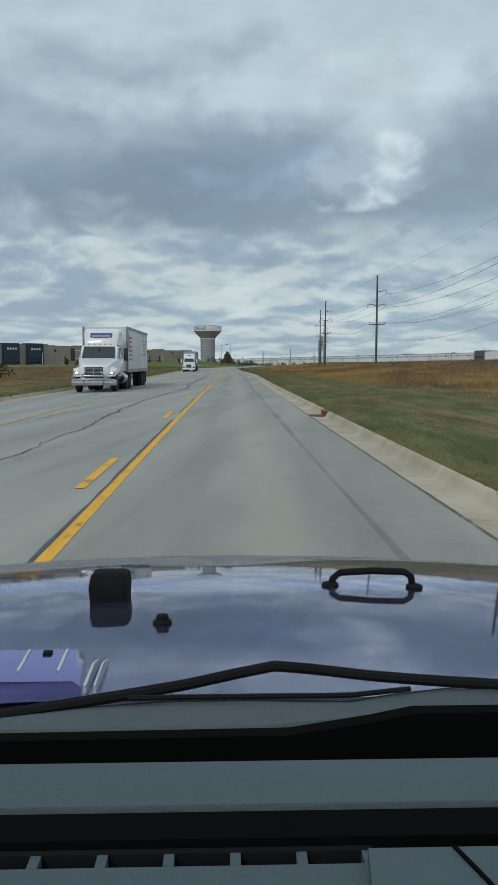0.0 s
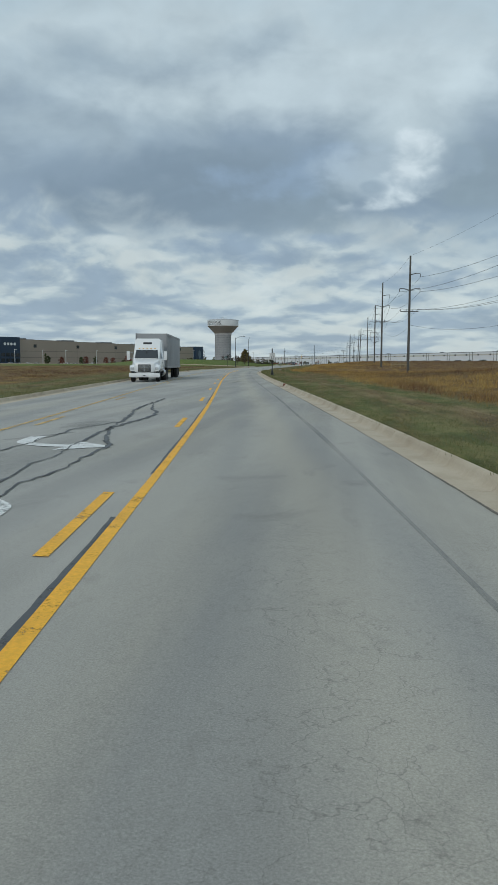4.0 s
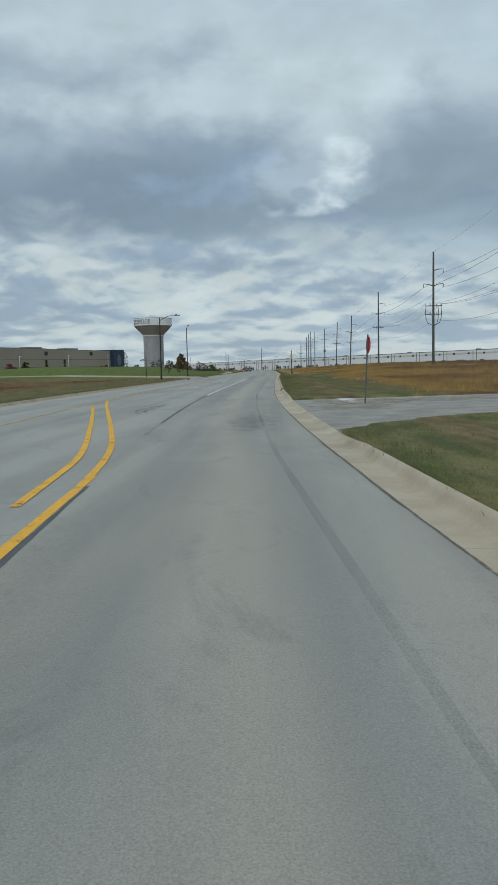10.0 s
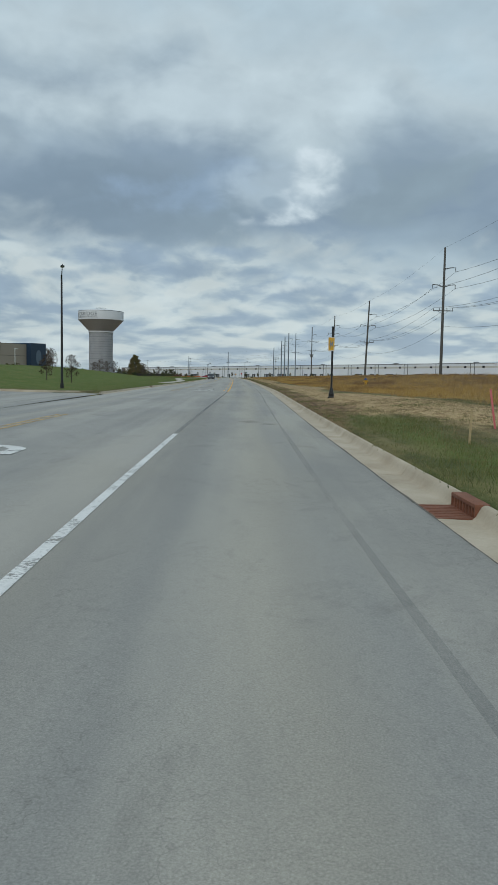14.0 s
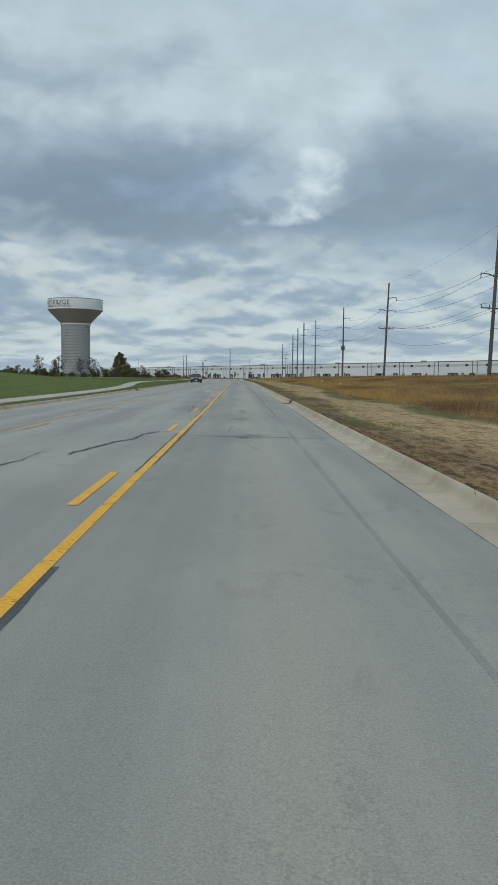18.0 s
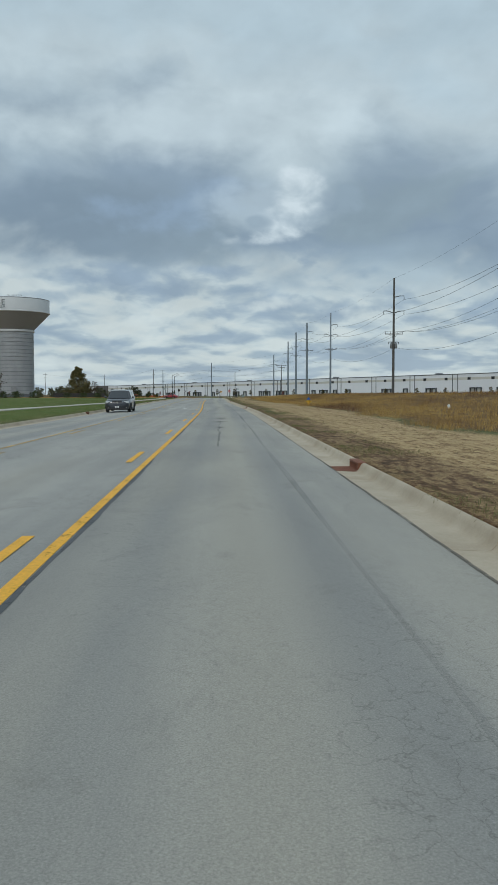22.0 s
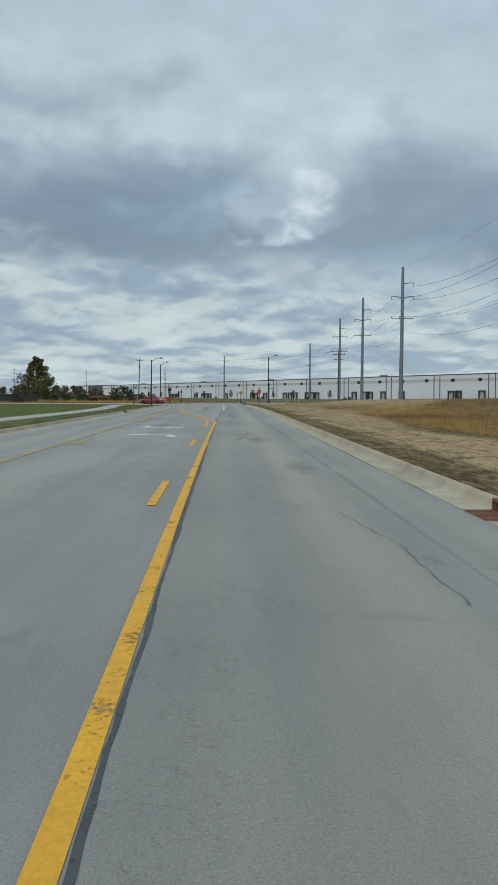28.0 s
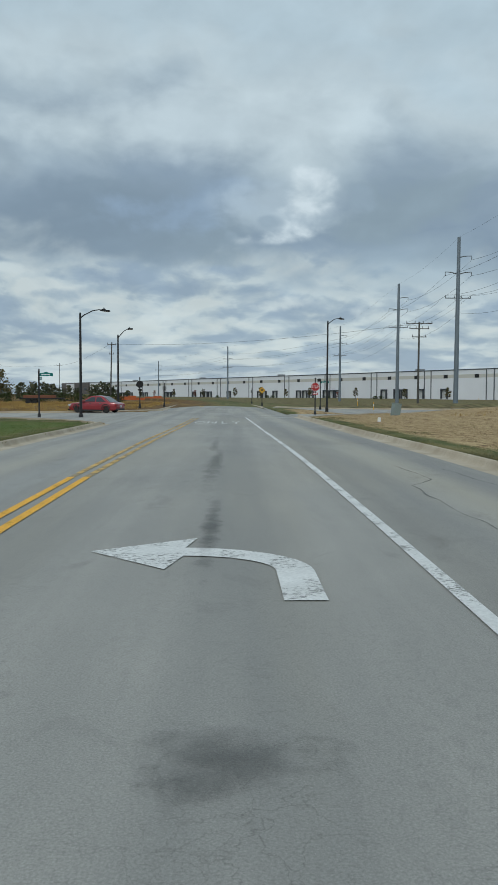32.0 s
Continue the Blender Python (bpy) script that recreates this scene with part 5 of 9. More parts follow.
def insulator(bm, x, y, z, h=0.3, hang=False):
    s = -1 if hang else 1
    prof = [(0.035, 0), (0.07, 0.05), (0.045, 0.09), (0.07, 0.14), (0.045, 0.18), (0.055, h)]
    lathe(bm, [(r, a) for r, a in prof], 7, pose(x, y, z) @ Matrix.Diagonal((1, 1, s, 1)))


def utility_pole(x, y, top, kind):
    z0 = ground_z(x, y) - 0.3
    H = top - z0
    steel = kind.startswith("steel")
    label = "tall galvanised steel power pole with cross-arms" if steel else {"riser": "wooden power pole with looped cable risers", "can": "wooden power pole carrying grey transformers"}.get(kind, "weathered wooden power pole with three arms")
    lean = LEAN.get(y, 0.0)
    t = thing("utility_pole", pose(x, y, z0, 0, lean), label, "utility pole", "poles along the road")
    mat = M_STEEL if steel else M_WOOD
    bm = bmesh.new()
    k = 0.40 if kind == "steel" else 0.26 if steel else 0.23
    lathe(bm, [(k, -0.6), (k, 0), (k * 0.86, H * 0.4), (k * 0.62, H - 0.05), (k * 0.5, H)], 12)
    part("pole", bm, mat, t)
    reach = 2.0 if kind == "steel" else 1.65
    a1, a2, a3 = H - 2.85, H - 5.3, H - (9.2 if kind == "steel" else 9.0)
    ends = {}
    bm = bmesh.new()
    tube(bm, [(0.1, 0, a1 - 0.2), (reach * 0.55, 0, a1), (reach, 0, a1 + 0.02)], 0.085, 8, 0.05)
    part("upper_arm", bm, M_ARM, t)
    for s in (-1, 1):
        bm = bmesh.new()
        tube(bm, [(s * 0.1, 0, a2 - 0.28), (s * reach * 0.5, 0, a2 - 0.02), (s * reach, 0, a2 + 0.06)], 0.085, 8, 0.05)
        part("middle_arm", bm, M_ARM, t)
    for px, pz in ((reach, a1), (-reach, a2 + 0.04), (reach, a2 + 0.04)):
        bm = bmesh.new()
        insulator(bm, px, 0, pz - 0.04, 0.55, True)
        part("insulator", bm, M_INSULATOR, t)
    ends["hv"] = [(reach, a1 - 0.58), (-reach, a2 - 0.5), (reach, a2 - 0.5)]
    w = 2.0 if kind == "steel" else 1.45
    levels = [a3] if kind != "riser" else [a3 + 0.1, a3 - 1.3]
    for lv in levels:
        bm = bmesh.new()
        box(bm, -w, -0.16, lv - 0.06, w, -0.04, lv + 0.06, 0.01)
        part("cross_arm", bm, M_ARM if steel else M_WOOD, t)
        bm = bmesh.new()
        for s in (-1, 1):
            tube(bm, [(s * 0.75, -0.17, lv - 0.05), (0, -0.22, lv - 0.6)], 0.02, 5)
        part("brace", bm, M_ARM, t)
        for px in (-w + 0.06, -0.5, 0.55, w - 0.06):
            bm = bmesh.new()
            insulator(bm, px, -0.1, lv + 0.06, 0.32)
            part("insulator", bm, M_INSULATOR, t)
    ends["mv"] = [(-w + 0.06, a3 + 0.4), (0.55, a3 + 0.4), (w - 0.06, a3 + 0.4)]
    ends["n"] = [(0.2, a3 - 2.2)]
    if kind == "riser":
        for px in (-1.25, 0.75, 1.25):
            bm = bmesh.new()
            tube(bm, [(px, -0.12, a3), (px * 1.08, -0.14, a3 - 0.7), (px * 1.02, -0.14, a3 - 1.9), (px * 0.8, -0.16, a3 - 2.7), (px * 0.35, -0.2, a3 - 3.0), (0.1, -0.22, a3 - 3.2), (0.05, -0.24, a3 - 6)], 0.05, 7)
            part("cable_loop", bm, M_WIRE, t)
    if kind == "can":
        bm = bmesh.new()
        box(bm, -0.85, -0.16, a3 - 1.35, 0.85, -0.05, a3 - 1.25, 0.01)
        part("bracket", bm, M_ARM, t)
        for px in (-0.42, 0.36):
            bm = bmesh.new()
            lathe(bm, [(0.18, -0.75), (0.21, -0.7), (0.21, 0.0), (0.19, 0.06), (0.06, 0.1), (0.05, 0.25)], 14, pose(px, -0.22, a3 - 1.6))
            part("transformer", bm, M_CAN, t)
        for px in (-0.8, -0.3, 0.3, 0.8):
            bm = bmesh.new()
            insulator(bm, px, -0.1, a3 - 1.3, 0.35, True)
            part("fuse", bm, M_INSULATOR, t)
    tip = math.tan(math.radians(lean))
    ends = {key: [(px + pz * tip, pz - px * tip) for px, pz in places] for key, places in ends.items()}
    ARMS[(x, y)] = (z0, ends, H)
    return t


for x, y, top, kind in POLES:
    utility_pole(x, y, top, kind)


def power_line(name, places, sag, r, label):
    bm = bmesh.new()
    pts = []
    for (x0, y0, z0), (x1, y1, z1) in zip(places, places[1:]):
        n = 14
        for i in range(n):
            k = i / n
            pts.append((x0 + (x1 - x0) * k, y0 + (y1 - y0) * k, z0 + (z1 - z0) * k - sag * 4 * k * (1 - k)))
    pts.append(places[-1])
    tube(bm, pts, r, 4)
    ob = new(name, to_mesh(name, bm, M_WIRE))
    return tagged(ob, label, "power line", "power lines")


run = [(x, y) for x, y, top, kind in POLES]
for key, count, sag, r in (("hv", 3, 1.1, 0.020), ("mv", 3, 1.3, 0.016), ("n", 1, 1.5, 0.016)):
    for i in range(count):
        places = []
        for x, y in run:
            z0, ends, H = ARMS[(x, y)]
            places.append((x + ends[key][i][0], y - 0.1 * (key == "mv"), z0 + ends[key][i][1]))
        places.insert(0, (places[0][0] + 7, 18, places[0][2]))
        power_line("power_line", places, sag, r, "thin black power line sagging between the poles")
power_line("power_line", [(27, 18, 17.5)] + [(x + ARMS[(x, y)][2] * math.tan(math.radians(LEAN.get(y, 0.0))), y, ARMS[(x, y)][0] + ARMS[(x, y)][2]) for x, y in run], 0.7, 0.010, "thin grey earth wire over the poles")


def small_pole(x, y, z0, H, arms, label, mat=None, lean=0.0):
    t = thing("utility_pole", pose(x, y, z0, 0, lean), label, "utility pole", "distant poles")
    bm = bmesh.new()
    lathe(bm, [(0.19, -0.5), (0.18, 0), (0.12, H)], 9)
    part("pole", bm, mat or M_WOOD, t)
    for h, w, n in arms:
        bm = bmesh.new()
        box(bm, -w, -0.12, H - h - 0.06, w, -0.02, H - h + 0.06)
        part("cross_arm", bm, mat or M_WOOD, t)
        for i in range(n):
            bm = bmesh.new()
            insulator(bm, -w + 0.08 + (2 * w - 0.16) * i / max(1, n - 1), -0.07, H - h + 0.06)
            part("insulator", bm, M_INSULATOR, t)
    return t


small_pole(-1.9, 795, -0.2, 12.6, ((0.25, 2.0, 4), (1.05, 1.5, 4), (2.3, 1.1, 3)), "wooden power pole with three stacked cross-arms")
small_pole(-57.6, 850, -1.2, 13.6, ((0.5, 1.0, 3), (2.6, 0.5, 2)), "leaning wooden power pole far off", None, 1.5)
small_pole(-104, 1010, -2.6, 16.0, ((1.0, 1.2, 3),), "far wooden power pole behind the trees")
small_pole(-152, 1050, -2.6, 18.0, ((1.0, 1.2, 3), (3.0, 1.0, 2)), "far wooden power pole behind the trees")
power_line("power_line", [(-152, 1050, 14.6), (-104, 1010, 12.6), (-57.6, 850, 12.0), (-1.9, 795, 12.2)], 1.2, 0.02, "thin power line crossing the junction")

# ---------------------------------------------------------------- street lamps and signs
M_BLACK = material("black_paint", (0.012, 0.012, 0.013), 0.45, second=(0.02, 0.02, 0.021), scale=3, fine=30, fine_amount=0.15)
M_LED = material("lamp_lens", (0.35, 0.36, 0.36), 0.3, scale=4)
M_SIGNWHITE = material("sign_white", (0.75, 0.76, 0.76), 0.45, scale=2, amount=0.2)
M_SIGNBLACK = material("sign_black", (0.015, 0.015, 0.016), 0.5)
M_SIGNRED = material("sign_red", (0.42, 0.02, 0.025), 0.4, scale=2, amount=0.2)
M_SIGNYELLOW = material("sign_yellow", (0.66, 0.36, 0.03), 0.45, scale=2, amount=0.2)
M_TEAL = material("sign_teal", (0.004, 0.16, 0.15), 0.4, scale=2, amount=0.2)
M_ALU = material("sign_back", (0.30, 0.31, 0.32), 0.45, 0.6, scale=3)


def street_lamp(x, y, H, turn, reach=2.3):
    t = thing("street_lamp", pose(x, y, ground_z(x, y) - 0.02, 0, 0, turn), "black tapered street lamp with a flat LED head", "street lamp", "street lamps")
    bm = bmesh.new()
    lathe(bm, [(0.24, 0.0), (0.24, 0.05), (0.16, 0.07), (0.155, 0.45), (0.115, 0.5)], 14)
    part("base", bm, M_BLACK, t)
    bm = bmesh.new()
    lathe(bm, [(0.11, 0.4), (0.075, H - 0.3), (0.07, H), (0.03, H + 0.05)], 12)
    part("post", bm, M_BLACK, t)
    bm = bmesh.new()
    tube(bm, [(0.0, 0, H - 0.35), (0.35, 0, H - 0.12), (reach * 0.55, 0, H + 0.28), (reach * 0.85, 0, H + 0.42), (reach, 0, H + 0.42)], 0.045, 8, 0.032)
    part("arm", bm, M_BLACK, t)
    bm = bmesh.new()
    prism(bm, [(reach - 0.15, -0.07), (reach + 0.15, -0.17), (reach + 0.65, -0.15), (reach + 0.8, -0.06), (reach + 0.8, 0.06), (reach + 0.65, 0.15), (reach + 0.15, 0.17), (reach - 0.15, 0.07)], H + 0.36, H + 0.46)
    box(bm, reach + 0.05, -0.08, H + 0.45, reach + 0.3, 0.08, H + 0.53, 0.02)
    head = part("head", bm, M_BLACK, t)
    part("lens", boxes((reach + 0.15, -0.12, H + 0.345, reach + 0.65, 0.12, H + 0.362)), M_LED, head)
    bm = bmesh.new()
    lathe(bm, [(0.05, 0), (0.05, 0.08), (0.03, 0.1)], 8, pose(reach + 0.18, 0, H + 0.52))
    part("sensor", bm, M_ALU, head)
    return t


street_lamp(-40.5, 336.5, 9.1, 0)
street_lamp(-40.9, 378.3, 9.75, -76)
street_lamp(-40.9, 730.0, 7.55, 58)
street_lamp(-41.5, 752.0, 7.35, -56)
street_lamp(-20.9, 752.5, 9.0, 52)


def black_post(t, H, ball=True):
    """An ornamental round post with a stepped base and a ball on top."""
    bm = bmesh.new()
    lathe(bm, [(0.20, 0.0), (0.20, 0.05), (0.155, 0.09), (0.15, 0.22), (0.165, 0.25), (0.12, 0.3), (0.105, 0.48), (0.075, 0.56)], 16)
    part("base", bm, M_BLACK, t)
    bm = bmesh.new()
    lathe(bm, [(0.058, 0.5), (0.056, H)], 12)
    part("post", bm, M_BLACK, t)
    if ball:
        bm = bmesh.new()
        lathe(bm, [(0.058, 0), (0.07, 0.03), (0.03, 0.05)] + [(0.075 * math.cos(a), 0.12 + 0.075 * math.sin(a)) for a in [-1.2 + 0.4 * i for i in range(7)]], 12, pose(0, 0, H))
        part("finial", bm, M_BLACK, t)


def plate(outline, thick=0.012):
    """A flat upright plate in the x-z plane, facing -y."""
    bm = bmesh.new()
    prism(bm, outline, -thick / 2, thick / 2, pose(0, 0, 0, 90, 0, 0))
    return bm


def on_plate(me, parent, name, x, z, y=-0.013, sx=1.0, sz=1.0, label=""):
    return again(name, me, parent, Matrix.Translation((x, y, z)) @ Matrix.Rotation(math.pi / 2, 4, "X") @ Matrix.Diagonal((sx, sz, 1, 1)), label)


def rounded(w, h, r=0.05):
    pts = []
    for cx, cz, a0 in ((w / 2 - r, h / 2 - r, 0), (-w / 2 + r, h / 2 - r, 90), (-w / 2 + r, -h / 2 + r, 180), (w / 2 - r, -h / 2 + r, 270)):
        pts += [(cx + r * math.cos(radians(a0 + 30 * i)), cz + r * math.sin(radians(a0 + 30 * i))) for i in range(4)]
    return pts


def gon(n, r, turn=0.0):
    return [(r * math.cos(2 * math.pi * i / n + turn), r * math.sin(2 * math.pi * i / n + turn)) for i in range(n)]


def sign_at(name, x, y, turn, label, dz=0.0):
    return thing(name, pose(x, y, ground_z(x, y) - 0.02 + dz, 0, 0, turn), label, "road sign", "road signs")


def frame_bars(parent, w, h, y, mat, b=0.02, inset=0.02):
    """The thin border line of a sign."""
    W, H = w / 2 - inset, h / 2 - inset
    for x0, z0, x1, z1 in ((-W, H - b, W, H), (-W, -H, W, -H + b), (-W, -H + b, -W + b, H - b), (W - b, -H + b, W, H - b)):
        part("border", boxes((x0, y - 0.001, z0, x1, y + 0.001, z1)), mat, parent)


t = sign_at("speed_limit_sign", -16.45, 176.8, 4, "white speed limit sign on a black ornamental post")
black_post(t, 2.75)
face = part("sign_plate", plate(rounded(0.61, 0.76)), M_SIGNWHITE, t)
face.matrix_basis = pose(0, -0.075, 2.08)
frame_bars(face, 0.61, 0.76, -0.008, M_SIGNBLACK)
for body, size, z in (("SPEED", 0.165, 0.245), ("LIMIT", 0.165, 0.09), ("35", 0.40, -0.165)):
    on_plate(text_mesh(body, size, M_SIGNBLACK, "lettering"), face, "lettering", 0, z, -0.009)

t = sign_at("speed_limit_sign", -30.8, 176.5, 184, "back of a grey sign on a black ornamental post")
black_post(t, 2.9)
part("sign_plate", plate(rounded(0.61, 0.76)), M_SIGNBLACK, t).matrix_basis = pose(0, -0.075, 2.1)

t = sign_at("warning_sign", -20.4, 353.5, -62, "yellow sign with a dark arrow on a black post")
black_post(t, 3.8)
face = part("sign_plate", plate(rounded(0.58, 0.77, 0.03)), M_SIGNYELLOW, t)
face.matrix_basis = pose(0, -0.075, 3.0)
frame_bars(face, 0.58, 0.77, -0.008, M_SIGNWHITE)
arrow = [(-0.15, -0.09), (-0.15, 0.09), (-0.06, 0.2), (-0.06, 0.06), (0.06, 0.06), (0.06, 0.2), (0.15, 0.09), (0.15, -0.09), (0.06, -0.2), (0.06, -0.06), (-0.06, -0.06), (-0.06, -0.2)]
part("arrow", plate(arrow, 0.003), M_ALU, face).matrix_basis = pose(0, -0.009, 0)

t = sign_at("stop_sign", -20.4, 248.8, 98, "leaning red stop sign on a bare steel post")
t.matrix_basis = t.matrix_basis @ pose(0, 0, 0, 2, -3, 0)
part("post", boxes((-0.035, -0.03, -0.4, 0.035, 0.012, 2.95)), M_ARM, t)
face = part("sign_plate", plate(gon(8, 0.345, math.pi / 8)), M_SIGNRED, t)
face.matrix_basis = pose(0, -0.04, 2.55)
on_plate(text_mesh("STOP", 0.3, M_SIGNWHITE, "lettering"), face, "lettering", 0, 0, -0.009, 0.7, 0.95)


def stop_on_post(x, y, turn, label, back=False, plaque=True):
    t = sign_at("stop_sign", x, y, turn, label)
    black_post(t, 3.35)
    face = part("sign_plate", plate(gon(8, 0.41, math.pi / 8)), M_SIGNBLACK if back else M_SIGNRED, t)
    face.matrix_basis = pose(0, -0.07, 2.72)
    if not back:
        for a, b in zip(gon(8, 0.385, math.pi / 8), gon(8, 0.385, math.pi / 8)[1:] + gon(8, 0.385, math.pi / 8)[:1]):
            bm = bmesh.new()
            d = Vector((b[0] - a[0], 0, b[1] - a[1]))
            tube(bm, [(a[0], -0.008, a[1]), (b[0], -0.008, b[1])], 0.011, 4)
            part("border", bm, M_SIGNWHITE, face)
        on_plate(text_mesh("STOP", 0.3, M_SIGNWHITE, "lettering"), face, "lettering", 0, 0, -0.009, 0.85, 1.15)
    if plaque:
        p = part("plaque", plate(rounded(0.46, 0.2, 0.02)), M_SIGNBLACK if back else M_SIGNRED, t)
        p.matrix_basis = pose(0, -0.07, 2.12)
        if not back:
            for i in range(2):
                part("letter_bar", boxes((-0.17 + 0.19 * i, -0.009, -0.045, -0.02 + 0.19 * i, -0.007, 0.045)), M_SIGNWHITE, p)
    return t


stop_on_post(-22.9, 744.5, 0, "red stop sign on a black post at the crossing")
stop_on_post(-40.7, 763.0, 180, "dark back of a stop sign on a black post", True)


def street_sign(x, y, turn, label, stop_back=False):
    t = sign_at("street_sign", x, y, turn, label)
    black_post(t, 3.45)
    for i, (w, z, a) in enumerate(((0.95, 3.25, 0), (0.8, 2.98, 90))):
        bm = plate(rounded(w, 0.22, 0.04) if i else [(-w / 2, -0.11), (w / 2, -0.11), (w / 2, 0.09), (w * 0.22, 0.12), (0.0, 0.2), (-w * 0.22, 0.12), (-w / 2, 0.09)])
        b = part("name_blade", bm, M_TEAL, t)
        b.matrix_basis = pose(0, 0, z, 0, 0, a) @ pose((-1 if stop_back else 1) * (w / 2 + 0.03), 0, 0)
        part("letter_bar", boxes((-w * 0.36, -0.0085, -0.04, w * 0.3, -0.0065, 0.035)), M_SIGNWHITE, b)
    if stop_back:
        f = part("sign_plate", plate(gon(8, 0.38, math.pi / 8)), M_SIGNBLACK, t)
        f.matrix_basis = pose(0, -0.07, 2.3, 0, 0, 90)
    return t


street_sign(-45.2, 352.0, 0, "teal street name sign on a black post", True)
street_sign(-43.7, 729.5, 0, "teal street name sign on a black post")
street_sign(-20.2, 765.0, 0, "teal street name sign on a black post")

t = sign_at("warning_sign", -25.9, 794.0, 0, "orange-yellow diamond sign on a black post")
black_post(t, 2.9, False)
f = part("sign_plate", plate(gon(4, 0.53)), M_SIGNYELLOW, t)
f.matrix_basis = pose(0, -0.07, 2.4)
for z in (-0.08, 0.06):
    part("letter_bar", boxes((-0.2, -0.0085, z, 0.2, -0.0065, z + 0.07)), M_SIGNBLACK, f)
for x, y in ((-26.6, 832), (-39.2, 777)):
    t = sign_at("sign_post", x, y, 180, "black post with a small dark sign")
    black_post(t, 2.9)
    part("sign_plate", plate(rounded(0.45, 0.55)), M_ALU, t).matrix_basis = pose(0, -0.07, 2.4)


# ---------------------------------------------------------------- buildings
M_WHITEWALL = material("white_panel", (0.74, 0.76, 0.79), 0.75, second=(0.64, 0.66, 0.69), scale=0.06, amount=0.4, fine=1.5, fine_amount=0.05, per_piece=0.03)
M_BAND = material("beige_band", (0.58, 0.57, 0.52), 0.8, scale=0.2, amount=0.2)
M_TAN = material("tan_panel", (0.34, 0.285, 0.235), 0.8, second=(0.29, 0.24, 0.195), scale=0.06, amount=0.5, fine=1.5, fine_amount=0.06, per_piece=0.03)
M_TAN_DARK = material("tan_reveal", (0.16, 0.13, 0.11), 0.85)
M_NAVY = material("navy_panel", (0.012, 0.032, 0.065), 0.45, second=(0.018, 0.042, 0.08), scale=0.2)
M_DARKTRIM = material("dark_trim", (0.055, 0.065, 0.075), 0.5, scale=0.5)
M_PIPE = material("grey_downpipe", (0.10, 0.115, 0.13), 0.5, scale=0.5)
M_GREYWALL = material("grey_block", (0.12, 0.11, 0.105), 0.75, second=(0.09, 0.085, 0.08), scale=0.3, fine=3)
M_GLASS_DARK = material("dark_glass", (0.012, 0.016, 0.02), 0.12, scale=0.5, amount=0.2, fine_amount=0.0)
M_DOOR = material("dock_door", (0.55, 0.57, 0.58), 0.6, scale=1)
M_ROOF = material("roof_membrane", (0.5, 0.5, 0.48), 0.9, scale=0.05)


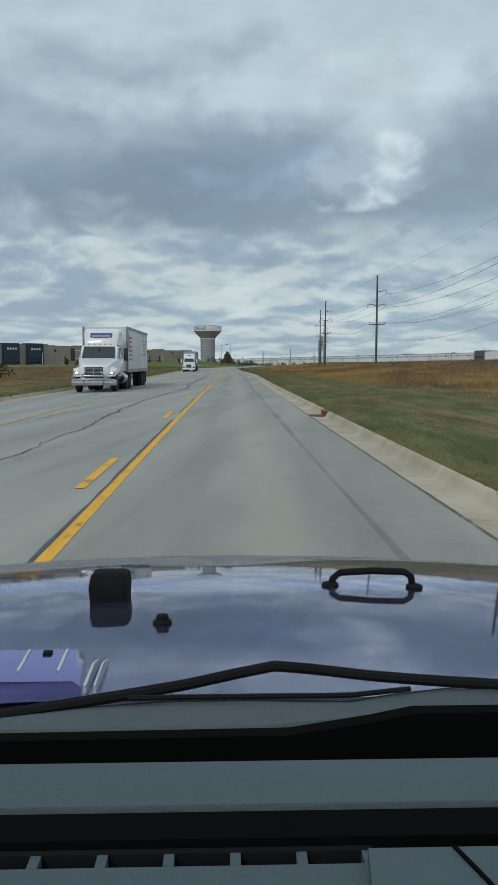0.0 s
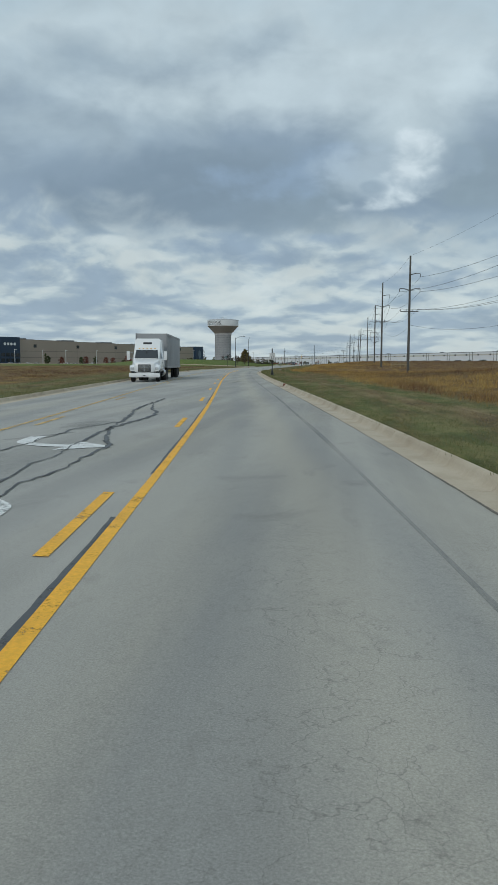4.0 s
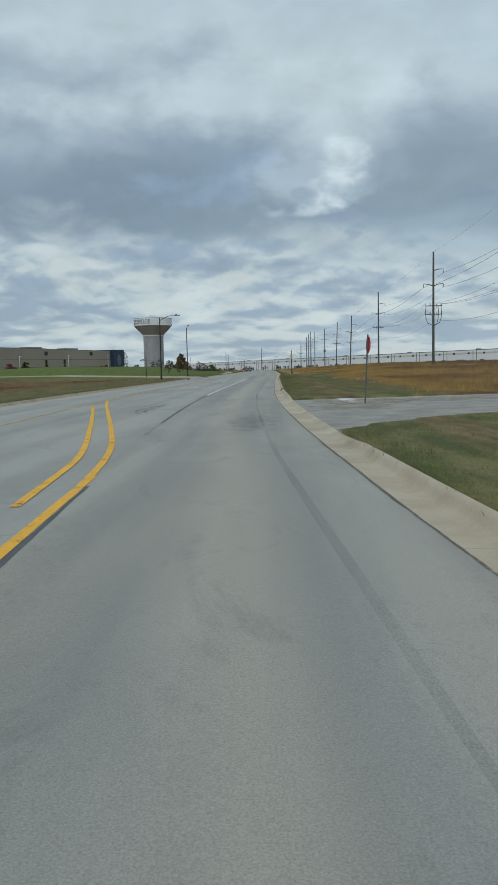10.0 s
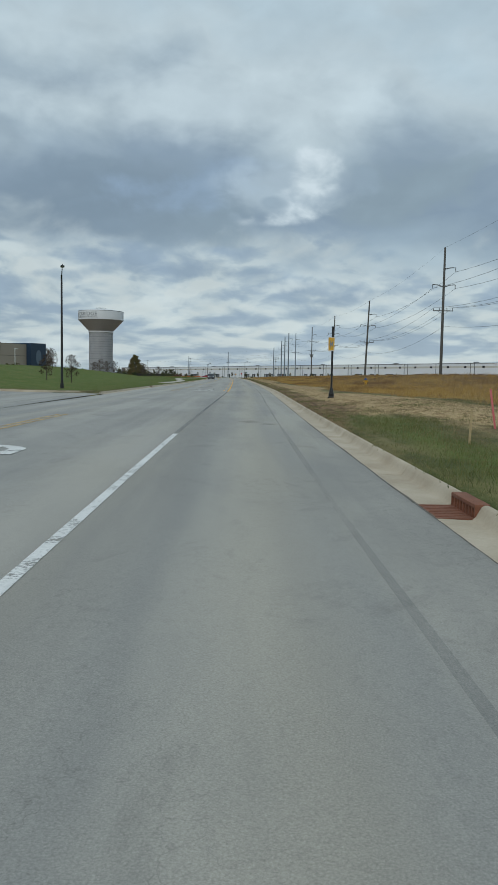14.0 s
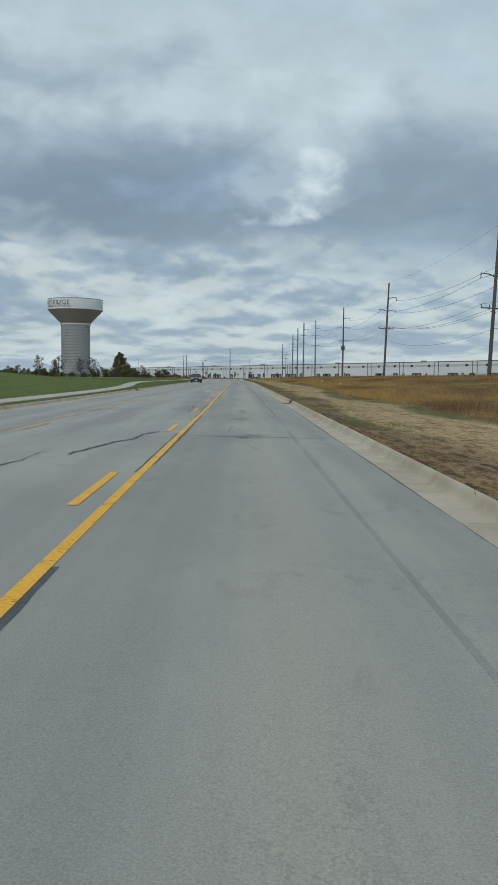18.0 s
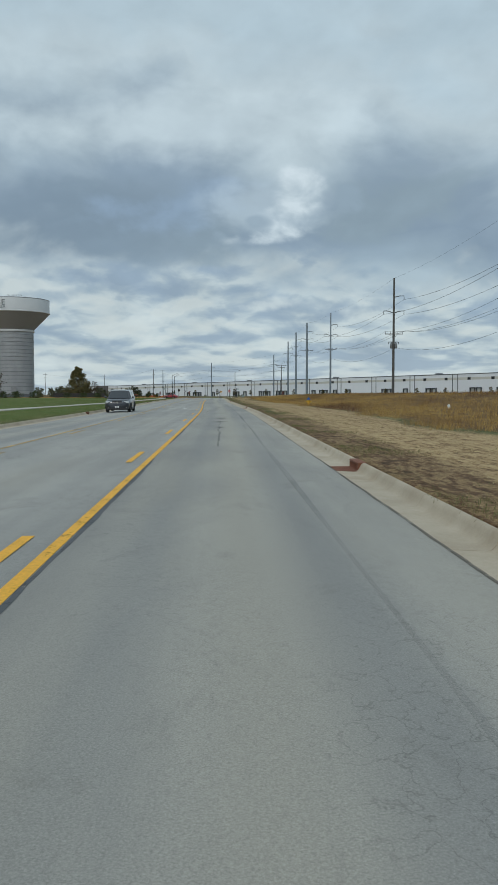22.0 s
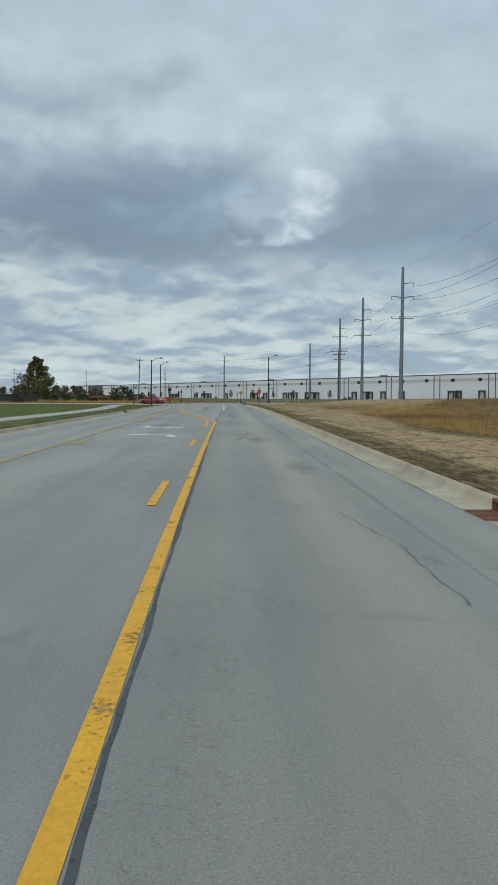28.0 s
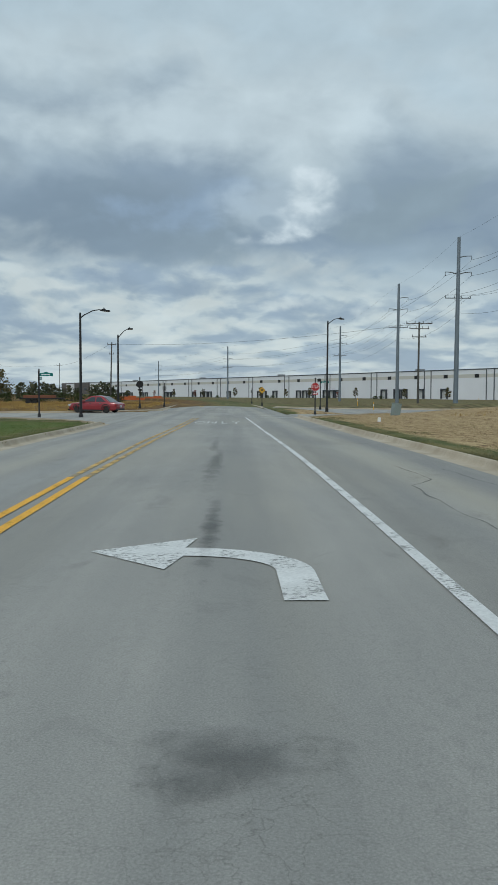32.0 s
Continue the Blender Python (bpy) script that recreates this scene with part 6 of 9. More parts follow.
def warehouse_white():
    p0, p1 = Vector((-143, 1294)), Vector((171, 845))
    L = (p1 - p0).length
    ang = math.degrees(math.atan2(p1.y - p0.y, p1.x - p0.x))
    H = 12.1
    t = thing("warehouse", pose(p0.x, p0.y, -3.7, 0, 0, ang) @ pose(0, 0, 0, 0, -0.50, 0), "long white tilt-up warehouse with dark downpipes", "warehouse")
    pairs = [17.8 + 32.3 * k for k in range(17)]
    cuts = [0.0] + pairs + [541.0]
    for i, (a, b) in enumerate(zip(cuts, cuts[1:])):
        part("wall_panel", boxes((a + 0.03, 0, -4, b - 0.03, 1.2, H - 0.35)), M_WHITEWALL, t)
    part("wall", boxes((0, 1.3, -4, 575, 160, H - 0.6)), M_WHITEWALL, t)
    part("roof_edge", boxes((-0.2, -0.18, H - 0.38, 541, 1.5, H)), M_DARKTRIM, t)
    part("roof", boxes((0, 1.6, H - 0.58, 575, 160, H - 0.45)), M_ROOF, t)
    part("wall_band", boxes((0, -0.04, 8.5, 541, 0.02, 9.9)), M_BAND, t)
    pipe = to_mesh("downpipe", boxes((-0.17, -0.25, -4, 0.17, 0.0, H - 0.4)), M_PIPE)
    louvre_bm = bmesh.new()
    box(louvre_bm, -1.05, -0.12, -0.75, 1.05, 0.05, 0.75)
    for z in (-0.5, -0.17, 0.17, 0.5):
        box(louvre_bm, -0.95, -0.16, z - 0.05, 0.95, -0.12, z + 0.05)
    louvre = to_mesh("louvre", louvre_bm, M_SIGNBLACK)
    for s in pairs:
        for d in (0.0, 3.7):
            if s + d < 540:
                again("downpipe", pipe, t, pose(s + d, 0, 0))
        for d in (11.6, 27.6):
            if s + d < 540:
                again("louvre", louvre, t, pose(s + d, 0, 9.2))
    door_bm = bmesh.new()
    box(door_bm, -1.75, -0.9, -0.3, -1.35, 0, 3.9)
    box(door_bm, 1.35, -0.9, -0.3, 1.75, 0, 3.9)
    box(door_bm, -1.75, -0.95, 3.4, 1.75, 0, 3.95)
    surround = to_mesh("dock_shelter", door_bm, M_DARKTRIM)
    leaf = to_mesh("dock_door", boxes((-1.35, -0.12, 0.0, 1.35, -0.04, 3.4)), M_DOOR)
    docks = [20, 24, 28] + [52 + 4.4 * i for i in range(5)] + [86, 92] + [119 + 4.4 * i for i in range(3)] + [154, 163, 167.4, 171.8] + [192, 222, 226.4, 236] + [256, 261, 266] + [277, 281.4, 285.8] + [317, 325, 329.4, 339] + [352, 384, 388.4, 402, 420, 424.4, 452, 456.4, 470, 486, 490.4, 512]
    for s in docks:
        d = again("dock_shelter", surround, t, pose(s, 0, 0.2))
        again("dock_door", leaf, d, Matrix())
    # grey office blocks on both ends
    for x0, x1, h, name in ((541, 553.5, 14.0, "office_block"), (-52, 0, 12.4, "office_block")):
        b = part(name, boxes((x0, -1.6, -4, x1, 40, h)), M_GREYWALL, t, "dark grey masonry office block")
        n = 5 if x1 - x0 > 20 else 3
        for i in range(n):
            for z in (1.5, 6.2):
                w = (x1 - x0) / n
                part("window", boxes((x0 + w * (i + 0.22), -1.66, z, x0 + w * (i + 0.78), -1.58, z + 2.0)), M_GLASS_DARK, b)
    part("entrance_wall", boxes((-40, -2.4, -4, -26, 0, 11.6)), M_WHITEWALL, t, "pale panel of the office entrance")
    part("wall_panel", boxes((553.6, 0, -4, 575, 1.2, 12.8)), M_WHITEWALL, t)
    for s in (60, 150, 230, 330, 420, 500):
        part("roof_unit", boxes((s, 6, H - 0.5, s + 3, 9, H + 1.0)), M_ALU, t)
    return t


def warehouse_tan():
    p0, p1 = Vector((-225.0, 367.0)), Vector((-95.5, 592.0))
    d = (p1 - p0).normalized()
    ang = math.degrees(math.atan2(d.y, d.x))
    H = 12.0
    t = thing("warehouse", pose(p0.x, p0.y, -0.6, 0, 0, ang), "tan concrete warehouse with navy corner blocks", "warehouse")
    cuts = [40] + [72 + 14.1 * k for k in range(14)]
    cuts = [c for c in cuts if c < 250] + [253]
    for a, b in zip(cuts, cuts[1:]):
        top = 11.3 + 0.014 * (253 - (a + b) / 2)
        panel = part("wall_panel", boxes((a + 0.03, 0, -2, b - 0.03, 1.0, top)), M_TAN, t)
        part("parapet", boxes((a, -0.06, top, b, 1.1, top + 0.12)), M_TAN_DARK, panel)
    part("wall", boxes((40, 1.1, -2, 259, 110, 10.8)), M_TAN, t)
    part("roof", boxes((40, 1.2, 10.82, 259, 110, 10.95)), M_ROOF, t)
    for z in (4.1, 7.3):
        part("reveal", boxes((40, -0.015, z, 253, 0.01, z + 0.16)), M_TAN_DARK, t)
    for s in (72.5, 100.5, 128.5, 157, 185, 212.5, 240):
        w = part("louvre", boxes((s - 0.9, -0.1, 9.2, s + 0.9, 0.02, 10.8)), M_SIGNBLACK, t)
        for i in range(4):
            part("blade", boxes((s - 0.85, -0.14, 9.35 + 0.38 * i, s + 0.85, -0.1, 9.5 + 0.38 * i)), M_DARKTRIM, w)
    for x0, x1, h in ((88.5, 99.5, 13.9), (106, 117.5, 14.1), (253, 260.2, 11.9)):
        b = part("corner_block", boxes((x0, -2.2, -2, x1, 4 if x0 < 200 else 90, h)), M_NAVY, t, "navy blue corner block")
        if x0 < 200:
            for i in range(4):
                for z in (2.0, 4.6):
                    w = (x1 - x0) / 4
                    part("window", boxes((x0 + w * (i + 0.12), -2.26, z, x0 + w * (i + 0.88), -2.18, z + 1.6)), M_GLASS_DARK, b)
            for i in range(4):
                bm = bmesh.new()
                lathe(bm, [(0.75, -0.03), (0.75, 0.03)], 6, pose(x0 + 2.6 + 1.9 * i, -2.24, 10.7, 90))
                part("emblem", bm, M_SIGNWHITE, b, "white hexagon emblem")
        else:
            bm = bmesh.new()
            lathe(bm, [(1.6, -0.03), (1.6, 0.03)], 24, pose(256.6, -2.24, 7.0, 90) @ Matrix.Diagonal((0.8, 1.6, 1, 1)))
            part("emblem", bm, material("faded_emblem", (0.10, 0.14, 0.19), 0.5), b, "pale oval emblem")
    for s in (62, 118, 150, 178, 206, 228):
        part("roof_unit", boxes((s, 5, 10.9, s + 9, 9, 12.2 + 0.014 * (253 - s))), M_ALU, t)
    return t


warehouse_white()
warehouse_tan()

# ---------------------------------------------------------------- water tower
M_TANK = material("tower_paint", (0.64, 0.66, 0.67), 0.5, second=(0.55, 0.57, 0.58), scale=0.12, fine=3, fine_amount=0.05)
M_BOWL = material("tower_bowl", (0.33, 0.33, 0.325), 0.6, second=(0.28, 0.28, 0.275), scale=0.12, fine=3, fine_amount=0.06)
M_SHAFT = material("tower_shaft", (0.36, 0.375, 0.385), 0.75, second=(0.27, 0.285, 0.30), scale=0.35, amount=0.6, fine=2, fine_amount=0.12, stretch=(1, 1, 0.3))
M_JOINT = material("tower_joint", (0.15, 0.16, 0.17), 0.8)
M_LOGO = material("tower_lettering", (0.10, 0.12, 0.13), 0.5)


def water_tower():
    t = thing("water_tower", pose(-112.6, 819, 0.9), "white water tower on a banded concrete shaft", "water tower")
    bm = bmesh.new()
    lathe(bm, [(7.42, -1.5), (7.42, 26.4)], 48)
    part("shaft_core", bm, M_JOINT, t)
    n = 17
    ring = None
    for i in range(n):
        z0 = 0.05 + 26.2 * i / n
        bm = bmesh.new()
        prof = [(7.44, z0 + 0.06), (7.56, z0 + 0.14)]
        for k in range(1, 4):
            zz = z0 + 26.2 / n * k / 4
            prof += [(7.56, zz - 0.05), (7.50, zz), (7.56, zz + 0.05)]
        z1 = z0 + 26.2 / n
        prof += [(7.56, z1 - 0.12), (7.44, z1 - 0.05)]
        lathe(bm, prof, 48)
        part("shaft_ring", bm, M_SHAFT, t)
    bm = bmesh.new()
    lathe(bm, [(7.3, 25.9), (7.9, 25.95), (8.0, 26.3), (8.0, 26.7), (7.6, 26.8)], 48)
    part("collar", bm, M_TANK, t, "white collar ring")
    bm = bmesh.new()
    lathe(bm, [(7.6, 26.7), (13.6, 33.0), (14.1, 33.6)], 64)
    part("bowl", bm, M_BOWL, t, "grey conical bowl")
    bm = bmesh.new()
    lathe(bm, [(14.1, 33.6), (14.4, 33.7), (14.42, 34.1), (14.3, 34.2), (14.3, 39.0), (14.2, 39.3), (13.4, 39.55), (9, 40.2), (4, 40.55), (0.4, 40.65)], 96)
    part("tank", bm, M_TANK, t)
    bm = bmesh.new()
    lathe(bm, [(14.34, 39.02), (14.34, 39.3), (14.1, 39.32)], 64, None, False)
    part("rim", bm, M_ALU, t)
    rail = bmesh.new()
    for h in (0.5, 1.0):
        pts = [(3 * math.cos(a), 3 * math.sin(a), 40.55 + h) for a in [2 * math.pi * i / 24 for i in range(25)]]
        tube(rail, pts, 0.03, 5)
    for i in range(12):
        a = 2 * math.pi * i / 12
        tube(rail, [(3 * math.cos(a), 3 * math.sin(a), 40.3), (3 * math.cos(a), 3 * math.sin(a), 41.6)], 0.03, 5)
    part("rail", rail, M_ALU, t)
    bm = bmesh.new()
    lathe(bm, [(0.6, 40.5), (0.6, 41.4), (0.3, 41.7)], 12)
    part("vent", bm, M_TANK, t)
    part("door", boxes((0.0, -7.75, 0.0, 2.2, -7.3, 3.0)), M_ALU, t)

    def around(me, mid, z, sx):
        """Bend flat lettering round the tank."""
        for v in me.vertices:
            a = radians(mid) + v.co.x * sx / 14.3
            v.co = (14.34 * math.cos(a), 14.34 * math.sin(a), z + v.co.y)
        return me

    again("lettering", around(text_mesh("RIVERRIDGE", 3.1, M_LOGO, "lettering"), -129, 36.9, 1.18), t, Matrix(), "dark grey lettering round the tank")
    again("lettering", around(text_mesh("COMMERCE CENTER", 1.15, M_LOGO, "lettering"), -127, 35.25, 1.75), t, Matrix())
    bm = bmesh.new()
    vs = []
    for i in range(41):
        a = radians(-165 + 78 * i / 40)
        zz = 34.55 + 0.25 * math.sin(i / 40 * math.pi)
        vs.append((bm.verts.new((14.35 * math.cos(a), 14.35 * math.sin(a), zz)), bm.verts.new((14.35 * math.cos(a), 14.35 * math.sin(a), zz + 0.10 + 0.12 * math.sin(i / 40 * math.pi)))))
    for (a, b), (c, d) in zip(vs, vs[1:]):
        bm.faces.new((a, c, d, b))
    part("swoosh", bm, M_LOGO, t)
    return t


water_tower()


# ---------------------------------------------------------------- trees and shrubs
def leaf_material(name, a, b, c):
    m = bpy.data.materials.new(name)
    m.use_nodes = True
    n = Nodes(m.node_tree)
    out = n.add("ShaderNodeOutputMaterial")
    s = n.add("ShaderNodeBsdfPrincipled")
    n.link(s.outputs[0], out.inputs[0])
    r = n.add("ShaderNodeNewGeometry").outputs["Random Per Island"]
    o = n.add("ShaderNodeObjectInfo").outputs["Random"]
    k = n.math("ADD", n.math("MULTIPLY", r, 0.8), n.math("MULTIPLY", o, 0.2))
    n.link(n.ramp(k, [(0.0, a), (0.5, b), (1.0, c)]), s.inputs["Base Color"])
    s.inputs["Roughness"].default_value = 0.8
    s.inputs["Specular IOR Level"].default_value = 0.2
    return m


M_BARK = material("bark", (0.09, 0.075, 0.06), 0.9, second=(0.05, 0.042, 0.035), scale=4, fine=30, stretch=(1, 1, 0.2))
L_RED = leaf_material("red_leaves", (0.12, 0.035, 0.03), (0.19, 0.055, 0.042), (0.24, 0.10, 0.055))
L_GREEN = leaf_material("green_leaves", (0.022, 0.038, 0.014), (0.045, 0.066, 0.02), (0.085, 0.095, 0.03))
L_OLIVE = leaf_material("olive_leaves", (0.05, 0.055, 0.02), (0.09, 0.08, 0.03), (0.16, 0.11, 0.045))
L_OAK = leaf_material("turning_oak_leaves", (0.06, 0.07, 0.03), (0.12, 0.115, 0.045), (0.24, 0.16, 0.065))
L_BROWN = leaf_material("brown_leaves", (0.035, 0.028, 0.022), (0.065, 0.045, 0.032), (0.10, 0.065, 0.045))
L_WOOD = leaf_material("far_wood_leaves", (0.05, 0.062, 0.042), (0.085, 0.095, 0.055), (0.15, 0.125, 0.07))


def leaves(bm, centre, radius, count, size, rnd, flat=0.8):
    """Small bent leaves scattered through a lump of the crown."""
    for _ in range(count):
        while True:
            p = Vector((rnd.uniform(-1, 1), rnd.uniform(-1, 1), rnd.uniform(-1, 1)))
            if 0.25 < p.length < 1:
                break
        p = Vector(centre) + Vector((p.x * radius, p.y * radius, p.z * radius * flat))
        a = Vector((rnd.uniform(-1, 1), rnd.uniform(-1, 1), rnd.uniform(-0.7, 0.7))).normalized()
        b = a.cross(Vector((rnd.uniform(-1, 1), rnd.uniform(-1, 1), rnd.uniform(-1, 1)))).normalized()
        s = size * rnd.uniform(0.6, 1.4)
        vs = [bm.verts.new(p + q) for q in (a * s, b * s * 0.6, -a * s, -b * s * 0.6)]
        bm.faces.new(vs)


def tree(H, width, leaf, seed, lumps=14, per=60, size=0.22, low=0.25, label="", shape="round", bare=0.0):
    """A tree with a tapered trunk, limbs and a crown of many small leaves."""
    rnd = random.Random(seed)
    t = thing("tree", pose(0, 0, 0), label, "tree")
    bm = bmesh.new()
    r = 0.022 * H + 0.03
    mid = (rnd.uniform(-0.02, 0.02) * H, rnd.uniform(-0.02, 0.02) * H, H * 0.45)
    tube(bm, [(0, 0, -0.4), (0, 0, 0.0), mid, (mid[0] * 1.5, mid[1] * 1.4, H * 0.92)], r, 8, r * 0.15)
    part("trunk", bm, M_BARK, t)
    limbs, crown = bmesh.new(), bmesh.new()
    for i in range(lumps):
        k = (i + 0.5) / lumps
        h = H * (low + (0.95 - low) * k)
        if shape == "cone":
            spread = width * 0.5 * (1.05 - k) ** 0.8
        elif shape == "pyramid":
            spread = width * 0.5 * min(0.8 + 0.7 * k, 1.0) * (1.03 - max(0.0, (k - 0.25) / 0.75)) ** 0.75 * rnd.uniform(0.75, 1.12)
        else:
            spread = width * 0.5 * math.sqrt(max(0.05, 1 - (2 * (k - 0.42)) ** 2 * 0.75))
        a = i * 2.4 + rnd.uniform(-0.5, 0.5)
        d = spread * (rnd.uniform(0.5, 0.95) if shape == "pyramid" else rnd.uniform(0.35, 0.85))
        p = (d * math.cos(a), d * math.sin(a), h + rnd.uniform(-0.04, 0.04) * H)
        tube(limbs, [(mid[0] * k, mid[1] * k, max(H * 0.15, h - 0.12 * H)), (p[0] * 0.5, p[1] * 0.5, h - 0.05 * H), p], r * 0.35, 5, r * 0.06)
        rad = max(0.055 * H, spread * rnd.uniform(0.28, 0.42)) if shape == "pyramid" else max(0.10 * H, spread * rnd.uniform(0.42, 0.62)) if shape != "cone" else max(0.07 * H, spread * 0.55)
        leaves(crown, p, rad, int(per * (1 - bare)), size, rnd, 0.75)
        for _ in range(3):
            q = (p[0] + rnd.uniform(-1, 1) * rad * 1.2, p[1] + rnd.uniform(-1, 1) * rad * 1.2, p[2] + rnd.uniform(-0.5, 1) * rad)
            tube(limbs, [p, q], r * 0.1, 4, r * 0.03)
    part("branching", limbs, M_BARK, t)
    part("crown", crown, leaf, t)
    return t


def plant(model, places, rnd):
    """Set out a model and its copies; places: x, y, scale."""
    for i, (x, y, s) in enumerate(places):
        z = ground_z(x, y) - 0.05
        m = pose(x, y, z, 0, 0, rnd.uniform(0, 360)) @ Matrix.Diagonal((s, s, s, 1))
        if i == 0:
            model.matrix_basis = m
        else:
            c = copy_thing(model, Matrix())
            c.matrix_basis = m


rnd = random.Random(5)


def along_tan(s, off):
    p0, d = Vector((-225.0, 367.0)), (Vector((-95.5, 592.0)) - Vector((-225.0, 367.0))).normalized()
    n = Vector((d.y, -d.x))
    q = p0 + d * s + n * off
    return q.x, q.y


def along_white(s, off):
    p0, d = Vector((-143.0, 1294.0)), (Vector((171.0, 845.0)) - Vector((-143.0, 1294.0))).normalized()
    n = Vector((d.y, -d.x))
    q = p0 + d * s + n * off
    return q.x, q.y


red_tree = tree(5.2, 3.4, L_RED, 1, 12, 70, 0.2, 0.3, "small red-leaved autumn tree by the parking lot")
plant(red_tree, [(*along_tan(s, o), k) for s, o, k in ((132, 16, 0.9), (148, 16, 0.95), (163, 15, 0.85), (166, 17, 0.8), (178, 16, 1.0), (182, 14, 0.75), (196, 16, 0.7), (213, 14, 0.6), (219, 15, 0.55), (225, 15, 0.5))], rnd)
green_tree = tree(5.6, 3.2, L_GREEN, 2, 12, 70, 0.22, 0.2, "small dark green tree by the parking lot")
plant(green_tree, [(*along_tan(s, o), k) for s, o, k in ((124, 15, 0.9), (143, 18, 0.8), (153, 18, 0.85), (187, 15, 1.0), (205, 18, 0.6))], rnd)
slim = tree(6.4, 1.5, L_GREEN, 3, 14, 50, 0.18, 0.08, "slim columnar evergreen by the warehouse", "cone")
plant(slim, [(*along_tan(s, o), 1.0) for s, o in ((121, 17), (193, 20), (203, 20))], rnd)
olive = tree(3.2, 3.6, L_OLIVE, 4, 10, 60, 0.18, 0.08, "low olive-brown shrub by the warehouse")
plant(olive, [(*along_tan(s, o), k) for s, o, k in ((228, 17, 1), (232, 16, 1.1), (239, 15, 0.9), (199, 22, 1), (172, 19, 0.9))], rnd)
bare_tree = tree(7.5, 4.6, L_BROWN, 6, 16, 26, 0.2, 0.28, "young tree with sparse brown leaves on the lawn")
plant(bare_tree, [(-47.9, 402, 0.42), (-45.4, 404, 0.46), (-103, 640, 1.5), (-119, 648, 1.7), (-109, 660, 1.6), (-126, 655, 1.65), (-114, 641, 1.35), (-66.5, 560, 0.62), (-54.5, 555, 0.6), (-88, 672, 1.0), (-84, 690, 0.95), (-96, 700, 0.9), (-70, 760, 0.8)], rnd)
oak = tree(16.6, 15.5, L_OAK, 7, 64, 130, 0.34, 0.06, "tall dark oak turning brown", "pyramid")
plant(oak, [(-100.5, 895, 1.0)], rnd)
dock_tree = tree(5.0, 2.6, L_OLIVE, 8, 10, 36, 0.22, 0.3, "thin yellowing tree in front of the docks")
plant(dock_tree, [(*along_white(s, o), k) for s, o, k in ((288, 20, 1), (321, 22, 1), (346, 18, 0.9), (198, 22, 1), (232, 24, 1.1), (252, 22, 1.15), (276, 25, 0.9), (372, 22, 1), (404, 20, 1), (430, 22, 1), (162, 20, 1), (120, 20, 0.9), (452, 24, 1), (480, 22, 1), (62, 22, 1.1), (90, 22, 1))], rnd)
young_red = tree(4.4, 2.2, L_RED, 9, 9, 30, 0.2, 0.3, "thin red tree in front of the docks")
plant(young_red, [(*along_white(s, o), k) for s, o, k in ((142, 22, 1), (186, 20, 1), (312, 24, 0.9))], rnd)
hedge = tree(2.0, 3.8, L_GREEN, 10, 9, 60, 0.16, 0.05, "low dark hedge shrub on the lawn")
plant(hedge, [(-122 + 5.2 * i, 628 + 1.5 * (i % 3), 0.7 + 0.1 * (i % 3)) for i in range(9)] + [(-96 + 4.2 * i, 690 + 3 * (i % 2), 0.9) for i in range(6)] + [(-84 + 4 * i, 850 - 2 * (i % 2), 1.0) for i in range(8)] + [(-66 - 5 * i, 742 + 2 * (i % 2), 0.8) for i in range(3)] + [(*along_white(s, 24), 0.7) for s in (215, 260, 264, 305, 335, 338)] + [(-32.5, 78, 0.8)], rnd)


def woods(name, places, H, leaf, label, seed, dense=40):
    """A far belt of trees as one mass of trunks and leaves."""
    rnd = random.Random(seed)
    bm = bmesh.new()
    for x, y in places:
        h = H * rnd.uniform(0.6, 1.1)
        z = ground_z(x, y)
        tube(bm, [(x, y, z - 0.5), (x, y, z + h * 0.8)], 0.02 * h, 4, 0.005 * h)
        for i in range(5):
            k = 0.2 + 0.17 * i
            rad = h * (0.44 - 0.06 * i) * rnd.uniform(0.75, 1.25)
            leaves(bm, (x + rnd.uniform(-1, 1) * rad * 0.5, y + rnd.uniform(-1, 1) * rad * 0.5, z + h * (k - 0.08)), rad, dense, 0.085 * h, rnd, 0.7)
    return tagged(new(name, to_mesh(name, bm, leaf)), label, "trees", kind="stuff")


woods("tree_belt", [(-250 + 2.6 * i + rnd.uniform(-3, 3), 985 + 0.25 * i + rnd.uniform(-14, 14)) for i in range(68)], 6.8, L_WOOD, "dense green and brown tree belt beyond the lawn", 11, 34)
woods("tree_belt", [(-330 + 4.5 * i + rnd.uniform(-4, 4), 930 + rnd.uniform(-14, 14)) for i in range(40)], 6, L_OLIVE, "brownish scrub and trees behind the tower", 12, 30)
woods("tree_belt", [(-900 + 11 * i + rnd.uniform(-8, 8), 1750 + rnd.uniform(-60, 60)) for i in range(82)], 17, L_WOOD, "far dark woods on the horizon", 14, 22)
woods("tree_belt", [(-560 + 6 * i + rnd.uniform(-5, 5), 760 + rnd.uniform(-20, 20)) for i in range(46)], 8, L_WOOD, "far tree line beyond the tan warehouse", 15, 24)


# ---------------------------------------------------------------- vehicles
def paint_material(name, c, metal=0.3):
    m = material(name, c, 0.35, metal, second=tuple(v * 0.9 for v in c), scale=2, amount=0.2, fine=60, fine_amount=0.02, coat=0.9)
    return m


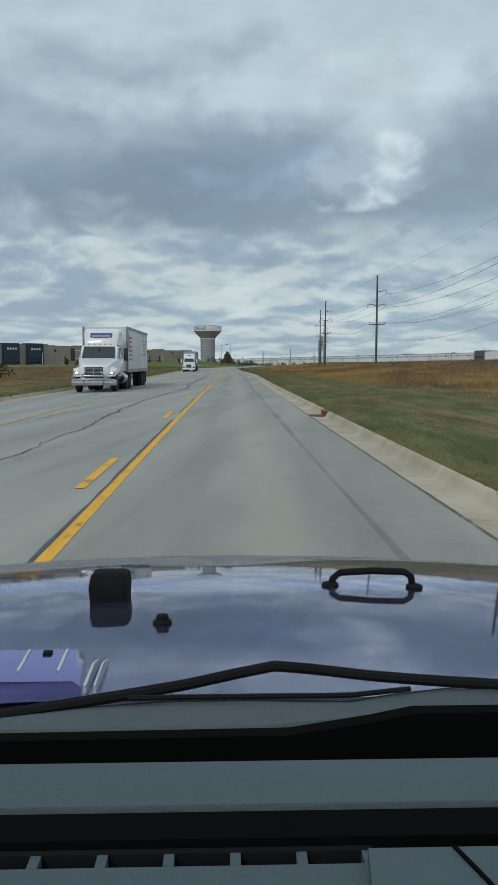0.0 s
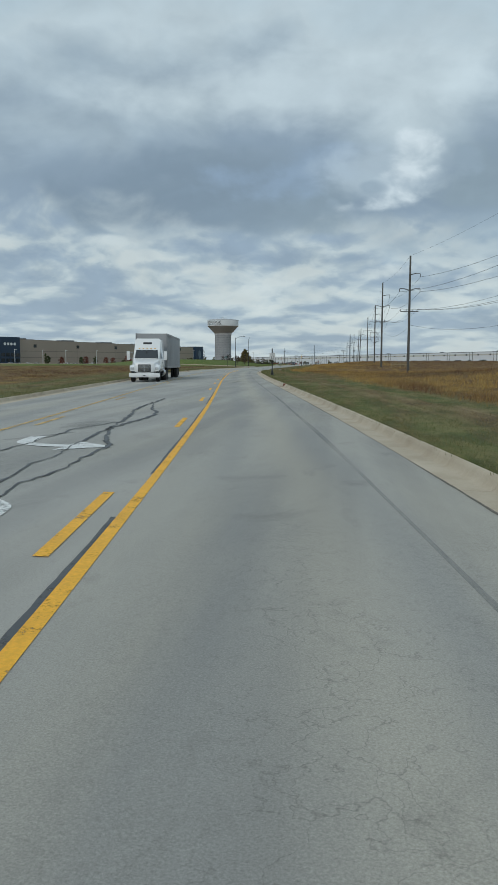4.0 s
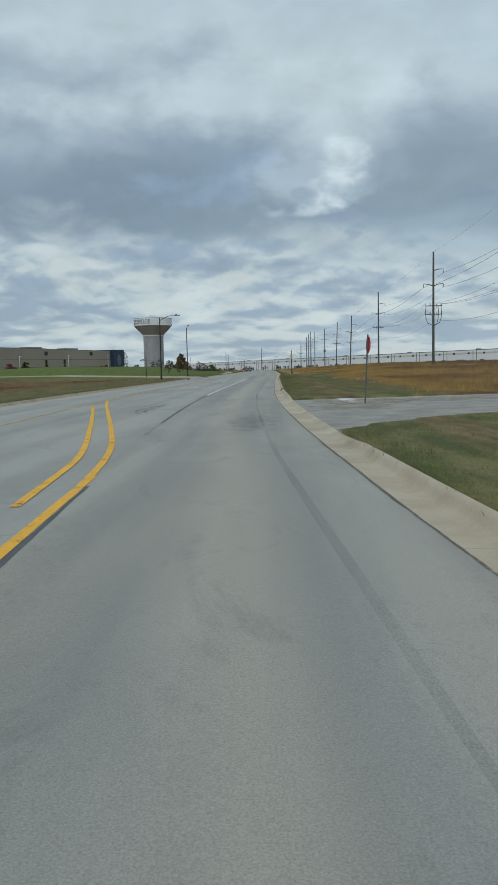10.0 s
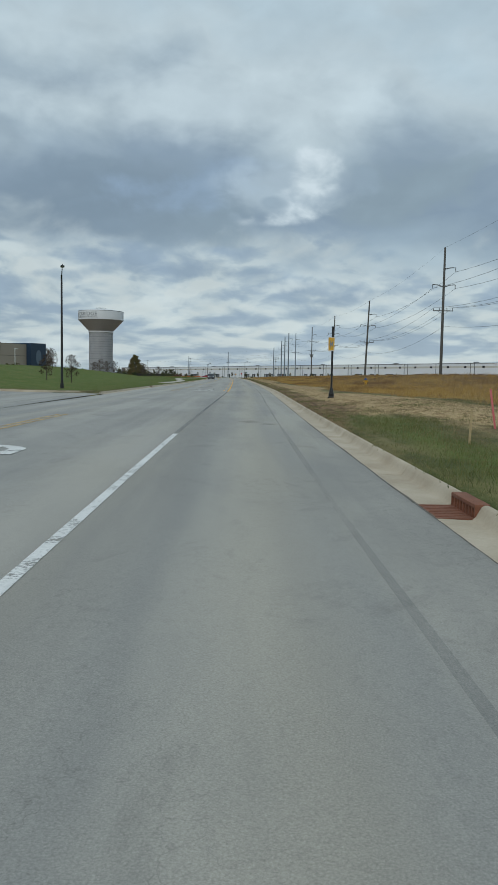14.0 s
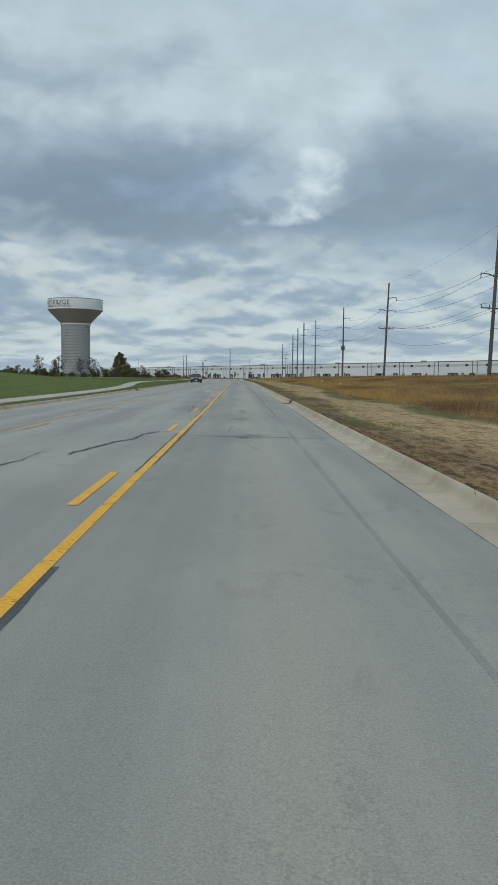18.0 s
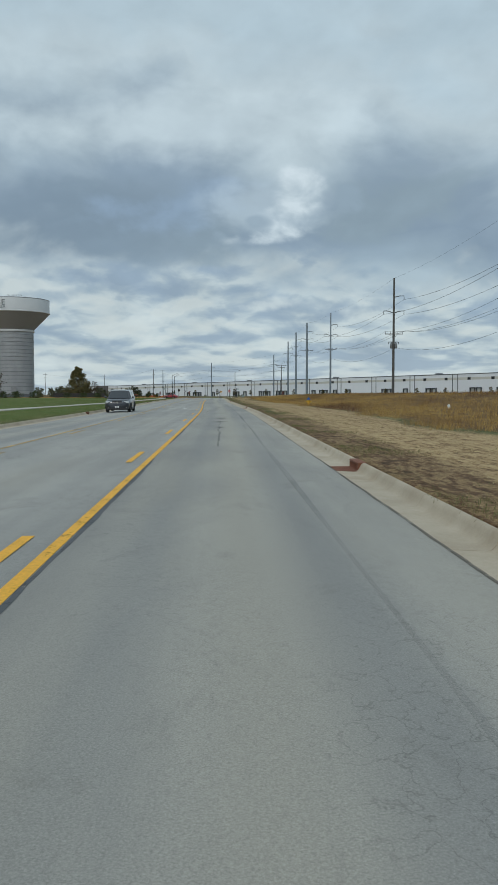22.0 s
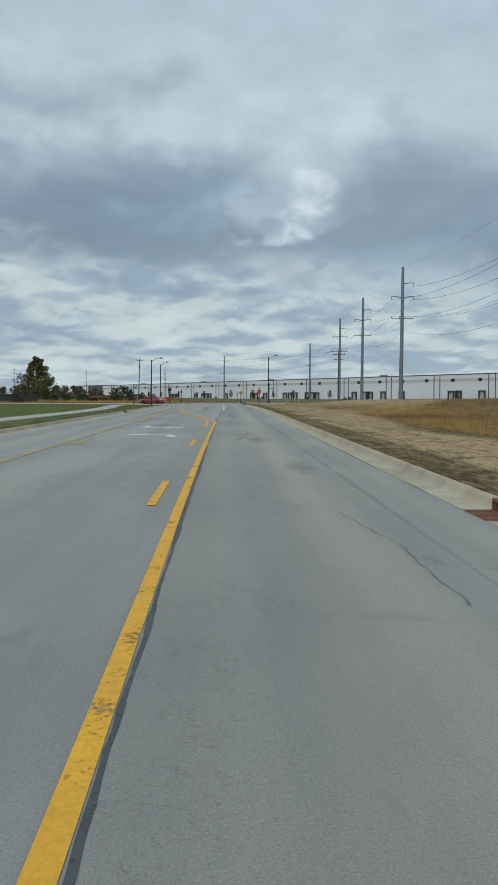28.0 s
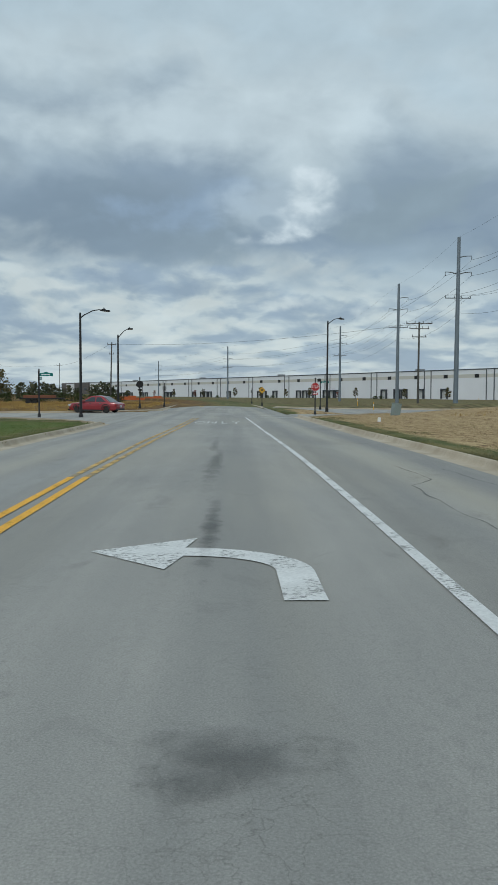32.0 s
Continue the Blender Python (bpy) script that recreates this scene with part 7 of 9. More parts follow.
M_TYRE = material("tyre_rubber", (0.022, 0.022, 0.022), 0.9, second=(0.035, 0.034, 0.032), scale=6, fine=40)
M_RIM = material("alloy_rim", (0.42, 0.43, 0.44), 0.35, 0.8, scale=5, amount=0.3)
M_CHROME = material("chrome", (0.6, 0.61, 0.62), 0.15, 1.0, scale=5, amount=0.15, fine_amount=0.02)
M_PLASTIC = material("black_plastic", (0.018, 0.018, 0.019), 0.6, scale=5)
M_GLASS = material("tinted_glass", (0.032, 0.038, 0.045), 0.05, scale=1, amount=0.1, fine_amount=0.0, coat=0.3)
M_HEAD = material("headlight_lens", (0.55, 0.57, 0.58), 0.12, 0.2, scale=8, amount=0.3)
M_TAIL = material("tail_lamp", (0.30, 0.012, 0.012), 0.2, scale=6)
M_TRUCKWHITE = paint_material("truck_white", (0.74, 0.75, 0.75), 0.0)
M_TRAILER = material("trailer_white", (0.68, 0.69, 0.69), 0.55, second=(0.58, 0.59, 0.59), scale=0.5, fine=8, fine_amount=0.05)
M_TRAILERGREY = material("trailer_grey", (0.30, 0.31, 0.32), 0.6, second=(0.24, 0.25, 0.26), scale=0.5, fine=8, fine_amount=0.06)
M_LIT = bpy.data.materials.new("lit_headlamp")
M_LIT.use_nodes = True
_n = Nodes(M_LIT.node_tree)
_o, _e = _n.add("ShaderNodeOutputMaterial"), _n.add("ShaderNodeEmission")
_e.inputs["Color"].default_value, _e.inputs["Strength"].default_value = (1.0, 0.93, 0.72, 1), 3.0
_n.link(_e.outputs[0], _o.inputs[0])


def loft(bm, rings, cap=True):
    """A skin over rings with the same number of points."""
    vs = [[bm.verts.new(p) for p in r] for r in rings]
    k = len(vs[0])
    for a, b in zip(vs, vs[1:]):
        for i in range(k):
            bm.faces.new((a[i], a[(i + 1) % k], b[(i + 1) % k], b[i]))
    if cap:
        bm.faces.new(list(reversed(vs[0])))
        bm.faces.new(vs[-1])
    bmesh.ops.recalc_face_normals(bm, faces=list(bm.faces))


def ring(x, w, z0, z1, r=0.12):
    """A rounded cross-section across the car at x."""
    r = min(r, w * 0.6, (z1 - z0) * 0.45)
    q = r * 0.3
    return [(x, -w, z0 + r), (x, -w + q, z0 + q), (x, -w + r, z0), (x, w - r, z0), (x, w - q, z0 + q), (x, w, z0 + r), (x, w, z1 - r), (x, w - q, z1 - q), (x, w - r, z1), (x, -w + r, z1), (x, -w + q, z1 - q), (x, -w, z1 - r)]


def wheel(t, x, y, r, w, side):
    tyre = bmesh.new()
    lathe(tyre, [(r * 0.62, -w / 2), (r * 0.9, -w / 2), (r * 0.98, -w * 0.38), (r, -w * 0.2), (r, w * 0.2), (r * 0.98, w * 0.38), (r * 0.9, w / 2), (r * 0.62, w / 2)], 24, pose(x, y, r, 90))
    tyre = part("wheel", tyre, M_TYRE, t)
    rim = bmesh.new()
    lathe(rim, [(r * 0.64, -w * 0.42), (r * 0.62, w * 0.30), (r * 0.2, w * 0.22), (r * 0.12, w * 0.3)], 18, pose(x, y, r, 90 if side > 0 else -90) @ pose(0, 0, 0))
    rim = part("rim", rim, M_RIM, tyre)
    return tyre


def quad_panel(pts, thick=0.006):
    """A thin panel through four or more corners, raised along its normal."""
    bm = bmesh.new()
    v = [Vector(p) for p in pts]
    n = (v[1] - v[0]).cross(v[2] - v[0]).normalized()
    a = [bm.verts.new(p - n * thick) for p in v]
    b = [bm.verts.new(p + n * thick) for p in v]
    bm.faces.new(list(reversed(a)))
    bm.faces.new(b)
    for i in range(len(v)):
        bm.faces.new((a[i], a[(i + 1) % len(v)], b[(i + 1) % len(v)], b[i]))
    return bm


def car(name, label, category, paint_mat, L, W, H, kind):
    """A car with its front towards +x, standing on z = 0."""
    t = thing(name, Matrix(), label, category)
    h = W / 2
    belt = H * (0.635 if kind == "suv" else 0.62)
    hood = H * (0.605 if kind == "suv" else 0.58)
    curve_r = 0.26 if kind == "suv" else 0.16
    low = 0.24 if kind == "suv" else 0.18
    f, b = L / 2, -L / 2
    bm = bmesh.new()
    loft(bm, [ring(f, h * 0.68, low + 0.14, hood - 0.24, curve_r), ring(f - 0.10, h * 0.83, low + 0.03, hood - 0.11, curve_r), ring(f - 0.22, h * 0.92, low + 0.01, hood - 0.05, curve_r), ring(f - 0.45, h * 0.98, low, hood - 0.01, curve_r), ring(f - 0.95, h, low, hood + 0.03, curve_r), ring(f - 1.35, h, low, belt, 0.16), ring(0, h, low, belt, 0.1), ring(b + 0.9, h, low, belt + 0.02, 0.1), ring(b + 0.3, h * 0.97, low + 0.04, belt + (0.02 if kind == "suv" else -0.02), 0.12), ring(b + 0.06, h * 0.9, low + 0.1, belt - 0.1, 0.12), ring(b, h * 0.82, low + 0.18, belt - 0.2, 0.1)])
    part("body", bm, paint_mat, t)
    # cabin
    ws, rf = f - 1.25, f - (2.05 if kind == "suv" else 2.15)
    rr, re = (b + 0.55, b + 0.22) if kind == "suv" else (b + 1.35, b + 0.55)
    top = h * 0.76
    prof = [(ws, belt - 0.02), (rf, H - 0.05), ((rf + rr) / 2, H), (rr, H - 0.05), (re, belt - 0.02)]
    bm = bmesh.new()
    rows = []
    for x, z in prof:
        w = h * 0.95 if z < belt + 0.05 else top
        rows.append([bm.verts.new((x, s * w, z)) for s in (-1, -0.5, 0.5, 1)])
        if z > belt + 0.05:
            for v in rows[-1][1:3]:
                v.co.z += 0.02
    for r1, r2 in zip(rows, rows[1:]):
        for i in range(3):
            bm.faces.new((r1[i], r1[i + 1], r2[i + 1], r2[i]))
    for i in (0, 3):
        bm.faces.new([r[i] for r in rows])
    bmesh.ops.recalc_face_normals(bm, faces=list(bm.faces))
    part("cabin", bm, paint_mat, t)

    def lerp(a, c, k):
        return tuple(p + (q - p) * k for p, q in zip(a, c))

    for s, e, nm in ((0, 1, "windscreen"), (4, 3, "rear_window")):
        lo, hi = prof[s], prof[e]
        q = [(lo[0], -h * 0.90, lo[1]), (lo[0], h * 0.90, lo[1]), (hi[0], top * 0.92, hi[1]), (hi[0], -top * 0.92, hi[1])]
        c = Vector(((q[0][0] + q[2][0]) / 2, 0, (q[0][2] + q[2][2]) / 2))
        q2 = [tuple(c + (Vector(p) - c) * 0.9) for p in q]
        part(nm, quad_panel(q2, 0.025), M_GLASS, t)
    for s in (-1, 1):
        for x0, x1, x2, x3 in ((ws - 0.28, rf + 0.02 - 0.12, (rf + rr) / 2 + 0.08, (rf + rr) / 2 + 0.08), ((rf + rr) / 2 - 0.02, (rf + rr) / 2 - 0.02, rr + 0.12, re + 0.42)):
            q = [(x0, s * h * 0.945, belt + 0.05), (x1, s * (top + 0.02), H - 0.14), (x2, s * (top + 0.02), H - 0.14), (x3, s * h * 0.945, belt + 0.05)]
            part("side_window", quad_panel(q, 0.02), M_GLASS, t)
        m = part("mirror", boxes((ws - 0.35, s * (h + 0.02), belt + 0.0, ws - 0.2, s * (h + 0.2), belt + 0.16, 0.03)), paint_mat, t)
        bm = bmesh.new()
        box(bm, f - 0.34, s * h * 0.52, hood - 0.30, f - 0.06, s * h * 0.93, hood - 0.13, 0.03)
        part("headlight", bm, M_HEAD, t)
        part("tail_light", boxes((b + 0.0, s * h * 0.6, belt - 0.34, b + 0.16, s * h * 0.93, belt - 0.14, 0.02)), M_TAIL, t)
        bm = bmesh.new()
        lathe(bm, [(0.09, 0), (0.09, 0.03), (0.05, 0.04)], 12, pose(f - 0.09, s * h * 0.66, low + 0.2, 0, 90))
        part("fog_lamp", bm, M_CHROME if kind == "suv" else M_PLASTIC, t)
        for x in (f - 0.95, b + 0.95):
            wheel(t, x, s * (h - 0.11), 0.38 if kind == "suv" else 0.33, 0.22, s)
            bm = bmesh.new()
            r = (0.38 if kind == "suv" else 0.33) + 0.05
            pts = [(x + r * math.cos(a), s * (h + 0.004), max(low, 0.36 + r * math.sin(a))) for a in [math.pi * i / 12 for i in range(13)]]
            tube(bm, pts, 0.035, 6)
            part("wheel_arch", bm, M_PLASTIC, t)
        for x in (ws - 0.95, ws - 1.9):
            part("door_handle", boxes((x - 0.1, s * h - 0.01, belt - 0.12, x + 0.1, s * h + 0.03, belt - 0.08)), M_CHROME, t)
        part("sill", boxes((b + 1.3, s * h - 0.02, low - 0.03, f - 1.35, s * h + 0.02, low + 0.1)), M_PLASTIC, t)
        if kind == "suv":
            bm = bmesh.new()
            tube(bm, [(rf - 0.15, s * top * 0.92, H + 0.0), (rf - 0.3, s * top * 0.92, H + 0.07), (rr + 0.3, s * top * 0.92, H + 0.06), (rr + 0.1, s * top * 0.92, H - 0.01)], 0.02, 6)
            part("roof_rail", bm, M_CHROME, t)
    part("grille", boxes((f - 0.16, -h * 0.42, hood - 0.36, f - 0.005, h * 0.42, hood - 0.13, 0.02)), M_PLASTIC, t)
    if kind == "suv":
        for s in (-1, 1):
            part("grille_bar", quad_panel([(f - 0.01, s * h * 0.30, hood - 0.36), (f - 0.01, s * h * 0.36, hood - 0.36), (f - 0.05, s * h * 0.54, hood - 0.10), (f - 0.05, s * h * 0.44, hood - 0.10)], 0.012), M_CHROME, t)
        bm = bmesh.new()
        lathe(bm, [(0.075, 0), (0.075, 0.02)], 16, pose(f - 0.005, 0, hood - 0.24, 0, 90))
        part("emblem", bm, M_CHROME, t)
    part("bumper", boxes((f - 0.3, -h * 0.85, low, f + 0.02, h * 0.85, low + 0.13, 0.04)), M_PLASTIC, t)
    part("rear_bumper", boxes((b - 0.02, -h * 0.85, low + 0.05, b + 0.3, h * 0.85, low + 0.2, 0.04)), M_PLASTIC, t)
    p = part("number_plate", boxes((f + 0.01, -0.15, low + 0.16, f + 0.035, 0.15, low + 0.31)), M_SIGNWHITE, t)
    part("plate_bar", boxes((f + 0.034, -0.1, low + 0.2, f + 0.038, 0.1, low + 0.27)), M_SIGNBLACK, p)
    p = part("number_plate", boxes((b - 0.03, -0.15, belt - 0.42, b - 0.005, 0.15, belt - 0.27)), M_SIGNWHITE, t)
    part("plate_bar", boxes((b - 0.034, -0.1, belt - 0.38, b - 0.03, 0.1, belt - 0.31)), M_SIGNBLACK, p)
    return t


def lane_turn(y):
    return math.degrees(math.atan2(line_x(y - 3) - line_x(y + 3), 6.0))


suv = car("suv", "dark grey family SUV driving in the far lane", "car", paint_material("dark_grey_paint", (0.026, 0.028, 0.036)), 5.0, 1.94, 1.76, "suv")
suv.matrix_basis = pose(line_x(546.5) - 6.5, 546.5, -0.045, 0, 1.2, -90 + lane_turn(546.5))
sedan = car("sedan", "red sedan turning into the cross street", "car", paint_material("red_paint", (0.30, 0.022, 0.030)), 4.6, 1.8, 1.45, "sedan")
sedan.matrix_basis = pose(-42.0, 742.5, side_z("cross_left", 8.0) + 0.012, 0, 0, 162)
parked = [car("parked_car", label, "car", paint_material(nm, c), 4.6, 1.8, 1.5, "sedan") for nm, c, label in (("silver_paint", (0.4, 0.41, 0.42), "silver car parked by the tan warehouse"), ("black_car_paint", (0.02, 0.02, 0.022), "black car parked by the tan warehouse"), ("white_car_paint", (0.7, 0.7, 0.7), "white car parked by the tan warehouse"))]
first = [True] * 3
tan_dir = math.degrees(math.atan2(225, 129.5))
for i, s in enumerate((104, 109, 115, 119, 135, 139, 144.5, 151, 157, 168, 173, 186, 190, 209)):
    x, y = along_tan(s, 11.5 + (i % 2) * 1.0)
    m = pose(x, y, ground_z(x, y) + 0.0, 0, 0, tan_dir + 90 + (180 if i % 3 else 0))
    k = (i * 7) % 3
    if first[k]:
        parked[k].matrix_basis, first[k] = m, False
    else:
        copy_thing(parked[k], m)
    tagged(parked[k], group="parked cars")


def truck_wheels(t, xs, half, r=0.52, dual=True):
    for x in xs:
        for s in (-1, 1):
            wheel(t, x, s * (half - 0.15), r, 0.30, s)
            if dual:
                wheel(t, x, s * (half - 0.50), r, 0.26, s)


def trailer_box(t, x0, x1, half, z0, z1, mat):
    b = part("trailer_box", boxes((x0, -half, z0, x1, half, z1, 0.03)), mat, t)
    for s in (-1, 1):
        part("lower_rail", boxes((x0, s * (half + 0.02) - 0.03, z0 - 0.08, x1, s * (half + 0.02) + 0.03, z0 + 0.12)), M_ALU, b)
        part("upper_rail", boxes((x0, s * (half + 0.015) - 0.03, z1 - 0.12, x1, s * (half + 0.015) + 0.03, z1 + 0.01)), M_ALU, b)
        n = int((x1 - x0) / 1.2)
        for i in range(1, n):
            x = x0 + (x1 - x0) * i / n
            part("side_rib", boxes((x - 0.02, s * (half + 0.008) - 0.01, z0 + 0.12, x + 0.02, s * (half + 0.008) + 0.01, z1 - 0.12)), mat, b)
    for s in (-1, 1):
        part("corner_post", boxes((x1 - 0.08, s * half - 0.06, z0, x1 + 0.02, s * half + 0.06, z1)), M_ALU, b)
    return b


def semi_truck(name, label, aero, box_mat, box_len):
    """A tractor with a box trailer; the front is towards +x with the bumper at x = 0."""
    t = thing(name, Matrix(), label, "truck")
    W = 1.22
    hood_len = 1.55
    bm = bmesh.new()
    loft(bm, [ring(-0.12, 0.62, 0.75, 1.32, 0.2), ring(-0.25, 0.80, 0.72, 1.50, 0.25), ring(-0.7, 0.92, 0.72, 1.62, 0.28), ring(-hood_len, 1.02, 0.72, 1.78, 0.2), ring(-hood_len - 0.25, 1.05, 0.72, 1.85, 0.12)])
    part("hood", bm, M_TRUCKWHITE, t)
    for s in (-1, 1):
        bm = bmesh.new()
        loft(bm, [[(x, s * y, z) for x, y, z in r] for r in ([(-0.28, 0.72, 0.85), (-0.28, 1.10, 0.85), (-0.28, 1.10, 1.12), (-0.28, 0.72, 1.22)], [(-0.55, 0.78, 1.0), (-0.55, 1.2, 1.02), (-0.55, 1.18, 1.28), (-0.55, 0.8, 1.4)], [(-1.2, 0.85, 1.12), (-1.2, 1.22, 1.12), (-1.2, 1.18, 1.3), (-1.2, 0.85, 1.46)], [(-1.75, 0.9, 0.9), (-1.75, 1.2, 0.9), (-1.75, 1.16, 1.1), (-1.75, 0.9, 1.3)])])
        part("fender", bm, M_TRUCKWHITE, t)
        lamp = part("headlight", boxes((-0.42, s * 0.80, 0.98, -0.23, s * 1.08, 1.16, 0.04)), M_HEAD, t)
        if not aero:
            part("bulb", boxes((-0.235, s * 0.86, 1.02, -0.222, s * 1.0, 1.12)), M_LIT, lamp)
    g = part("grille", boxes((-0.20, -0.5, 0.80, -0.06, 0.5, 1.38, 0.05)), M_PLASTIC, t)
    for i in range(7):
        part("grille_slat", boxes((-0.062, -0.46, 0.86 + 0.07 * i, -0.045, 0.46, 0.885 + 0.07 * i)), M_CHROME, g)
    part("grille_post", boxes((-0.06, -0.03, 0.80, -0.035, 0.03, 1.40)), M_CHROME, g)
    part("bumper", boxes((-0.32, -1.2, 0.38, -0.02, 1.2, 0.72, 0.07)), M_CHROME if not aero else M_TRUCKWHITE, t)
    if not aero:
        guard = part("grille_guard", boxes((0.05, -1.1, 0.5, 0.12, 1.1, 0.58, 0.02)), M_CHROME, t)
        for z in (0.72, 0.92):
            bm = bmesh.new()
            tube(bm, [(0.0, -1.15, z - 0.05), (0.08, -0.9, z), (0.1, 0, z), (0.08, 0.9, z), (0.0, 1.15, z - 0.05)], 0.04, 7)
            part("guard_bar", bm, M_CHROME, guard)
        for s in (-1, 1):
            bm = bmesh.new()
            tube(bm, [(0.09, s * 0.55, 0.45), (0.1, s * 0.55, 1.0), (0.02, s * 0.4, 1.16)], 0.045, 7)
            part("guard_upright", bm, M_CHROME, guard)
    # cab
    cab_back = -hood_len - (1.9 if not aero else 3.3)
    roof = 2.62 if not aero else 3.45
    bm = bmesh.new()
    c0 = -hood_len - 0.15
    loft(bm, [[(x, y * k, z) for y, z in ((-1.12, 0.85), (1.12, 0.85), (1.14, 1.8), (1.02, top - 0.1), (0.85, top), (-0.85, top), (-1.02, top - 0.1), (-1.14, 1.8))] for x, k, top in ((c0, 0.97, 1.86), (c0 - 0.55, 1.0, min(roof, 2.62)), (c0 - 1.2, 1.0, roof), (cab_back, 1.02, roof))])
    part("cab", bm, M_TRUCKWHITE, t)
    ws = part("windscreen", quad_panel([(c0 + 0.02, -0.92, 1.88), (c0 + 0.02, 0.92, 1.88), (c0 - 0.47, 0.86, 2.50), (c0 - 0.47, -0.86, 2.50)], 0.03), M_GLASS, t)
    part("pillar", boxes((c0 - 0.28, -0.02, 1.88, c0 - 0.20, 0.02, 2.5)), M_PLASTIC, ws)
    for s in (-1, 1):
        part("door_window", quad_panel([(c0 - 0.45, s * 1.15, 1.82), (c0 - 0.72, s * 1.06, 2.42), (c0 - 1.35, s * 1.06, 2.42), (c0 - 1.35, s * 1.15, 1.82)], 0.02), M_GLASS, t)
        mir = part("mirror", boxes((c0 - 0.40, s * 1.36, 1.72, c0 - 0.26, s * 1.60, 2.42, 0.03)), M_PLASTIC if not aero else M_TRUCKWHITE, t)
        bm = bmesh.new()
        for z in (1.85, 2.3):
            tube(bm, [(c0 - 0.35, s * 1.1, z), (c0 - 0.33, s * 1.45, z)], 0.02, 5)
        part("mirror_arm", bm, M_CHROME, mir)
        bm = bmesh.new()
        lathe(bm, [(0.07, 1.0), (0.07, roof + 0.6), (0.06, roof + 0.7)], 10, pose(cab_back - 0.12, s * 1.0, 0))
        if not aero:
            part("exhaust_stack", bm, M_CHROME, t)
        else:
            bm.free()
        bm = bmesh.new()
        lathe(bm, [(0.32, -0.7), (0.34, -0.65), (0.34, 0.65), (0.32, 0.7)], 16, pose(c0 - 1.6, s * 1.0, 0.75, 0, 90))
        part("fuel_tank", bm, M_CHROME, t)
        part("door_handle", boxes((c0 - 1.3, s * 1.14 - 0.02, 1.5, c0 - 1.15, s * 1.14 + 0.04, 1.55)), M_CHROME, t)
    for i in range(5):
        part("marker_lamp", boxes((c0 - 0.62, -0.62 + 0.31 * i - 0.05, 2.62, c0 - 0.52, -0.62 + 0.31 * i + 0.05, 2.68)), M_SIGNYELLOW, t)
    if aero:
        part("roof_vent", quad_panel([(c0 - 0.86, -0.35, 2.95), (c0 - 0.86, 0.35, 2.95), (c0 - 0.98, 0.35, 3.12), (c0 - 0.98, -0.35, 3.12)], 0.04), M_PLASTIC, t)
    part("frame", boxes((cab_back - 3.2, -0.45, 0.62, -0.3, 0.45, 0.86)), M_PLASTIC, t)
    rear = cab_back - 1.0
    truck_wheels(t, (-1.05,), 1.12, 0.50, False)
    truck_wheels(t, (rear - 0.5, rear - 1.8), 1.16)
    x1 = cab_back - 0.75
    x0 = x1 - box_len
    z1 = 3.72 if not aero else 3.95
    b = trailer_box(t, x0, x1, 1.27, 1.12, z1, box_mat)
    truck_wheels(t, (x0 + 1.0, x0 + 2.3), 1.16)
    part("trailer_frame", boxes((x0 + 0.2, -0.5, 0.82, x1 - 1.0, 0.5, 1.12)), M_PLASTIC, t)
    part("under_guard", boxes((x0 + 0.02, -1.1, 0.5, x0 + 0.12, 1.1, 0.6)), M_ALU, t)
    for s in (-1, 1):
        part("mud_flap", boxes((x0 + 0.3, s * 0.75, 0.2, x0 + 0.33, s * 1.2, 0.95)), M_PLASTIC, t)
        part("landing_leg", boxes((x1 - 2.6, s * 0.6 - 0.06, 0.35, x1 - 2.48, s * 0.6 + 0.06, 1.12)), M_PLASTIC, t)
    if not aero:
        fair = bmesh.new()
        loft(fair, [[(x, y * k, z) for y, z in ((-1.0, 2.6), (1.0, 2.6), (1.0, top - 0.1), (0.9, top), (-0.9, top), (-1.0, top - 0.1))] for x, k, top in ((c0 - 0.85, 0.9, 2.75), (c0 - 1.2, 0.98, 3.35), (cab_back + 0.1, 1.05, 3.55))])
        f = part("roof_fairing", fair, M_TRUCKWHITE, t)
        pl = part("sign_panel", quad_panel([(c0 - 0.98, -0.62, 2.82), (c0 - 0.98, 0.62, 2.82), (c0 - 1.17, 0.62, 3.28), (c0 - 1.17, -0.62, 3.28)], 0.05), material("logo_blue", (0.02, 0.04, 0.22), 0.4), f, "blue sign panel with red and white bars")
        for z, k, m in ((3.12, 0.5, M_SIGNWHITE), (3.0, 0.42, M_SIGNRED), (2.9, 0.5, M_SIGNWHITE)):
            x = c0 - 0.98 - 0.19 * (z - 2.82) / 0.46
            part("letter_bar", boxes((x + 0.02, -k, z - 0.04, x + 0.062, k, z + 0.03)), m, pl)
        for i in range(6):
            z = 1.75 + 0.26 * i
            q = part("flag_stripe", boxes((x1 - 2.2, 1.276, z, x1 - 0.9 - 0.12 * (i % 2), 1.284, z + 0.12)), M_SIGNRED, b)
        part("flag_field", boxes((x1 - 1.0, 1.276, 2.4, x1 - 0.55, 1.284, 3.3)), M_TRAILERGREY, b)
        for i in range(5):
            part("letter_bar", boxes((x0 + 1.5, 1.276, 2.1 + 0.24 * i, x0 + 2.9 - 0.2 * (i % 3), 1.284, 2.2 + 0.24 * i)), M_TRAILERGREY if i % 2 else M_SIGNRED, b)
    p = part("number_plate", boxes((-0.02, -0.16, 0.46, 0.0, 0.16, 0.6)), M_SIGNWHITE, t)
    part("plate_bar", boxes((-0.001, -0.1, 0.5, 0.003, 0.1, 0.56)), M_SIGNBLACK, p)
    return t


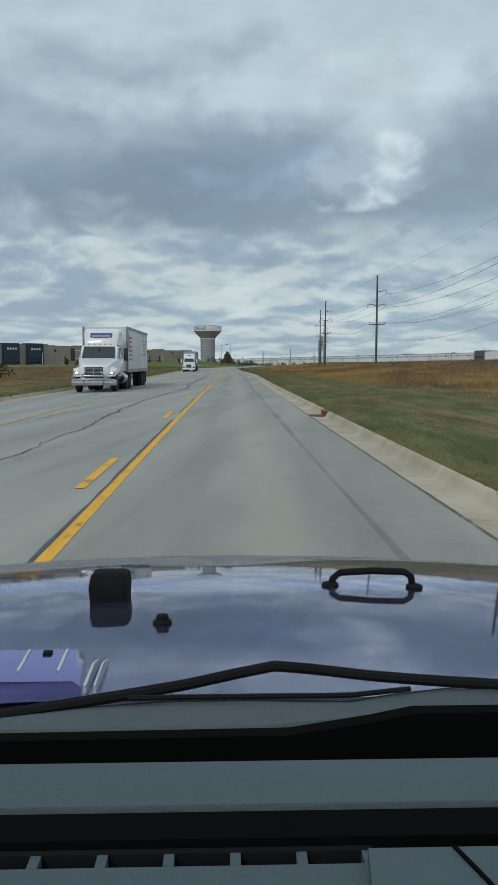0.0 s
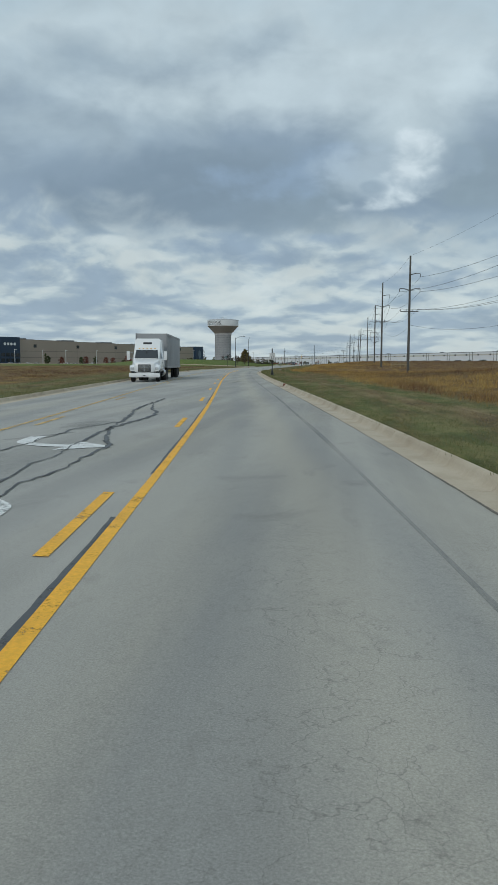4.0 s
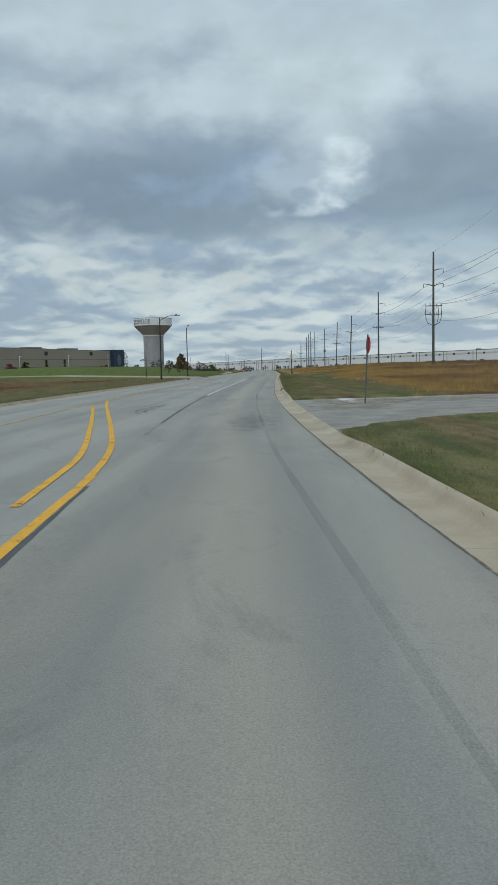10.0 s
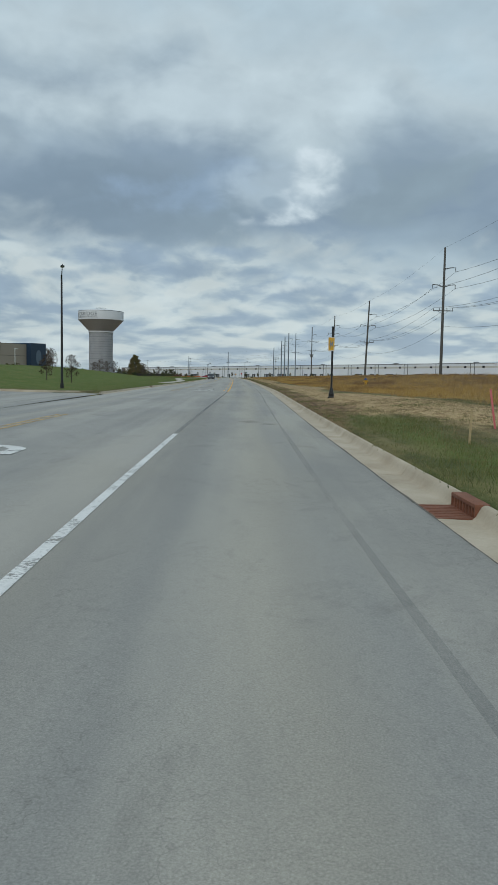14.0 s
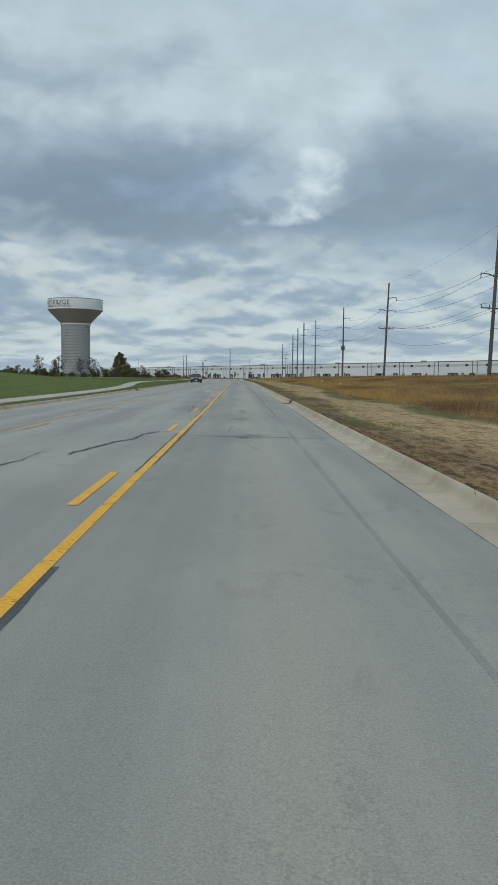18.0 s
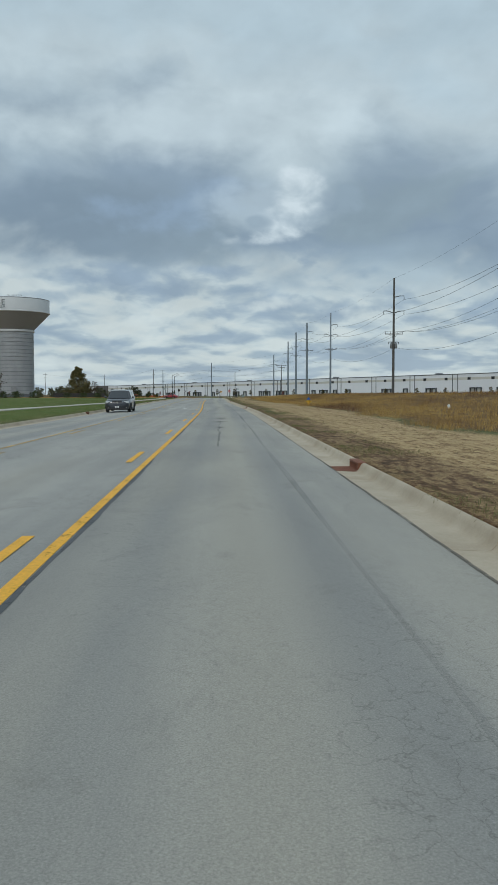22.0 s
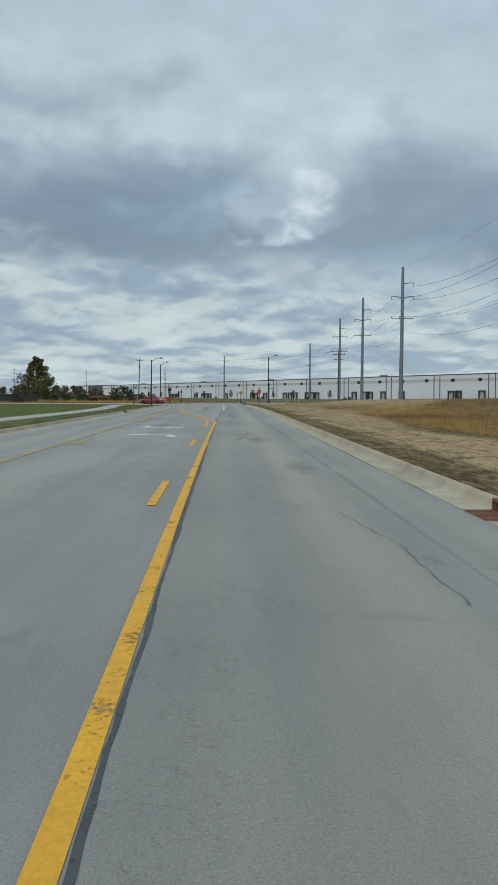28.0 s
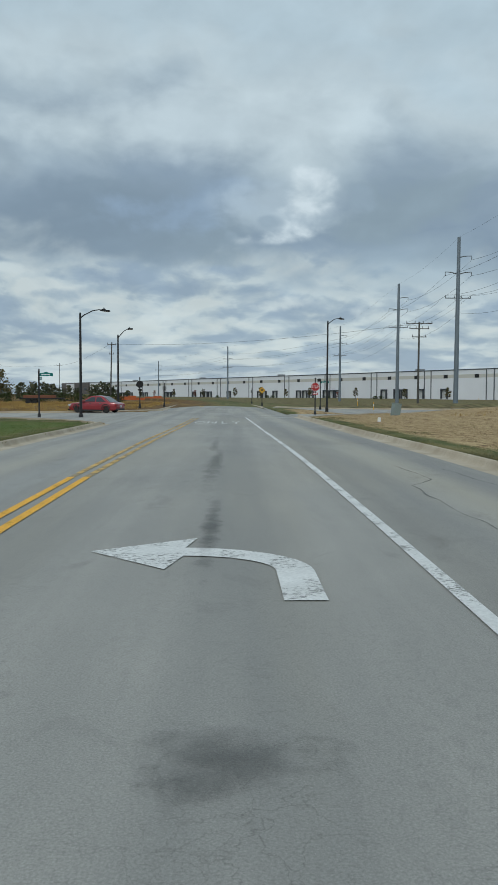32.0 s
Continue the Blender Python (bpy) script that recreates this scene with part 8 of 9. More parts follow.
t = semi_truck("semi_truck", "white semi truck with a white box trailer", False, M_TRAILER, 11.0)
t.matrix_basis = pose(line_x(41.6) - 5.95, 41.6, -0.05, 0, 0, -90 + lane_turn(46))
t = semi_truck("semi_truck", "white sleeper semi truck with a grey trailer", True, M_TRAILERGREY, 15.5)
t.matrix_basis = pose(line_x(149.5) - 6.0, 149.5, -0.05, 0, 0, -90 + lane_turn(160))

# flatbed trailer standing in the field by the junction
x, y = -62.0, 806.0
t = thing("flatbed_trailer", pose(x, y, ground_z(x, y), 0, 0, 8), "dark low flatbed trailer parked in the field", "trailer")
part("deck", boxes((-3.6, -1.2, 0.85, 3.6, 1.2, 1.05, 0.02)), M_PLASTIC, t)
part("load", boxes((-3.0, -1.0, 1.05, 2.2, 1.0, 1.5, 0.05)), M_RUST, t)
truck_wheels(t, (-2.2, -1.2), 1.1, 0.45, False)
part("drawbar", boxes((3.6, -0.1, 0.6, 5.0, 0.1, 0.75)), M_PLASTIC, t)

# ---------------------------------------------------------------- small things on the verges
M_HYD = material("hydrant_yellow", (0.62, 0.34, 0.02), 0.5, second=(0.45, 0.25, 0.03), scale=5, fine=30)
M_HYDBLUE = material("hydrant_blue", (0.02, 0.09, 0.30), 0.5, scale=5)
M_CABINET = material("cabinet_green", (0.20, 0.25, 0.24), 0.55, second=(0.26, 0.3, 0.29), scale=2)
M_SCREEN = material("dark_screen", (0.030, 0.028, 0.028), 0.85, second=(0.05, 0.046, 0.044), scale=1.2, fine=30)
M_STAKE = material("pink_stake_paint", (0.62, 0.13, 0.15), 0.7, second=(0.5, 0.2, 0.17), scale=4, fine=40)
M_ORANGE = material("orange_plastic", (0.50, 0.11, 0.03), 0.6, scale=1)
M_BOARD = material("pale_board", (0.42, 0.32, 0.17), 0.8, second=(0.3, 0.23, 0.13), scale=3, fine=25, stretch=(0.2, 1, 1))


def hydrant(x, y):
    t = thing("fire_hydrant", pose(x, y, ground_z(x, y) - 0.02), "yellow fire hydrant with a blue cap", "fire hydrant", "fire hydrants")
    bm = bmesh.new()
    lathe(bm, [(0.19, 0), (0.19, 0.05), (0.13, 0.07), (0.125, 0.52), (0.15, 0.55), (0.15, 0.6)], 16)
    part("barrel", bm, M_HYD, t)
    bm = bmesh.new()
    lathe(bm, [(0.19, 0.6), (0.19, 0.64), (0.16, 0.66), (0.13, 0.75), (0.06, 0.81), (0.03, 0.82), (0.03, 0.87)], 16)
    part("bonnet", bm, M_HYDBLUE, t, "blue domed cap")
    for a, r in ((0, 0.075), (180, 0.055), (90, 0.055)):
        bm = bmesh.new()
        lathe(bm, [(r, 0.1), (r, 0.2), (r * 1.2, 0.2), (r * 1.2, 0.25), (0.025, 0.25), (0.025, 0.29)], 10, pose(0, 0, 0.42, 0, 90, 0) if a == 0 else pose(0, 0, 0.42, 0, 0, a) @ pose(0, 0, 0, 0, 90, 0))
        part("outlet", bm, M_HYD, t)


hydrant(-16.4, 560.0)
hydrant(-10.5, 402.0)
x, y = -18.9, 729.0
t = thing("utility_cabinet", pose(x, y, ground_z(x, y) - 0.05, 0, 9, 20), "grey-green utility cabinet leaning on the verge", "utility cabinet")
part("body", boxes((-0.27, -0.22, 0, 0.27, 0.22, 0.86, 0.03)), M_CABINET, t)
part("lid", boxes((-0.29, -0.24, 0.84, 0.29, 0.24, 0.9, 0.02)), M_CABINET, t)
part("door", boxes((-0.22, -0.235, 0.08, 0.22, -0.215, 0.78)), M_CABINET, t)
for x, y, h in ((-14.2, 764.0, 1.2), (-14.0, 777.0, 1.0), (*along_white(322, 6), 1.4), (*along_white(374, 6), 1.4), (*along_white(404, 6), 1.4)):
    t = thing("marker_post", pose(x, y, ground_z(x, y) - 0.05), "slim yellow utility marker post in grass", "marker post", "marker posts")
    bm = bmesh.new()
    lathe(bm, [(0.05, 0), (0.05, h), (0.03, h + 0.04)], 8)
    part("post", bm, M_HYD, t)
    part("decal", boxes((-0.04, -0.056, h * 0.6, 0.04, -0.048, h * 0.8)), M_SIGNWHITE, t)
for x, y in ((-22.4, 716.0), (-12.4, 494.0), (-11.0, 530.0)):
    t = thing("marker_stub", pose(x, y, ground_z(x, y) - 0.02), "small white plastic marker on the verge", "marker")
    bm = bmesh.new()
    lathe(bm, [(0.09, 0), (0.09, 0.22), (0.06, 0.26)], 10)
    part("cap", bm, M_SIGNWHITE, t)
t = thing("rail_fence", pose(5.4, 273.2, ground_z(5.4, 273.2) - 0.05, 0, 0, 64), "short pale wooden rail fence in the field", "fence")
for x in (-5.6, -2.8, 0, 2.8, 5.6):
    part("post", boxes((x - 0.07, -0.07, -0.3, x + 0.07, 0.07, 1.25)), M_BOARD, t)
for z in (0.35, 0.7, 1.05):
    part("rail", boxes((-5.75, -0.11, z, 5.75, -0.07, z + 0.14)), M_BOARD, t)
for x, y in ((14.0, 212.0), (19.0, 205.0)):
    t = thing("fence_post", pose(x, y, ground_z(x, y) - 0.1), "weathered lone wooden fence post in grass", "fence post", "fence posts")
    bm = bmesh.new()
    lathe(bm, [(0.09, -0.3), (0.085, 1.3), (0.06, 1.36)], 8)
    part("post", bm, M_WOOD, t)
for x, y, h, lean, mat, words in ((-19.9, 326.9, 0.95, -9, M_STAKE, "pink leaning survey stake in the rough grass"), (-21.2, 324.5, 0.72, 2, M_BOARD, "thin bare survey lath in the rough grass")):
    t = thing("survey_stake", pose(x, y, ground_z(x, y) - 0.05, 0, lean, 0), words, "stake", "survey stakes")
    part("lath", boxes((-0.022, -0.008, -0.2, 0.022, 0.008, h, 0.003)), mat, t)
x, y = -66.0, 757.0
t = thing("screen_fence", pose(x, y, ground_z(x, y) - 0.05, 0, 0, 176), "low dark fence with screened panels beyond the lawn", "fence")
for i in range(7):
    bm = bmesh.new()
    lathe(bm, [(0.05, -0.3), (0.05, 1.68), (0.03, 1.72)], 8, pose(3.0 * i, 0, 0))
    part("post", bm, M_BLACK, t)
    if i < 6:
        part("screen_panel", boxes((3.0 * i + 0.06, -0.02, 0.06, 3.0 * i + 2.94, 0.02, 1.55 + 0.05 * (i % 2))), M_SCREEN, t)
        part("top_rail", boxes((3.0 * i + 0.05, -0.025, 1.60, 3.0 * i + 2.95, 0.025, 1.65)), M_BLACK, t)
x, y = -59.0, 930.0
t = thing("safety_fence", pose(x, y, ground_z(x, y), 0, 0, -20), "orange plastic safety fence by the building site", "fence")
for i in range(6):
    part("fence_panel", boxes((-9 + 3 * i, -0.04, 0.1, -6.1 + 3 * i, 0.04, 1.2 + 0.35 * math.sin(i * 2.1))), M_ORANGE, t)
for i, s in enumerate((96, 112, 126, 146, 174, 199, 222)):
    x, y = along_tan(s, 26)
    t = thing("parking_lamp", pose(x, y, ground_z(x, y) - 0.05, 0, 0, tan_dir), "pale grey parking lot lamp by the warehouse", "street lamp", "parking lot lamps")
    bm = bmesh.new()
    lathe(bm, [(0.25, 0), (0.25, 0.7), (0.1, 0.72), (0.08, 7.4)], 8)
    part("post", bm, M_SIGNWHITE, t)
    part("head", boxes((-0.1, -0.2, 7.35, 1.1, 0.2, 7.5)), M_SIGNWHITE, t)


# ---------------------------------------------------------------- the purple off-road car, where it stands as the film begins
M_PURPLE = material("purple_paint", (0.50, 0.52, 0.72), 0.035, 0.9, second=(0.48, 0.50, 0.70), scale=2, amount=0.2, fine=80, fine_amount=0.02, coat=0.6)
M_COWL = material("cowl_plastic", (0.070, 0.086, 0.092), 0.62, second=(0.050, 0.064, 0.070), scale=6, fine=90, fine_amount=0.15, bump=0.2)
M_DASH = material("dash_plastic", (0.068, 0.094, 0.106), 0.7, second=(0.056, 0.080, 0.092), scale=4, fine=120, fine_amount=0.15, bump=0.2)
M_RUBBER = material("black_rubber", (0.010, 0.010, 0.011), 0.8, scale=8, fine=60, spec=0.15)
jeep = thing("off_road_car", pose(0, 0, 0, 0, 0, 6.5), "purple open off-road car with a black dashboard", "car")


def hood_z(x, y):
    """The hood falls towards the front and rounds off at its edges."""
    k = y - 0.72
    return 1.205 - 0.02 * k - 0.08 * k * k - 0.04 * (x / 0.72) ** 2 - 0.9 * max(0.0, k - 0.85) ** 2


bm = bmesh.new()
cols, rows = 17, 25
grid = [[bm.verts.new((-0.72 + 1.44 * i / (cols - 1), 0.72 + 1.02 * j / (rows - 1), hood_z(-0.72 + 1.44 * i / (cols - 1), 0.72 + 1.02 * j / (rows - 1)))) for i in range(cols)] for j in range(rows)]
for a, b in zip(grid, grid[1:]):
    for i in range(cols - 1):
        bm.faces.new((a[i], a[i + 1], b[i + 1], b[i]))
bmesh.ops.solidify(bm, geom=list(bm.faces), thickness=0.03)
part("hood", bm, M_PURPLE, jeep)
bm = bmesh.new()
loft(bm, [[(x * k, y, z) for x, z in ((-0.70, 0.62), (0.70, 0.62), (0.70, 0.95), (0.62, 1.03), (-0.62, 1.03), (-0.70, 0.95))] for y, k in ((1.66, 1.0), (1.76, 0.97))])
grille = part("grille", bm, M_PURPLE, jeep)
for i in range(7):
    part("grille_slot", boxes((-0.40 + 0.125 * i - 0.035, 1.755, 0.68, -0.40 + 0.125 * i + 0.035, 1.768, 0.94)), M_HOLE, grille)
for s in (-1, 1):
    bm = bmesh.new()
    lathe(bm, [(0.09, 0), (0.09, 0.02), (0.07, 0.03)], 18, pose(s * 0.53, 1.76, 0.83, -90))
    part("headlight", bm, M_HEAD, jeep)
    bm = bmesh.new()
    loft(bm, [[(s * x, y, z + dz) for x, z in ((0.70, 0.93), (0.93, 0.90), (0.93, 0.86), (0.70, 0.88))] for y, dz in ((1.85, -0.12), (1.68, 0.0), (1.15, 0.05), (0.85, -0.1))])
    part("fender", bm, M_RUBBER, jeep)
    part("side_panel", boxes((s * 0.70, -2.1, 0.55, s * 0.78, 0.72, 1.08, 0.03)), M_PURPLE, jeep)
    part("engine_side", boxes((s * 0.66, 0.72, 0.6, s * 0.71, 1.68, 1.03, 0.01)), M_PURPLE, jeep)
    bm = bmesh.new()
    tube(bm, [(s * 0.86, 1.62, 0.93), (s * 0.86, 1.64, 1.0), (s * 0.86, 1.74, 1.04)], 0.025, 6)
    part("marker_lamp", bm, M_RUBBER, jeep)
for x in (-0.76, 0.76):
    for y in (1.28, -1.45):
        tyre = bmesh.new()
        lathe(tyre, [(0.24, -0.13), (0.37, -0.13), (0.40, -0.08), (0.40, 0.08), (0.37, 0.13), (0.24, 0.13)], 24, pose(x, y, 0.40, 0, 90))
        w = part("wheel", tyre, M_TYRE, jeep)
        rim = bmesh.new()
        lathe(rim, [(0.25, -0.08), (0.25, 0.08), (0.1, 0.05)], 16, pose(x, y, 0.40, 0, 90))
        part("rim", rim, M_RIM, w)
part("floor", boxes((-0.7, -2.1, 0.5, 0.7, 0.72, 0.56)), M_RUBBER, jeep)
part("tailgate", boxes((-0.7, -2.14, 0.56, 0.7, -2.08, 1.08, 0.02)), M_PURPLE, jeep)
part("bumper", boxes((-0.8, 1.78, 0.48, 0.8, 1.92, 0.64, 0.03)), M_RUBBER, jeep)
# cowl, wipers and hood fittings
bm = bmesh.new()
cowl_line = ((-0.72, 0.62, 0.57), (-0.40, 0.642, 0.60), (-0.198, 0.666, 0.629), (-0.128, 0.684, 0.628), (-0.053, 0.694, 0.627), (0.02, 0.694, 0.627), (0.112, 0.689, 0.645), (0.157, 0.704, 0.660), (0.262, 0.727, 0.664), (0.45, 0.735, 0.668), (0.72, 0.735, 0.67))
loft(bm, [[(x, front, 1.190), (x, front, 1.212), (x, front * 0.7 + back * 0.3, 1.2165), (x, back * 0.85 + front * 0.15, 1.2155), (x, back, 1.205), (x, back, 1.185)] for x, front, back in cowl_line])
part("cowl", bm, M_COWL, jeep)
bm = bmesh.new()
loft(bm, [[(x, front + 0.012, 1.165), (x, front + 0.012, 1.208), (x, front - 0.004, 1.2125), (x, front - 0.010, 1.165)] for x, front, back in cowl_line])
part("cowl_seal", bm, M_RUBBER, jeep)
bm = bmesh.new()
tube(bm, [(-0.215, 0.675, 1.209), (-0.18, 0.68, 1.2115), (-0.079, 0.70, 1.219), (-0.039, 0.72, 1.2175), (0.01, 0.73, 1.224), (0.046, 0.74, 1.227), (0.087, 0.74, 1.223), (0.136, 0.735, 1.2185), (0.182, 0.72, 1.220), (0.30, 0.70, 1.219)], 0.0056, 8)
wiper = part("wiper_arm", bm, M_RUBBER, jeep)
part("wiper_hub", boxes((0.275, 0.682, 1.205, 0.335, 0.722, 1.232, 0.008)), M_RUBBER, wiper)
bm = bmesh.new()
tube(bm, [(-0.09, 0.688, 1.219), (-0.037, 0.69, 1.2185), (0.112, 0.69, 1.2185), (0.17, 0.70, 1.2195)], 0.0024, 6)
part("wiper_blade", bm, M_RUBBER, wiper)
z = hood_z(-0.167, 1.09)
bm = bmesh.new()
loft(bm, [[(-0.167 - w, y0, zz), (-0.167 + w, y0, zz), (-0.167 + w, y1, zz), (-0.167 - w, y1, zz)] for zz, w, y0, y1 in ((z - 0.008, 0.0255, 1.088, 1.135), (z + 0.022, 0.0275, 1.086, 1.135), (z + 0.036, 0.025, 1.092, 1.13), (z + 0.040, 0.019, 1.098, 1.122))])
part("rubber_bumper", bm, M_RUBBER, jeep)
z = hood_z(-0.081, 0.965)
bm = bmesh.new()
lathe(bm, [(0.0125, -0.003), (0.012, 0.003), (0.008, 0.006), (0.0075, 0.011), (0.003, 0.012)], 12, pose(-0.081, 0.965, z))
part("washer_nozzle", bm, M_RUBBER, jeep)
z = hood_z(0.227, 1.196)
bm = bmesh.new()
tube(bm, [(0.163, 1.192, z), (0.165, 1.194, z + 0.014), (0.176, 1.198, z + 0.022), (0.227, 1.20, z + 0.024), (0.278, 1.20, z + 0.022), (0.289, 1.20, z + 0.014), (0.291, 1.20, z)], 0.0056, 8)
for x in (0.161, 0.293):
    lathe(bm, [(0.014, -0.004), (0.013, 0.004), (0.008, 0.006)], 10, pose(x, 1.195, hood_z(x, 1.195)))
part("tie_down_loop", bm, M_RUBBER, jeep)
bm = bmesh.new()
loft(bm, [[(-0.42, y, z - 0.04), (-0.142 + k, y, z - 0.04), (-0.142 + k, y, z - 0.006), (-0.150 + k, y, z), (-0.42, y, z)] for y, z, k in ((0.742, 1.213, 0.0), (0.750, 1.2185, -0.002), (0.802, 1.2225, -0.006), (0.817, 1.212, -0.008))])
M_VENT = material("dark_purple_vent", (0.22, 0.21, 0.46), 0.22, 0.8, second=(0.19, 0.18, 0.42), scale=3, amount=0.2, fine=60, fine_amount=0.03, coat=0.8)
vent = part("hood_vent", bm, M_VENT, jeep, "raised purple hood vent")
M_EDGE = material("pale_vent_edge", (0.55, 0.56, 0.62), 0.35, 0.3, scale=4)
for x0, x1 in ((-0.139, -0.136), (-0.129, -0.127)):
    bm = bmesh.new()
    loft(bm, [[(x0, y, z - 0.02), (x1, y, z - 0.02), (x1, y, z), (x0, y, z)] for y, z in ((0.737, 1.211), (0.79, 1.213), (0.82, 1.205))])
    part("vent_edge", bm, M_EDGE, vent, "pale bevelled edge")
for x in (-0.205, -0.166):
    bm = bmesh.new()
    loft(bm, [[(x - 0.0014, y, z - 0.004), (x + 0.0014, y, z - 0.004), (x + 0.0014, y, z), (x - 0.0014, y, z)] for y, z in ((0.752, 1.2205), (0.800, 1.2240))])
    part("vent_rib", bm, M_EDGE, vent)
part("vent_screw", boxes((-0.189, 0.788, 1.219, -0.180, 0.796, 1.2245)), M_RUBBER, vent)
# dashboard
# Near-black puts the gaps' deep shade into colour; also colours the pod joint.
M_DEEP = material("gap_shade_joint_black", (0.004, 0.004, 0.004), 1.0, scale=20, spec=0.05)
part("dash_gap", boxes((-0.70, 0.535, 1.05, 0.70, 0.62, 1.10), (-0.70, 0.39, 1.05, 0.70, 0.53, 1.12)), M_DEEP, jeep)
# Added upright sheet: painted shade seen between the cowl and dash top.
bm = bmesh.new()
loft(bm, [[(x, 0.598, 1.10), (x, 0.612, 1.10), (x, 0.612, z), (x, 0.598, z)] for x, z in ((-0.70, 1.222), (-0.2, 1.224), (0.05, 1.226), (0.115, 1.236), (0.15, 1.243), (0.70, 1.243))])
part("gap_shade_wall", bm, M_DEEP, jeep)
bm = bmesh.new()
loft(bm, [[(-0.70, y, z), (0.70, y, z), (0.70, y, z - 0.1), (-0.70, y, z - 0.1)] for y, z in ((0.538, 1.226), (0.530, 1.241), (0.517, 1.2465), (0.485, 1.2475), (0.474, 1.242), (0.468, 1.226))])
part("dash_top", bm, M_DASH, jeep)
# Added black block: painted shade between the dash top and the vents.
part("gap_shade_wall", boxes((-0.70, 0.437, 1.12, 0.70, 0.465, 1.2425)), M_DEEP, jeep)
bm = bmesh.new()
loft(bm, [[(-0.70, y, z), (0.70, y, z), (0.70, y, z - 0.12), (-0.70, y, z - 0.12)] for y, z in ((0.4185, 1.238), (0.405, 1.238), (0.30, 1.232), (0.20, 1.19), (0.16, 1.10))])
part("dash_lower", bm, M_DASH, jeep)
vents = part("vent_strip", boxes((-0.70, 0.4315, 1.20, 0.085, 0.436, 1.2375)), M_RUBBER, jeep, "black louvred defroster strip")
for i in range(15):
    x = -0.455 + 0.0383 * i
    bm = bmesh.new()
    loft(bm, [[(x - 0.004, y, 1.20), (x + 0.004, y, 1.20), (x + 0.003, y, 1.2375), (x - 0.003, y, 1.2375)] for y in (0.4195, 0.431)])
    part("vent_bar", bm, M_DASH, vents)
bm = bmesh.new()
loft(bm, [[(0.076 + k, y, z), (0.70, y, z), (0.70, y, z - 0.06), (0.076 + k, y, z - 0.06)] for y, z, k in ((0.428, 1.238, 0.010), (0.420, 1.246, 0.004), (0.387, 1.247, 0.0), (0.30, 1.244, 0.004), (0.21, 1.21, 0.02))])
pod = part("dash_pod", bm, M_DASH, jeep)
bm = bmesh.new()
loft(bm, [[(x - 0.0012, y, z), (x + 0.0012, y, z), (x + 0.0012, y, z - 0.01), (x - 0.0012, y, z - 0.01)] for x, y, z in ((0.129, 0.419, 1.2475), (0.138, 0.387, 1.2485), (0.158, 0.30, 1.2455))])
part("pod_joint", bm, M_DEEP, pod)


# ---------------------------------------------------------------- grass
GY = np.array(ground_ys, float)
GX = np.array([[v for v in ground_row(y)] for y in ground_ys])
_w = GX.shape[1]
_co = np.zeros(len(ground.data.vertices) * 3)
ground.data.vertices.foreach_get("co", _co)
GZ = _co.reshape(-1, _w, 3)[:, :, 2]
_cv = np.zeros(len(ground.data.vertices) * 4)
layer.data.foreach_get("color", _cv)
GC = _cv.reshape(-1, _w, 4)
NL = len(u_left)
DR, DL = np.array(u_right, float), -np.array(u_left[::-1], float)


def on_ground(y, d, side):
    """x, height and cover at d metres behind the kerb."""
    i = np.clip(np.searchsorted(GY, y) - 1, 0, len(GY) - 2)
    fy = (y - GY[i]) / (GY[i + 1] - GY[i])
    ds = DR if side > 0 else DL
    j = np.clip(np.searchsorted(ds, d) - 1, 0, len(ds) - 2)
    fd = (d - ds[j]) / (ds[j + 1] - ds[j])
    c0 = NL + 2 + j if side > 0 else NL - 1 - j
    c1 = c0 + (1 if side > 0 else -1)

    def mixed(g):
        e = (slice(None),) if g.ndim == 2 else (slice(None), None)
        a = g[i, c0] * (1 - fd)[e] + g[i, c1] * fd[e]
        b = g[i + 1, c0] * (1 - fd)[e] + g[i + 1, c1] * fd[e]
        return a * (1 - fy)[e] + b * fy[e]

    return mixed(GX), mixed(GZ), mixed(GC)


def patches(x, y, s):
    """Smooth uneven values between about -1 and 1."""
    return (np.sin(x * s * 1.3 + 1.7 * np.sin(y * s * 0.7)) + np.sin(y * s * 0.9 + 2.1 * np.sin(x * s * 0.5 + 1.0)) + np.sin((x + y) * s * 2.3 + 0.5)) / 3


